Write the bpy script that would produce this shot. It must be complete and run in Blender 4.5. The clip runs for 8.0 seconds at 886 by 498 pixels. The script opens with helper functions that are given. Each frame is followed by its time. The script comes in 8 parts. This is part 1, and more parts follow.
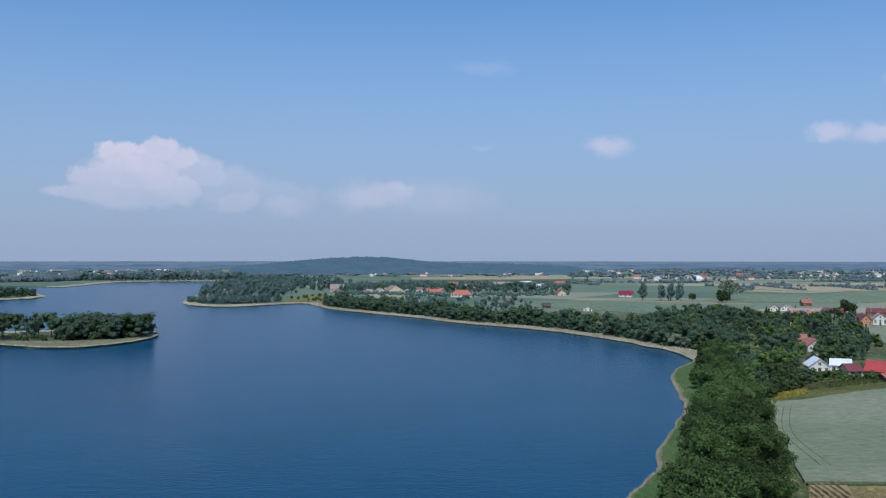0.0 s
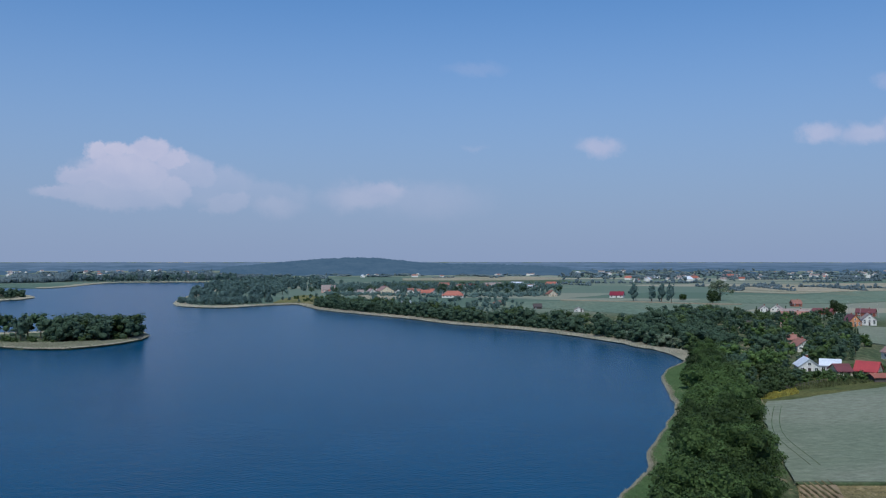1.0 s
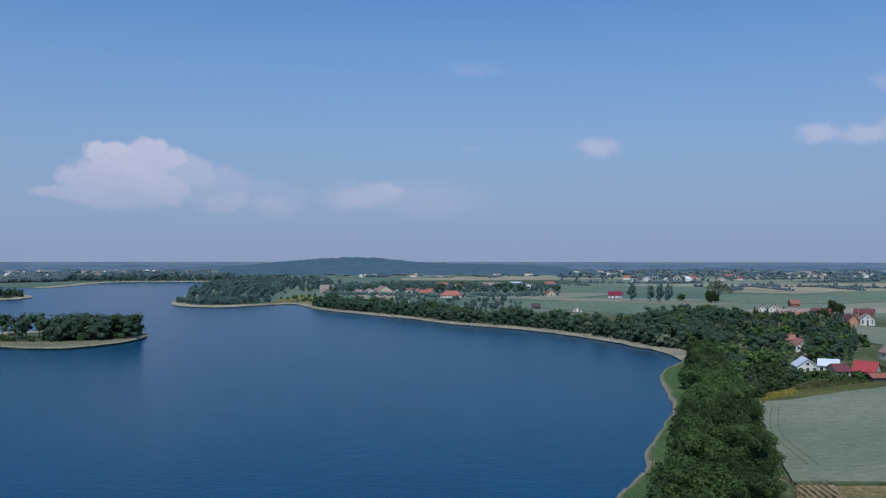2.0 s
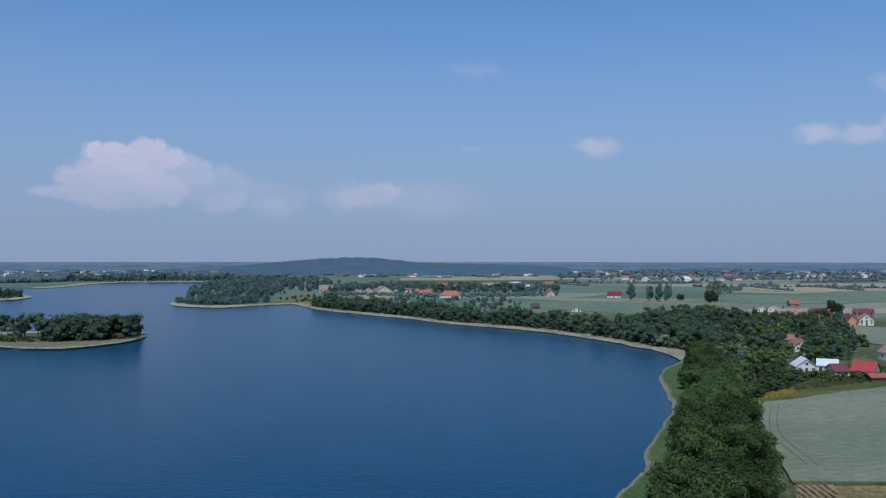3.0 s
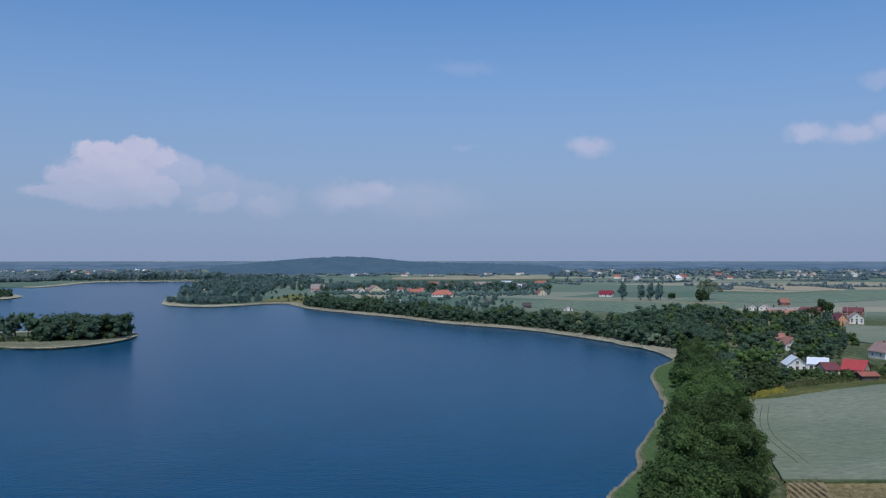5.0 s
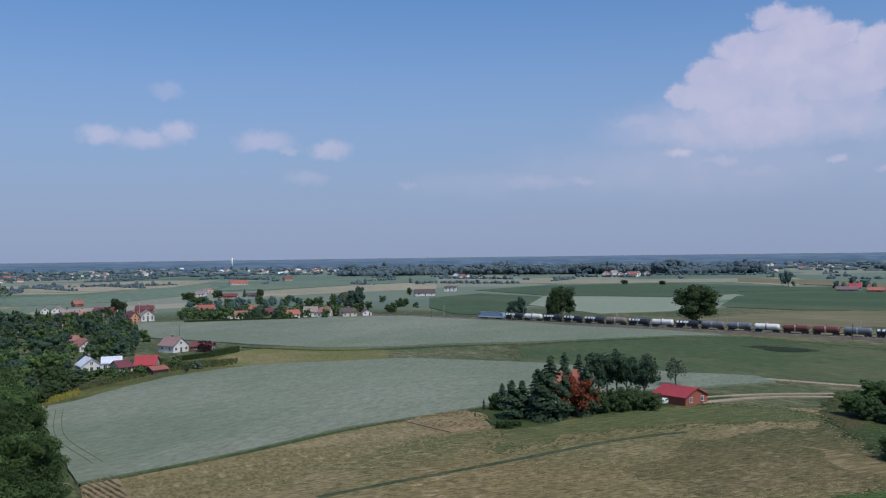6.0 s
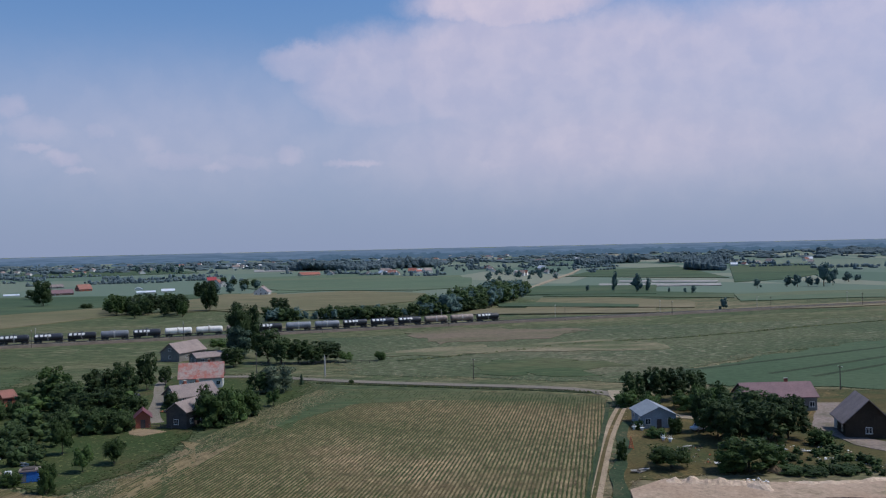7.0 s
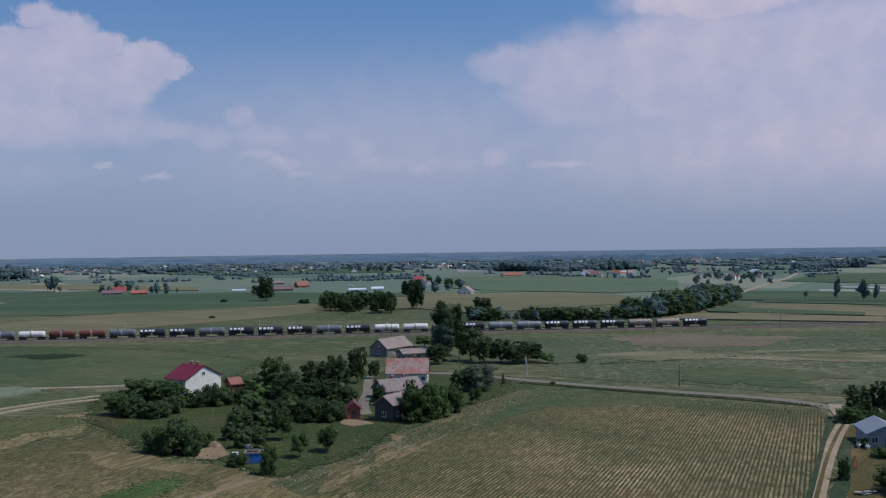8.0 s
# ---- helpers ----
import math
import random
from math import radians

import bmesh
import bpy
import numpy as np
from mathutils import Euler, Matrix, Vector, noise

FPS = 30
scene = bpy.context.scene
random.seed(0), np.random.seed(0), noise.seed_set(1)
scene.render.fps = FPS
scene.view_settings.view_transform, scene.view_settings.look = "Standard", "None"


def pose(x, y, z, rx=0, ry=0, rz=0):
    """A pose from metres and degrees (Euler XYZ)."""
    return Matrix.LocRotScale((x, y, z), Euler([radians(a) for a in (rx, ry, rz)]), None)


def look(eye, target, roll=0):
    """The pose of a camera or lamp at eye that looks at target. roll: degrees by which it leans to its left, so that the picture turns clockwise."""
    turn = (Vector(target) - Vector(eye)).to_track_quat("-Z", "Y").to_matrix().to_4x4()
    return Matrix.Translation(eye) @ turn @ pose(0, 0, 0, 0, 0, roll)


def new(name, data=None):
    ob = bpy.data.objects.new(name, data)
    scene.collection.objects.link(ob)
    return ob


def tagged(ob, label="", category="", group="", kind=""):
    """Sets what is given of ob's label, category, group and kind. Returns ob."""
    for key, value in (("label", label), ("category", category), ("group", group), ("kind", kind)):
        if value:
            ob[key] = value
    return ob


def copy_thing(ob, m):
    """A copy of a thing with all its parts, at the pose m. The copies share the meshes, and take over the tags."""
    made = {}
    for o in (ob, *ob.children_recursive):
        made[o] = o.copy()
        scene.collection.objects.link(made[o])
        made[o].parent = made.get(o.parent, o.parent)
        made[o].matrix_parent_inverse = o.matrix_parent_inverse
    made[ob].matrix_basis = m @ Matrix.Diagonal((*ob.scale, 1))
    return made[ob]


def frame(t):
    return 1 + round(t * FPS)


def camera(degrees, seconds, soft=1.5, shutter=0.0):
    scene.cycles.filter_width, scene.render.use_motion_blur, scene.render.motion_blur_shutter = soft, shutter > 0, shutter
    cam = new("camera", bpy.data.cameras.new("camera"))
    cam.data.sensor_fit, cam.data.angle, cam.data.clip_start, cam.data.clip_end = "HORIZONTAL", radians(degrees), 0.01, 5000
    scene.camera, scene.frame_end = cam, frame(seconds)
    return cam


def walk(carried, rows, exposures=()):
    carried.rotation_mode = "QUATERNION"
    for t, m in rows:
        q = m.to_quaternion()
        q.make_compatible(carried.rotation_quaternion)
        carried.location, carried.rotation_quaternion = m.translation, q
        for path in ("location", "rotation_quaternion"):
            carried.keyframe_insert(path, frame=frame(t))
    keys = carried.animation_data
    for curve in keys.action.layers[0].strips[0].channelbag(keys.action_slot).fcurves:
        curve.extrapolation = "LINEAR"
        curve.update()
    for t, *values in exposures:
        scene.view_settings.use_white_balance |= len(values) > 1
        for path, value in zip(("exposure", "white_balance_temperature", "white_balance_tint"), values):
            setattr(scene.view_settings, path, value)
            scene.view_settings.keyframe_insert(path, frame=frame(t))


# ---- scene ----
H = 40.0  # eye height above the fields


def view(yaw, tilt, lean):
    return pose(0, 0, H, 90 + tilt, lean, yaw)


cam = camera(53.46, 8.0, 1.2)
PATH = [
    (0.0, view(0.0, 0.60, -0.03)), (0.5, view(-0.31, 0.63, 0.0)), (1.0, view(-0.57, 0.65, -0.01)), (1.5, view(-0.63, 0.64, -0.04)),
    (3.0, view(-0.72, 0.65, -0.03)), (3.5, view(-0.30, 0.65, -0.03)), (4.0, view(0.02, 0.65, 0.0)), (4.2, view(0.0, 0.65, 0.0)),
    (5.3, view(-3.22, 0.54, 0.0)), (5.5, view(-12.46, 0.52, 0.22)), (5.7, view(-24.23, 0.50, 0.36)), (6.0, view(-45.0, 0.36, 0.73)),
    (6.3, view(-65.53, 0.10, 0.93)), (6.5, view(-79.74, -0.05, 1.09)), (6.7, view(-94.74, -0.26, 1.28)), (7.0, view(-103.39, -0.26, 1.26)),
    (7.3, view(-95.48, -0.01, 1.05)), (7.5, view(-91.57, 0.09, 0.98)), (8.0, view(-90.27, 0.04, 0.81)),
]
walk(cam, PATH, ((0.0, 0.24, 6200, 5), (0.25, 0.06, 6030, 6), (0.5, 0.0, 5950, 6), (5.5, 0.02, 6080, 8), (6.0, 0.05, 6200, 10), (6.5, 0.1, 6300, 10), (7.0, -0.03, 6240, 10), (7.5, -0.27, 6200, 9), (8.0, -0.17, 6200, 9)))

# ---- sky and sun ----
SUN_AZ, SUN_EL = 192.0, 56.0
world = bpy.data.worlds.new("sky")
world.use_nodes = True
scene.world = world
wt = world.node_tree
wt.nodes.clear()


def wnode(kind, **sets):
    n = wt.nodes.new(kind)
    for key, value in sets.items():
        if key == "operation":
            n.operation = value
        elif key == "blend":
            n.data_type, n.blend_type = "RGBA", value
    return n


def wmath(op, a, b=None, c=None):
    n = wnode("ShaderNodeMath", operation=op)
    for i, v in enumerate((a, b, c)):
        if v is None:
            continue
        if isinstance(v, (int, float)):
            n.inputs[i].default_value = v
        else:
            wt.links.new(v, n.inputs[i])
    return n.outputs[0]


def wmix(fac, a, b, blend="MIX"):
    n = wnode("ShaderNodeMix", blend=blend)
    for i, v in ((0, fac), (6, a), (7, b)):
        if isinstance(v, (int, float)):
            n.inputs[i].default_value = v
        elif isinstance(v, tuple):
            n.inputs[i].default_value = (*v, 1)
        else:
            wt.links.new(v, n.inputs[i])
    return n.outputs[2]


def wstep(value, lo, hi, a=0.0, b=1.0):
    n = wnode("ShaderNodeMapRange")
    n.interpolation_type = "SMOOTHSTEP"
    wt.links.new(value, n.inputs[0])
    for i, v in enumerate((lo, hi, a, b)):
        n.inputs[i + 1].default_value = v
    return n.outputs[0]


sky = wnode("ShaderNodeTexSky")
sky.sky_type, sky.sun_disc = "NISHITA", False
sky.sun_elevation, sky.sun_rotation = radians(SUN_EL), radians(SUN_AZ)
sky.air_density, sky.dust_density, sky.ozone_density = 1.0, 1.2, 2.0
SKY = 0.088
sky_scaled = wnode("ShaderNodeVectorMath", operation="SCALE")
wt.links.new(sky.outputs[0], sky_scaled.inputs[0])
sky_scaled.inputs[3].default_value = SKY
way = wnode("ShaderNodeTexCoord").outputs["Generated"]
parts = wnode("ShaderNodeSeparateXYZ")
wt.links.new(way, parts.inputs[0])
azimuth = wmath("MULTIPLY", wmath("ARCTAN2", parts.outputs[0], parts.outputs[1]), 57.29578)
height = wmath("MULTIPLY", wmath("ARCSINE", parts.outputs[2]), 57.29578)
grid_at = wnode("ShaderNodeCombineXYZ")
wt.links.new(azimuth, grid_at.inputs[0])
wt.links.new(height, grid_at.inputs[1])
# billows push the outlines of the clouds about
spot = grid_at.outputs[0]
for scale, amount in ((0.16, 1.5), (0.55, 1.5), (1.7, 0.6), (4.6, 0.26)):
    puff = wnode("ShaderNodeTexNoise")
    puff.inputs["Scale"].default_value, puff.inputs["Detail"].default_value, puff.inputs["Roughness"].default_value = scale, 5, 0.62
    wt.links.new(grid_at.outputs[0], puff.inputs["Vector"])
    off = wnode("ShaderNodeVectorMath", operation="SUBTRACT")
    wt.links.new(puff.outputs["Color"], off.inputs[0])
    off.inputs[1].default_value = (0.5, 0.5, 0.5)
    sway = wnode("ShaderNodeVectorMath", operation="MULTIPLY_ADD")
    wt.links.new(off.outputs[0], sway.inputs[0])
    sway.inputs[1].default_value = (amount, amount * 0.8, 0)
    wt.links.new(spot, sway.inputs[2])
    spot = sway.outputs[0]
flat = wnode("ShaderNodeVectorMath", operation="MULTIPLY")
wt.links.new(spot, flat.inputs[0])
flat.inputs[1].default_value = (1, 1, 0)
spot = flat.outputs[0]


def puffs(blobs, soft=0.45):
    """Cloud cover of one cloud: blobs of (azimuth, elevation, half width, half height) in degrees and a density."""
    cover = None
    for a, e, w, h, dense in blobs:
        n = wnode("ShaderNodeVectorMath", operation="MULTIPLY_ADD")
        wt.links.new(spot, n.inputs[0])
        n.inputs[1].default_value, n.inputs[2].default_value = (1 / w, 1 / h, 0), (-a / w, -e / h, 0)
        far = wnode("ShaderNodeVectorMath", operation="LENGTH")
        wt.links.new(n.outputs[0], far.inputs[0])
        one = wstep(far.outputs["Value"], 1.25, 1.25 - soft, 0, dense)
        cover = one if cover is None else wmath("MAXIMUM", cover, one)
    return cover


west_cumulus = puffs([
    (-20.9, 6.5, 0.8, 0.6, 0.66), (-19.7, 6.7, 1.0, 0.6, 0.7), (-18.0, 6.7, 1.2, 0.65, 0.7), (-16.6, 6.1, 1.0, 0.65, 0.66), (-19.2, 5.3, 2.8, 1.3, 0.66), (-21.9, 5.0, 1.1, 0.7, 0.64), (-23.1, 3.9, 1.4, 0.5, 0.62),
    (-19.8, 4.0, 3.6, 0.85, 0.6), (-16.6, 4.3, 1.3, 0.95, 0.62), (-15.4, 5.3, 1.6, 1.0, 0.42), (-13.2, 3.5, 1.4, 0.8, 0.5), (-14.0, 4.6, 2.6, 1.2, 0.28), (-11.0, 4.0, 3.2, 1.0, 0.22)], 0.55)
west_haze = puffs([(-10.0, 3.5, 1.92, 0.91, 0.32), (-4.4, 4.0, 3.15, 0.98, 0.42), (-3.2, 4.4, 2.10, 0.63, 0.46), (-0.6, 3.8, 4.54, 1.40, 0.22), (10.6, 7.1, 1.54, 0.70, 0.5), (2.7, 12.2, 2.10, 0.49, 0.12), (2.7, 7.2, 1.05, 0.28, 0.1)], 1.0)
small_clouds = puffs([
    (23.8, 7.5, 1.33, 0.70, 0.45), (26.3, 7.3, 1.92, 0.77, 0.41), (28.2, 7.8, 1.19, 0.84, 0.45), (27.7, 10.5, 0.84, 0.63, 0.23), (33.6, 7.3, 2.10, 0.70, 0.41),
    (35.2, 6.8, 0.91, 0.35, 0.25), (37.8, 6.9, 1.47, 0.63, 0.41), (36.4, 5.1, 1.33, 0.52, 0.18)], 0.95)
low_clouds = puffs([(42.9, 4.7, 0.77, 0.35, 0.25), (51.2, 4.6, 3.85, 0.70, 0.3), (36.3, 5.2, 1.57, 0.49, 0.25), (60.2, 6.1, 1.3, 0.46, 0.6), (62.6, 5.6, 2.0, 0.5, 0.42), (64.4, 5.0, 3.50, 0.70, 0.3),
                    (69.1, 5.3, 0.8, 0.34, 0.55), (72.2, 4.7, 1.3, 0.34, 0.55), (54.0, 4.7, 1.2, 0.45, 0.4)], 1.15)
tower = puffs([
    (65.5, 13.9, 1.2, 0.8, 0.78), (67.4, 13.3, 1.6, 0.95, 0.78), (64.0, 12.2, 1.7, 1.0, 0.78), (69.2, 12.6, 1.6, 0.9, 0.78), (71.8, 12.0, 1.6, 0.85, 0.78), (73.3, 11.5, 1.3, 0.8, 0.77), (66.5, 12.2, 2.6, 1.2, 0.78), (70.4, 10.9, 2.9, 1.2, 0.77),
    (66.5, 11.1, 4.1, 1.5, 0.78), (62.3, 10.8, 1.5, 0.9, 0.77), (60.6, 9.6, 1.1, 0.7, 0.74), (64.0, 9.6, 3.9, 1.3, 0.74), (69.3, 9.9, 3.0, 1.2, 0.74), (65.0, 8.4, 4.6, 1.3, 0.64), (69.0, 8.9, 2.8, 1.1, 0.64)], 0.5)
tower_foot = puffs([(65.0, 8.0, 6.0, 2.2, 0.58), (63.3, 7.7, 8.04, 2.0, 0.44), (68.5, 7.9, 6.0, 2.0, 0.46), (58.5, 8.2, 3.0, 0.8, 0.34), (72.5, 7.6, 5.0, 1.0, 0.4)], 1.0)
shelf = puffs([
    (77.6, 8.6, 1.9, 1.1, 0.46), (78.9, 7.4, 3.4, 1.6, 0.42), (75.8, 7.2, 3.0, 1.3, 0.38), (80.2, 5.6, 1.9, 0.85, 0.56), (78.7, 6.2, 1.7, 0.6, 0.5), (81.0, 4.9, 1.3, 0.6, 0.5), (82.2, 7.2, 2.2, 1.1, 0.4),
    (85.2, 6.5, 2.0, 1.6, 0.42), (86.6, 5.6, 4.2, 1.2, 0.46), (88.9, 5.1, 2.4, 0.62, 0.5), (93.6, 5.9, 1.6, 1.0, 0.52), (90.6, 5.5, 4.0, 1.0, 0.42), (97.9, 5.3, 2.9, 0.5, 0.62), (107.6, 5.2, 5.0, 0.7, 0.6),
    (108.3, 6.0, 1.6, 0.7, 0.54), (85.0, 5.9, 8.0, 1.9, 0.32), (48.3, 4.6, 6.99, 1.05, 0.15)], 1.1)
anvil = puffs([
    (95.5, 11.6, 3.6, 1.5, 0.56), (99.8, 10.4, 5.94, 3.50, 0.68), (107.2, 10.9, 8.04, 4.20, 0.78), (108.0, 15.1, 6.64, 1.40, 0.88), (115.1, 9.9, 9.79, 5.24, 0.78),
    (122.9, 9.3, 9.09, 5.59, 0.74), (130.1, 10.0, 8.04, 5.94, 0.7), (137.9, 8.7, 11.54, 6.99, 0.5), (117.8, 6.6, 6.99, 2.10, 0.5)], 0.6)
veil = puffs([(87.0, 6.6, 22.0, 6.4, 0.34), (115.0, 6.3, 26.22, 6.99, 0.66), (134.0, 5.8, 24.47, 8.39, 0.58), (61.7, 5.1, 13.98, 2.45, 0.25)], 1.2)
tower = wmath("MULTIPLY", tower, wstep(height, 6.2, 12.5, 0.62, 0.84))
anvil = wmath("MULTIPLY", anvil, wstep(height, 4.0, 17.0, 0.62, 1.0))
west_cumulus = wmath("MULTIPLY", west_cumulus, wstep(height, 2.6, 6.2, 0.6, 0.95))
cover = west_cumulus
for more in (veil, west_haze, small_clouds, low_clouds, tower_foot, tower, shelf, anvil):
    cover = wmath("MAXIMUM", cover, more)
grain = wnode("ShaderNodeTexNoise")
grain.inputs["Scale"].default_value, grain.inputs["Detail"].default_value = 0.5, 6
wt.links.new(spot, grain.inputs["Vector"])
cover = wmath("MULTIPLY", cover, wstep(grain.outputs[0], 0.2, 0.7, 0.96, 1.03))
# haze pales the sky towards the horizon, and veils the feet of the clouds
haze = wstep(height, -1.0, 24.0, 1.0, 0.0)
deep = wmix(1.0, sky_scaled.outputs[0], (0.70, 1.03, 1.35), "MULTIPLY")
clear = wmix(wmath("MULTIPLY", wstep(height, -1.0, 21.0, 1.0, 0.0), 0.92), deep, (0.288, 0.34, 0.492))
thin = wmath("MULTIPLY", cover, wstep(height, 0.0, 6.5, 0.15, 1.0))
lit = wmix(wstep(grain.outputs[0], 0.3, 0.75), (0.59, 0.532, 0.655), (0.68, 0.596, 0.69))
heaven = wmix(thin, clear, lit)
back = wnode("ShaderNodeBackground")
wt.links.new(heaven, back.inputs[0])
out = wnode("ShaderNodeOutputWorld")
wt.links.new(back.outputs[0], out.inputs[0])

sun_to = Vector((math.sin(radians(SUN_AZ)) * math.cos(radians(SUN_EL)), math.cos(radians(SUN_AZ)) * math.cos(radians(SUN_EL)), math.sin(radians(SUN_EL))))
sun = new("sun", bpy.data.lights.new("sun", "SUN"))
sun.data.energy, sun.data.angle, sun.data.color = 3.2, radians(1.2), (1.0, 0.93, 0.84)
sun.matrix_basis = look(sun_to * 900, (0, 0, 0))

# ---- materials ----


def surface(name, a, b, scale=1.0, rough=0.85, bump=0.2, fine=8.0, c=None, stretch=None, metal=0.0, each=0.0, island=0.0, dist=0.1, leafy=0.0, contrast=0.25, c_at=0.5, grain=None, streak=None):
    """A surface that drifts from colour a to b (and c in patches), with a finer grain on top. stretch: (angle, ratio) draws it out along a direction.
    grain: (angle, ratio) draws out the fine grain alone; streak: a colour in long thin streaks along that grain.
    each: how far alike objects differ; island: how far loose pieces of one mesh differ; leafy: light let through."""
    m = bpy.data.materials.new(name)
    m.use_nodes = True
    t = m.node_tree
    nodes, link = t.nodes, t.links.new
    bsdf = nodes["Principled BSDF"]
    co = nodes.new("ShaderNodeTexCoord").outputs["Object"]
    if stretch:
        mp = nodes.new("ShaderNodeMapping")
        mp.inputs["Rotation"].default_value = (0, 0, radians(stretch[0]))
        mp.inputs["Scale"].default_value = (1, 1 / stretch[1], 1)
        mp.vector_type = "POINT"
        rot = nodes.new("ShaderNodeMapping")
        rot.inputs["Rotation"].default_value = (0, 0, radians(stretch[0]))
        link(co, rot.inputs[0])
        mp.inputs["Rotation"].default_value = (0, 0, 0)
        link(rot.outputs[0], mp.inputs[0])
        co = mp.outputs[0]

    along = co
    if grain:
        turned = nodes.new("ShaderNodeMapping")
        turned.inputs["Rotation"].default_value = (0, 0, radians(grain[0]))
        link(nodes.new("ShaderNodeTexCoord").outputs["Object"], turned.inputs[0])
        drawn = nodes.new("ShaderNodeMapping")
        drawn.inputs["Scale"].default_value = (1, 1 / grain[1], 1)
        link(turned.outputs[0], drawn.inputs[0])
        along = drawn.outputs[0]

    def noisy(s, detail, rough_n=0.55, co=co):
        n = nodes.new("ShaderNodeTexNoise")
        n.inputs["Scale"].default_value, n.inputs["Detail"].default_value, n.inputs["Roughness"].default_value = s, detail, rough_n
        link(co, n.inputs["Vector"])
        return n.outputs[0]

    def ranged(v, lo, hi, o0=0.0, o1=1.0):
        n = nodes.new("ShaderNodeMapRange")
        link(v, n.inputs[0])
        for i, x in enumerate((lo, hi, o0, o1)):
            n.inputs[i + 1].default_value = x
        return n.outputs[0]

    def mixed(fac, x, y, blend="MIX"):
        n = nodes.new("ShaderNodeMix")
        n.data_type, n.blend_type = "RGBA", blend
        for i, v in ((0, fac), (6, x), (7, y)):
            if isinstance(v, (int, float)):
                n.inputs[i].default_value = v
            elif isinstance(v, tuple):
                n.inputs[i].default_value = (*v, 1)
            else:
                link(v, n.inputs[i])
        return n.outputs[2]

    big, small = noisy(scale, 4), noisy(scale * fine, 3, 0.7, along)
    col = mixed(ranged(big, 0.36, 0.64), a, b)
    if c:
        col = mixed(ranged(noisy(scale * 0.5, 9, 0.74), c_at, c_at + 0.13), col, c)

    if streak:
        thin = ranged(noisy(scale * fine * 0.45, 4, 0.65, along), 0.52, 0.66)
        where = nodes.new("ShaderNodeMath")
        where.operation = "MULTIPLY"
        link(thin, where.inputs[0])
        link(ranged(noisy(scale * 1.3, 5, 0.6), 0.38, 0.62, 0.12, 0.95), where.inputs[1])
        col = mixed(where.outputs[0], col, streak)

    def grey(value):
        n = nodes.new("ShaderNodeCombineColor")
        for i in range(3):
            link(value, n.inputs[i])
        return n.outputs[0]

    col = mixed(1.0, col, grey(ranged(small, 0.25, 0.75, 1 - contrast, 1 + contrast)), "MULTIPLY")
    if each:
        r = nodes.new("ShaderNodeObjectInfo").outputs["Random"]
        col = mixed(1.0, col, grey(ranged(r, 0, 1, 1 - each, 1 + each)), "MULTIPLY")
    if island:
        r = nodes.new("ShaderNodeNewGeometry").outputs["Random Per Island"]
        col = mixed(1.0, col, grey(ranged(r, 0, 1, 1 - island, 1 + island)), "MULTIPLY")
    link(col, bsdf.inputs["Base Color"])
    bsdf.inputs["Roughness"].default_value, bsdf.inputs["Metallic"].default_value = rough, metal
    if rough > 0.8:
        bsdf.inputs["Specular IOR Level"].default_value = 0.1
    if leafy:
        bsdf.inputs["Specular IOR Level"].default_value = 0.12
    if bump:
        bp = nodes.new("ShaderNodeBump")
        bp.inputs["Strength"].default_value, bp.inputs["Distance"].default_value = bump, dist
        link(small, bp.inputs["Height"])
        link(bp.outputs[0], bsdf.inputs["Normal"])
    if leafy:
        tr = nodes.new("ShaderNodeBsdfTranslucent")
        link(col, tr.inputs[0])
        ms = nodes.new("ShaderNodeMixShader")
        ms.inputs[0].default_value = leafy
        link(bsdf.outputs[0], ms.inputs[1])
        link(tr.outputs[0], ms.inputs[2])
        link(ms.outputs[0], nodes["Material Output"].inputs[0])
    return m


def water_surface():
    m = surface("lake_water", (0.001, 0.043, 0.097), (0.001, 0.047, 0.107), 0.006, 0.2, 0.0, 6, contrast=0.1)
    t = m.node_tree
    b = t.nodes["Principled BSDF"]
    b.inputs["IOR"].default_value = 1.33
    b.inputs["Specular Tint"].default_value = (0.2, 0.8, 1.0, 1)
    b.inputs["Specular IOR Level"].default_value = 0.082
    co = t.nodes.new("ShaderNodeTexCoord").outputs["Object"]
    total = None
    for scale, strength, ratio, turn in ((1.7, 0.75, 1.5, 25), (0.4, 0.7, 1.7, 52)):
        mp = t.nodes.new("ShaderNodeMapping")
        mp.inputs["Rotation"].default_value, mp.inputs["Scale"].default_value = (0, 0, radians(turn)), (scale / ratio, scale, 1)
        t.links.new(co, mp.inputs[0])
        n = t.nodes.new("ShaderNodeTexNoise")
        n.inputs["Scale"].default_value, n.inputs["Detail"].default_value = 1, 3
        t.links.new(mp.outputs[0], n.inputs["Vector"])
        k = t.nodes.new("ShaderNodeMath")
        k.operation = "MULTIPLY_ADD"
        t.links.new(n.outputs[0], k.inputs[0])
        k.inputs[1].default_value = strength
        if total:
            t.links.new(total, k.inputs[2])
        else:
            k.inputs[2].default_value = 0
        total = k.outputs[0]
    bp = t.nodes.new("ShaderNodeBump")
    bp.inputs["Strength"].default_value, bp.inputs["Distance"].default_value = 0.5, 0.22
    t.links.new(total, bp.inputs["Height"])
    t.links.new(bp.outputs[0], b.inputs["Normal"])
    return m


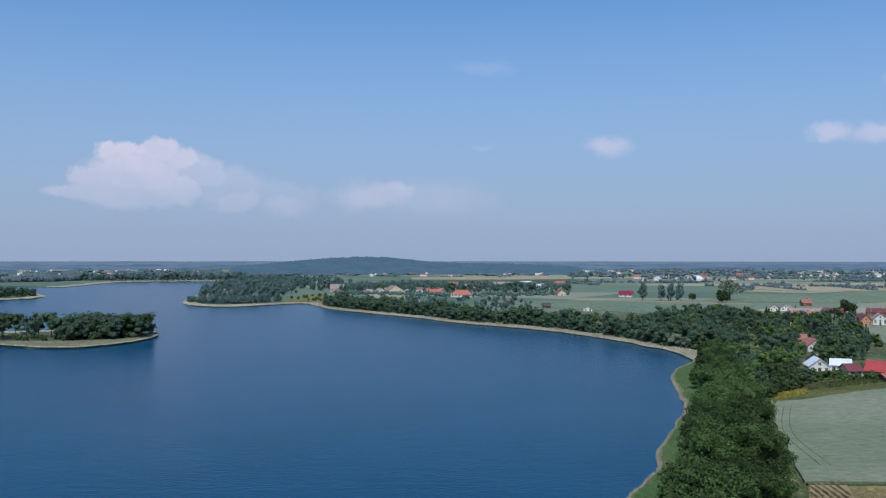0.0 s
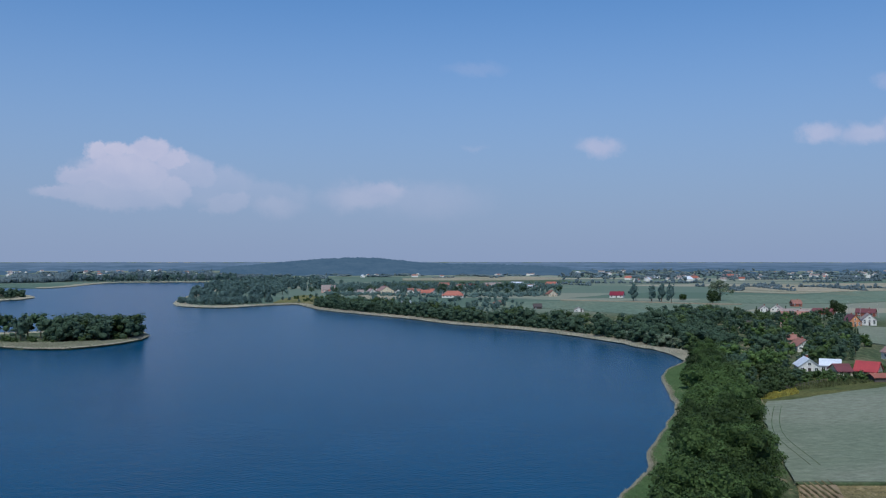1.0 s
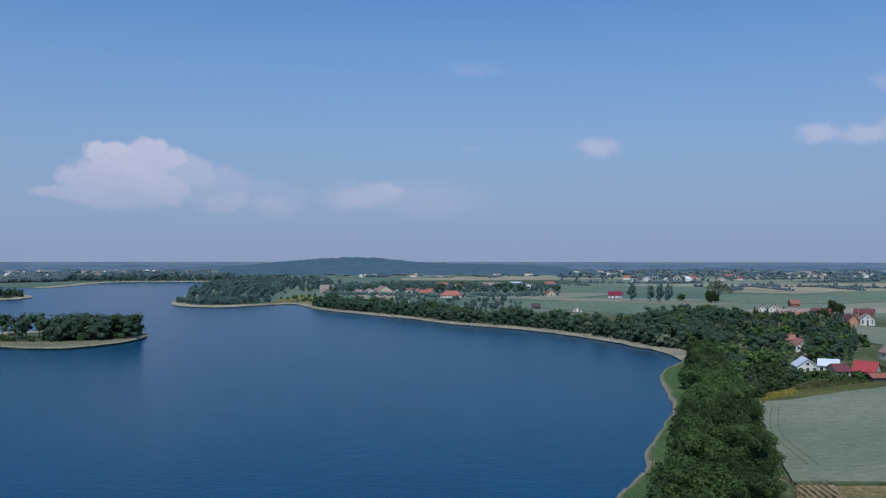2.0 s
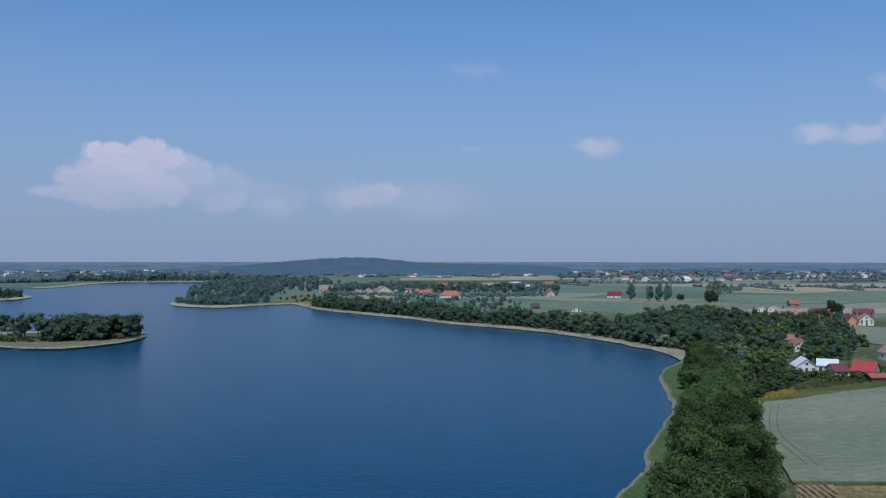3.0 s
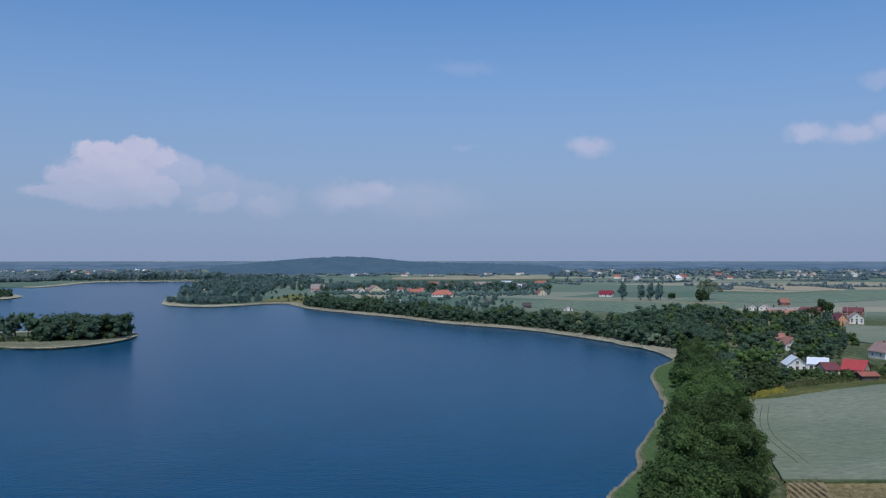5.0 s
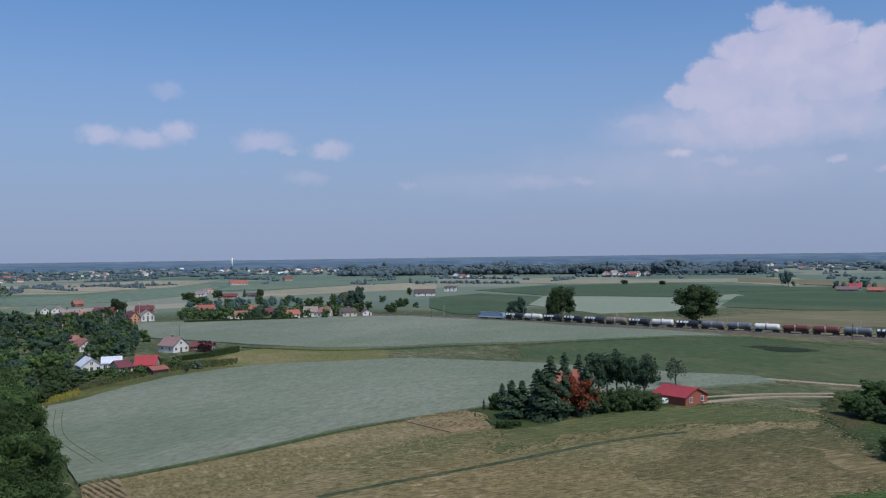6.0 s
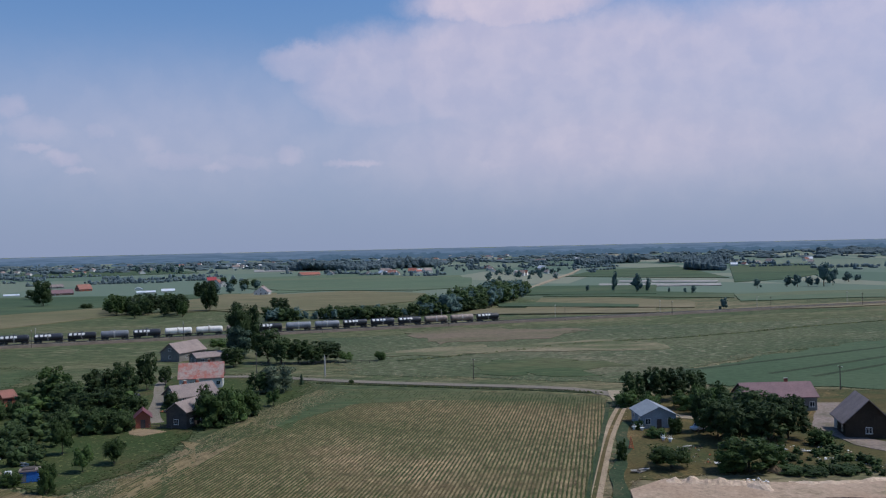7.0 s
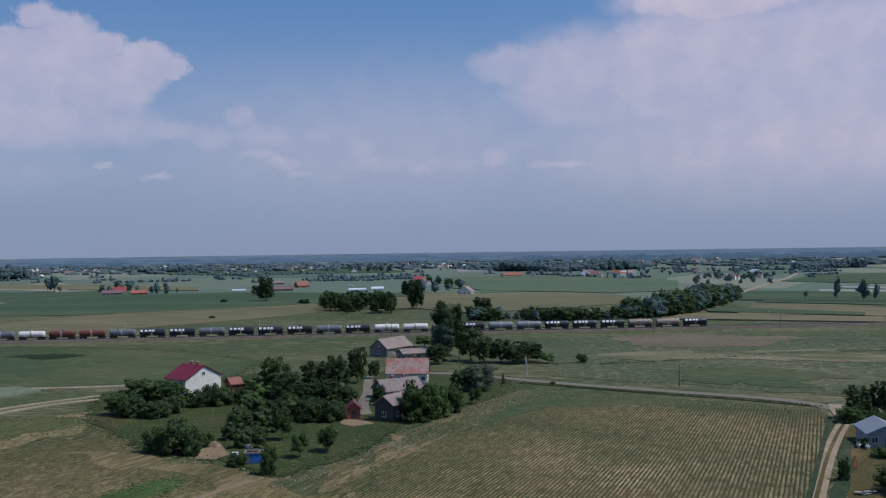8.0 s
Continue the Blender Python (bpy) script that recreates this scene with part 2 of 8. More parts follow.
def countryside(name):
    """Meadow near by; farther than a kilometre the sheet breaks up into strip fields, coloured paler and greyer for
    haze.
    """
    m = surface(name, (0.058, 0.08, 0.037), (0.086, 0.098, 0.047), 0.025, 0.95, 0.3, 32, c=(0.17, 0.142, 0.084), stretch=(4, 4), contrast=0.7, grain=(4, 4), streak=(0.24, 0.2, 0.125))
    t = m.node_tree
    b = t.nodes["Principled BSDF"]
    col = b.inputs["Base Color"].links[0].from_socket
    co = t.nodes.new("ShaderNodeTexCoord").outputs["Object"]
    mp = t.nodes.new("ShaderNodeMapping")
    mp.inputs["Rotation"].default_value, mp.inputs["Scale"].default_value = (0, 0, radians(14)), (0.0022, 0.0065, 1)
    t.links.new(co, mp.inputs[0])
    v = t.nodes.new("ShaderNodeTexVoronoi")
    v.distance = "MANHATTAN"
    v.inputs["Scale"].default_value = 1.0
    t.links.new(mp.outputs[0], v.inputs["Vector"])
    sep = t.nodes.new("ShaderNodeSeparateColor")
    t.links.new(v.outputs["Color"], sep.inputs[0])
    ramp = t.nodes.new("ShaderNodeValToRGB")
    ramp.color_ramp.interpolation = "CONSTANT"
    e = ramp.color_ramp.elements
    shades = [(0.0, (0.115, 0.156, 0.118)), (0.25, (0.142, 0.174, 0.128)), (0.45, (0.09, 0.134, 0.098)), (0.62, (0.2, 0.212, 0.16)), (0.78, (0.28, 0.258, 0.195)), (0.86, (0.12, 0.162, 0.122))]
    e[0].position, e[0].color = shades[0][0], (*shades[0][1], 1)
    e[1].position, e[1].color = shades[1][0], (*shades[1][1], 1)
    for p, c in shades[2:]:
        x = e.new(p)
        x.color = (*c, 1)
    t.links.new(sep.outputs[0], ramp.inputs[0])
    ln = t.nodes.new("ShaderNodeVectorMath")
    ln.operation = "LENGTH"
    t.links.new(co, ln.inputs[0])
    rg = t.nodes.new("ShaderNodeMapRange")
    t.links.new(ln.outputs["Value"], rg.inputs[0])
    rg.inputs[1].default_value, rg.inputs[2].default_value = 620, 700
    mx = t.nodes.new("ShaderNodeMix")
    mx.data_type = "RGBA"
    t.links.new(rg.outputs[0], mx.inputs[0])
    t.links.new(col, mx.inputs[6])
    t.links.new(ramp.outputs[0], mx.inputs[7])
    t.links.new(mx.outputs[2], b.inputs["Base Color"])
    return m


MAT = {
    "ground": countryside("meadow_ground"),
    "water": water_surface(),
    "bank": surface("sandy_bank", (0.28, 0.23, 0.15), (0.2, 0.18, 0.11), 0.15, 0.9, 0.3),
    "barley": surface("pale_green_barley", (0.14, 0.166, 0.116), (0.172, 0.192, 0.138), 0.016, 0.9, 0.35, 60, c=(0.198, 0.21, 0.158), stretch=(75, 2), contrast=0.3, grain=(75, 2.4), streak=(0.148, 0.17, 0.116)),
    "stubble": surface("dry_brown_crop", (0.168, 0.128, 0.058), (0.09, 0.098, 0.039), 0.03, 0.95, 0.5, 40, c=(0.215, 0.165, 0.086), stretch=(106, 1.6), contrast=0.7, grain=(110, 2.6), streak=(0.29, 0.225, 0.132)),
    "green_crop": surface("dark_green_crop", (0.056, 0.09, 0.048), (0.07, 0.102, 0.056), 0.02, 0.9, 0.3, 20, contrast=0.2),
    # Far green and tan fields: lightened for haze, the green also blued.
    "green_far": surface("green_field", (0.116, 0.16, 0.114), (0.144, 0.182, 0.126), 0.012, 0.9, 0.0, 20, c=(0.145, 0.16, 0.105), stretch=(4, 5), contrast=0.3),
    "dark_far": surface("deep_green_field", (0.055, 0.085, 0.05), (0.07, 0.1, 0.055), 0.01, 0.9, 0.0, 20, contrast=0.25),
    "tan_far": surface("ripe_tan_field", (0.295, 0.258, 0.185), (0.23, 0.22, 0.152), 0.01, 0.9, 0.0, 20, stretch=(4, 5), contrast=0.3),
    "pale_far": surface("pale_field", (0.2, 0.235, 0.17), (0.225, 0.245, 0.18), 0.01, 0.9, 0.0, 20, contrast=0.1),
    "dry_margin": surface("rough_dry_grass", (0.078, 0.082, 0.038), (0.045, 0.066, 0.028), 0.05, 0.95, 0.5, 30, c=(0.15, 0.12, 0.066), stretch=(112, 2.5), contrast=0.65, c_at=0.56, grain=(112, 9), streak=(0.22, 0.172, 0.096)),
    "meadow_yellow": surface("yellowish_meadow", (0.15, 0.14, 0.05), (0.11, 0.118, 0.045), 0.05, 0.95, 0.4, 24, c=(0.21, 0.175, 0.085), stretch=(10, 2), contrast=0.4),
    "weedy_dry": surface("weedy_dry_grass", (0.094, 0.084, 0.035), (0.052, 0.065, 0.025), 0.045, 0.95, 0.5, 30, c=(0.145, 0.112, 0.056), stretch=(106, 1.6), contrast=0.7, c_at=0.5, grain=(112, 2.6), streak=(0.215, 0.168, 0.094)),
    "ripe_edge": surface("golden_dry_crop", (0.19, 0.148, 0.07), (0.115, 0.106, 0.044), 0.04, 0.95, 0.5, 28, c=(0.235, 0.185, 0.1), stretch=(102, 2.5), contrast=0.55, grain=(20, 2), streak=(0.27, 0.215, 0.125)),
    "fresh_green": surface("fresh_green_crop", (0.052, 0.092, 0.026), (0.08, 0.108, 0.036), 0.12, 0.95, 0.5, 16, c=(0.13, 0.112, 0.056), stretch=(-52, 6), contrast=0.5),
    "weedy_green": surface("weedy_green_grass", (0.09, 0.1, 0.04), (0.066, 0.086, 0.033), 0.045, 0.95, 0.5, 30, c=(0.145, 0.12, 0.056), stretch=(106, 2), contrast=0.55, grain=(108, 7), streak=(0.17, 0.138, 0.068)),
    "meadow_dry": surface("dry_meadow", (0.088, 0.1, 0.053), (0.056, 0.08, 0.041), 0.022, 0.95, 0.4, 46, c=(0.165, 0.142, 0.092), stretch=(8, 2.2), contrast=0.75, c_at=0.55, grain=(8, 2), streak=(0.24, 0.21, 0.145)),
    "meadow_green": surface("mown_meadow", (0.053, 0.08, 0.037), (0.07, 0.094, 0.043), 0.03, 0.95, 0.4, 30, c=(0.105, 0.104, 0.053), stretch=(4, 2.6), contrast=0.45, grain=(4, 5), streak=(0.11, 0.112, 0.06)),
    "yard_dry": surface("worn_yard_grass", (0.1, 0.076, 0.033), (0.05, 0.062, 0.024), 0.1, 0.95, 0.4, 16, c=(0.165, 0.112, 0.052), contrast=0.4),
    "lawn": surface("garden_grass", (0.037, 0.058, 0.019), (0.053, 0.067, 0.024), 0.08, 0.95, 0.4, 18, c=(0.076, 0.065, 0.031), contrast=0.4),
    "row_soil": surface("dry_field_soil", (0.225, 0.163, 0.094), (0.082, 0.085, 0.039), 0.018, 0.95, 0.4, 34, c=(0.29, 0.21, 0.127), contrast=0.75, c_at=0.55, grain=(113.8, 2)),
    "dark_weed": surface("dark_weedy_green", (0.03, 0.05, 0.026), (0.045, 0.066, 0.034), 0.2, 0.95, 0.3, 10, c=(0.08, 0.08, 0.045), contrast=0.4),
    "row_leaf": surface("row_crop_leaves", (0.04, 0.056, 0.02), (0.056, 0.066, 0.025), 0.04, 0.9, 0.5, 30, c=(0.092, 0.07, 0.035), contrast=0.45, c_at=0.53),
    "pale_strip": surface("pale_covered_ground", (0.32, 0.29, 0.27), (0.19, 0.19, 0.17), 0.05, 0.8, 0.1, 20, contrast=0.3),
    "soil": surface("bare_soil", (0.2, 0.145, 0.09), (0.26, 0.195, 0.125), 0.06, 0.95, 0.4, 14),
    "sand": surface("pale_sand", (0.6, 0.465, 0.355), (0.46, 0.345, 0.25), 0.12, 0.95, 0.4, 14, contrast=0.3),
    "sand_lot": surface("trodden_sand", (0.34, 0.245, 0.175), (0.42, 0.315, 0.235), 0.1, 0.95, 0.4, 14, c=(0.2, 0.155, 0.1), contrast=0.3),
    "roof_bluegrey": surface("blue_grey_sheet_roof", (0.26, 0.29, 0.32), (0.22, 0.245, 0.27), 0.4, 0.6, 0.1),
    "asphalt": surface("grey_asphalt", (0.21, 0.182, 0.148), (0.165, 0.146, 0.12), 0.1, 0.9, 0.2, 20),
    "gravel": surface("gravel_track", (0.34, 0.28, 0.2), (0.27, 0.22, 0.16), 0.1, 0.95, 0.4, 20),
    "ballast": surface("rail_ballast", (0.14, 0.115, 0.095), (0.1, 0.085, 0.07), 0.3, 0.95, 0.5, 12),
    "steel": surface("worn_steel", (0.25, 0.23, 0.22), (0.18, 0.15, 0.13), 1.0, 0.4, 0.1, metal=0.7),
    "reed": surface("dry_reeds", (0.4, 0.365, 0.275), (0.31, 0.29, 0.215), 0.05, 0.9, 0.0, 8, island=0.15, leafy=0.2),
    "grass_tall": surface("tall_shore_grass", (0.064, 0.112, 0.045), (0.085, 0.134, 0.055), 0.1, 0.9, 0.0, 8, island=0.12, leafy=0.2),
    "bark": surface("bark", (0.09, 0.07, 0.05), (0.06, 0.05, 0.04), 2.0, 0.95, 0.6, 6),
    "leaf": surface("broad_leaves", (0.048, 0.082, 0.025), (0.076, 0.118, 0.035), 0.25, 0.6, 0.0, 6, each=0.38, island=0.2, leafy=0.18),
    "leaf_grey": surface("willow_leaves", (0.12, 0.155, 0.095), (0.155, 0.185, 0.125), 0.3, 0.6, 0.0, 6, each=0.15, island=0.35, leafy=0.25),
    "leaf_dark": surface("shade_leaves", (0.04, 0.064, 0.025), (0.062, 0.092, 0.032), 0.25, 0.6, 0.0, 6, each=0.26, island=0.2, leafy=0.2),
    # Lakeside and field leaves: greens lightened to stand in for haze.
    "leaf_shore": surface("hazed_lakeside_leaves", (0.056, 0.092, 0.058), (0.074, 0.115, 0.07), 0.15, 0.7, 0.0, 6, island=0.12, leafy=0.35),
    "leaf_field": surface("hazed_field_leaves", (0.062, 0.1, 0.07), (0.08, 0.122, 0.085), 0.08, 0.7, 0.0, 6, island=0.16, leafy=0.25),
    # Base colour paled and blued to stand in for haze over far trees.
    "leaf_hazed": surface("hazed_leaves", (0.094, 0.15, 0.138), (0.118, 0.18, 0.165), 0.08, 0.7, 0.0, 6, island=0.1, leafy=0.4),
    "leaf_red": surface("copper_leaves", (0.18, 0.045, 0.02), (0.13, 0.05, 0.025), 0.4, 0.6, 0.0, 6, island=0.4, leafy=0.2),
    "leaf_plum": surface("plum_leaves", (0.05, 0.018, 0.022), (0.035, 0.015, 0.018), 0.4, 0.6, 0.0, 6, island=0.4, leafy=0.2),
    "needle": surface("spruce_needles", (0.034, 0.06, 0.034), (0.05, 0.08, 0.04), 0.4, 0.7, 0.0, 6, each=0.2, island=0.4, leafy=0.1),
    # Haze over distant woods is mixed into this grey-blue base colour.
    "wood_hazed": surface("hazed_woodland", (0.15, 0.205, 0.225), (0.18, 0.235, 0.255), 0.006, 0.9, 0.0, 20, each=0.1, island=0.06, leafy=0.5),
    "plaster": surface("white_plaster", (0.72, 0.69, 0.64), (0.64, 0.61, 0.56), 0.3, 0.85, 0.1),
    "plaster_cream": surface("cream_plaster", (0.62, 0.54, 0.40), (0.55, 0.47, 0.34), 0.3, 0.85, 0.1),
    "plaster_orange": surface("orange_plaster", (0.6, 0.27, 0.13), (0.52, 0.24, 0.12), 0.3, 0.85, 0.1),
    "plaster_pink": surface("pink_plaster", (0.6, 0.38, 0.32), (0.52, 0.33, 0.28), 0.3, 0.85, 0.1),
    "plaster_grey": surface("grey_plaster", (0.22, 0.21, 0.195), (0.17, 0.16, 0.15), 0.3, 0.9, 0.15),
    "brick": surface("red_brickwork", (0.33, 0.11, 0.075), (0.26, 0.095, 0.065), 0.8, 0.9, 0.2, 10),
    "board_dark": surface("weathered_boards", (0.11, 0.095, 0.085), (0.08, 0.07, 0.065), 0.8, 0.9, 0.3, 10),
    "board_blue": surface("grey_blue_cladding", (0.30, 0.34, 0.38), (0.26, 0.29, 0.33), 0.5, 0.8, 0.1),
    "wall_brown": surface("brown_wall", (0.16, 0.115, 0.09), (0.13, 0.095, 0.075), 0.5, 0.9, 0.2),
    "wall_umber": surface("umber_boards", (0.062, 0.046, 0.034), (0.045, 0.034, 0.026), 0.6, 0.85, 0.3, 12, c=(0.085, 0.064, 0.046), contrast=0.3),
    "roof_red": surface("red_metal_roof", (0.36, 0.05, 0.05), (0.3, 0.04, 0.045), 0.4, 0.45, 0.1),
    "roof_crimson": surface("crimson_metal_roof", (0.20, 0.018, 0.032), (0.16, 0.016, 0.028), 0.4, 0.45, 0.1),
    "roof_orange": surface("orange_clay_roof", (0.32, 0.105, 0.072), (0.26, 0.095, 0.068), 0.4, 0.8, 0.2, each=0.2),
    "roof_clay": surface("old_clay_roof", (0.27, 0.125, 0.1), (0.21, 0.11, 0.09), 0.4, 0.85, 0.2, each=0.25),
    "roof_maroon": surface("maroon_metal_roof", (0.17, 0.045, 0.05), (0.13, 0.04, 0.042), 0.4, 0.6, 0.1, each=0.2),
    "roof_grey": surface("grey_sheet_roof", (0.275, 0.215, 0.196), (0.21, 0.168, 0.155), 0.4, 0.8, 0.15, each=0.15),
    "roof_dark": surface("dark_brown_roof", (0.085, 0.065, 0.06), (0.065, 0.05, 0.048), 0.4, 0.8, 0.15, each=0.2),
    "roof_purple": surface("faded_plum_roof", (0.19, 0.11, 0.12), (0.15, 0.09, 0.1), 0.4, 0.8, 0.15),
    "roof_patchy": surface("patched_red_and_grey_roof", (0.34, 0.265, 0.24), (0.28, 0.23, 0.212), 0.5, 0.85, 0.2, c=(0.36, 0.115, 0.09), fine=6, c_at=0.43),
    "roof_silver": surface("pale_metal_roof", (0.62, 0.65, 0.7), (0.55, 0.58, 0.63), 0.4, 0.5, 0.1),
    "trim": surface("white_trim", (0.75, 0.74, 0.72), (0.68, 0.67, 0.65), 2.0, 0.6, 0.05),
    "dark": surface("dark_metal", (0.03, 0.03, 0.032), (0.045, 0.042, 0.04), 1.5, 0.6, 0.1),
    "tank_navy": surface("navy_tank_paint", (0.022, 0.025, 0.036), (0.035, 0.036, 0.045), 0.5, 0.4, 0.1, 6, each=0.25),
    "tank_white": surface("white_tank_paint", (0.74, 0.71, 0.67), (0.62, 0.58, 0.54), 0.5, 0.45, 0.1, 6, each=0.12),
    "tank_brown": surface("red_brown_tank_paint", (0.17, 0.05, 0.04), (0.12, 0.04, 0.034), 0.5, 0.55, 0.1, 6, each=0.15),
    "tank_grey": surface("grey_tank_paint", (0.2, 0.21, 0.24), (0.14, 0.15, 0.17), 0.5, 0.45, 0.1, 6, each=0.3),
    "tank_tan": surface("dusty_tank_paint", (0.32, 0.25, 0.21), (0.2, 0.15, 0.13), 0.6, 0.6, 0.1, 6, each=0.2),
    "loco_blue": surface("blue_locomotive_paint", (0.2, 0.28, 0.4), (0.24, 0.31, 0.42), 0.5, 0.4, 0.05),
    "wheel": surface("wheel_steel", (0.05, 0.045, 0.04), (0.08, 0.07, 0.06), 2.0, 0.6, 0.1, metal=0.4),
    "pole": surface("grey_timber_pole", (0.14, 0.12, 0.1), (0.1, 0.09, 0.08), 2.0, 0.9, 0.2),
    "concrete": surface("pale_concrete", (0.42, 0.40, 0.37), (0.36, 0.34, 0.31), 1.0, 0.9, 0.2),
    "blue": surface("blue_sheet", (0.03, 0.16, 0.5), (0.025, 0.13, 0.42), 0.8, 0.5, 0.1),
    "car_white": surface("white_car_paint", (0.72, 0.72, 0.72), (0.7, 0.7, 0.7), 1.0, 0.3, 0.0),
    "car_dark": surface("dark_car_paint", (0.03, 0.032, 0.038), (0.035, 0.036, 0.04), 1.0, 0.3, 0.0),
    "car_red": surface("dull_red_paint", (0.2, 0.03, 0.03), (0.17, 0.03, 0.03), 1.0, 0.4, 0.0),
    "rubber": surface("black_rubber", (0.02, 0.02, 0.02), (0.028, 0.028, 0.028), 3.0, 0.8, 0.1),
    "rust": surface("orange_painted_metal", (0.55, 0.13, 0.05), (0.45, 0.1, 0.04), 1.0, 0.6, 0.1),
    "dry_stalk": surface("dry_stalks", (0.24, 0.19, 0.115), (0.19, 0.155, 0.09), 0.05, 0.9, 0.0, 8, island=0.3, leafy=0.2),
    "weed": surface("weeds", (0.085, 0.1, 0.04), (0.105, 0.115, 0.05), 0.05, 0.9, 0.0, 8, island=0.3, leafy=0.2),
    "green_plain": surface("deep_green_meadow", (0.05, 0.082, 0.046), (0.07, 0.1, 0.054), 0.012, 0.95, 0.0, 24, c=(0.092, 0.108, 0.06), stretch=(4, 5), contrast=0.3, grain=(4, 8)),
    "dry_plain": surface("dry_olive_meadow", (0.175, 0.15, 0.088), (0.115, 0.115, 0.06), 0.014, 0.95, 0.0, 24, c=(0.22, 0.18, 0.115), stretch=(4, 6), contrast=0.35, grain=(4, 8), streak=(0.085, 0.1, 0.05)),
    "green_mid": surface("even_green_field", (0.085, 0.124, 0.078), (0.106, 0.142, 0.088), 0.01, 0.95, 0.0, 24, c=(0.13, 0.14, 0.085), stretch=(4, 5), contrast=0.25, grain=(4, 6)),
    "bare_mauve": surface("bare_dry_meadow", (0.175, 0.135, 0.1), (0.125, 0.112, 0.068), 0.05, 0.95, 0.4, 24, c=(0.082, 0.096, 0.046), stretch=(8, 3), contrast=0.4, c_at=0.54),
    "pale_grass": surface("bleached_grass", (0.225, 0.19, 0.125), (0.105, 0.112, 0.058), 0.07, 0.95, 0.4, 16, c=(0.07, 0.09, 0.044), stretch=(8, 2.4), contrast=0.5, c_at=0.5),
    "edge_weed": surface("dark_green_weeds", (0.034, 0.05, 0.018), (0.046, 0.06, 0.022), 0.05, 0.9, 0.0, 8, island=0.15, leafy=0.15),
    "reed_old": surface("grey_olive_reeds", (0.22, 0.215, 0.15), (0.17, 0.175, 0.115), 0.05, 0.9, 0.0, 8, island=0.15, leafy=0.2),
    "rut": surface("brown_wheel_rut", (0.33, 0.25, 0.17), (0.25, 0.19, 0.125), 0.2, 0.95, 0.4, 14, c=(0.4, 0.31, 0.22), contrast=0.35),
    "edge_soil": surface("dark_wheel_track", (0.03, 0.045, 0.026), (0.045, 0.056, 0.032), 0.2, 0.95, 0.3, 10, contrast=0.4),
    "marsh": surface("dark_marsh_plants", (0.016, 0.026, 0.015), (0.026, 0.038, 0.02), 0.2, 0.95, 0.3, 10, contrast=0.5),
    "roof_dusty": surface("dusty_pink_roof", (0.29, 0.19, 0.172), (0.235, 0.16, 0.148), 0.4, 0.85, 0.15),
    "yard_gravel": surface("mauve_grey_gravel", (0.24, 0.192, 0.165), (0.19, 0.155, 0.132), 0.12, 0.95, 0.4, 14, c=(0.13, 0.115, 0.08), contrast=0.35),
    "straw": surface("bleached_straw", (0.2, 0.15, 0.08), (0.082, 0.078, 0.032), 0.09, 0.95, 0.5, 18, c=(0.055, 0.066, 0.025), stretch=(110, 2.5), contrast=0.6, c_at=0.53, grain=(112, 9), streak=(0.28, 0.215, 0.122)),
    "garden_mix": surface("weedy_garden_plots", (0.06, 0.074, 0.024), (0.12, 0.114, 0.04), 0.12, 0.95, 0.4, 12, c=(0.038, 0.052, 0.02), stretch=(60, 3), contrast=0.45),
    "flower": surface("yellow_flowering_weeds", (0.3, 0.25, 0.05), (0.2, 0.2, 0.05), 0.5, 0.9, 0.0, 8, island=0.3),
}


def glass_pane():
    m = bpy.data.materials.new("window_glass")
    m.use_nodes = True
    b = m.node_tree.nodes["Principled BSDF"]
    b.inputs["Base Color"].default_value = (0.025, 0.03, 0.035, 1)
    b.inputs["Roughness"].default_value = 0.08
    return m


MAT["glass"] = glass_pane()

# ---- builders ----
FARM_RISE, FARM_EDGE = 2000.0, 4900.0


def ground_z(x, y):
    """The plain lies level for two kilometres, then bends up to fit the horizon in the camera's view."""
    d = math.hypot(x, y)
    return 0.0 if d < FARM_RISE else 23.0 * ((d - FARM_RISE) / 2900.0) ** 1.5


def mesh_of(name, verts, faces, material):
    me = bpy.data.meshes.new(name)
    me.from_pydata([tuple(v) for v in verts], [], [tuple(f) for f in faces])
    me.materials.append(MAT[material])
    return me


def thing(name, m, label, category, group="", kind=""):
    ob = new(name)
    ob.empty_display_size = 0.5
    ob.matrix_basis = m
    return tagged(ob, label, category, group, kind)


def part(name, me, parent, label="", m=None):
    ob = new(name, me)
    ob.parent = parent
    if m is not None:
        ob.matrix_basis = m
    if label:
        tagged(ob, label)
    return ob


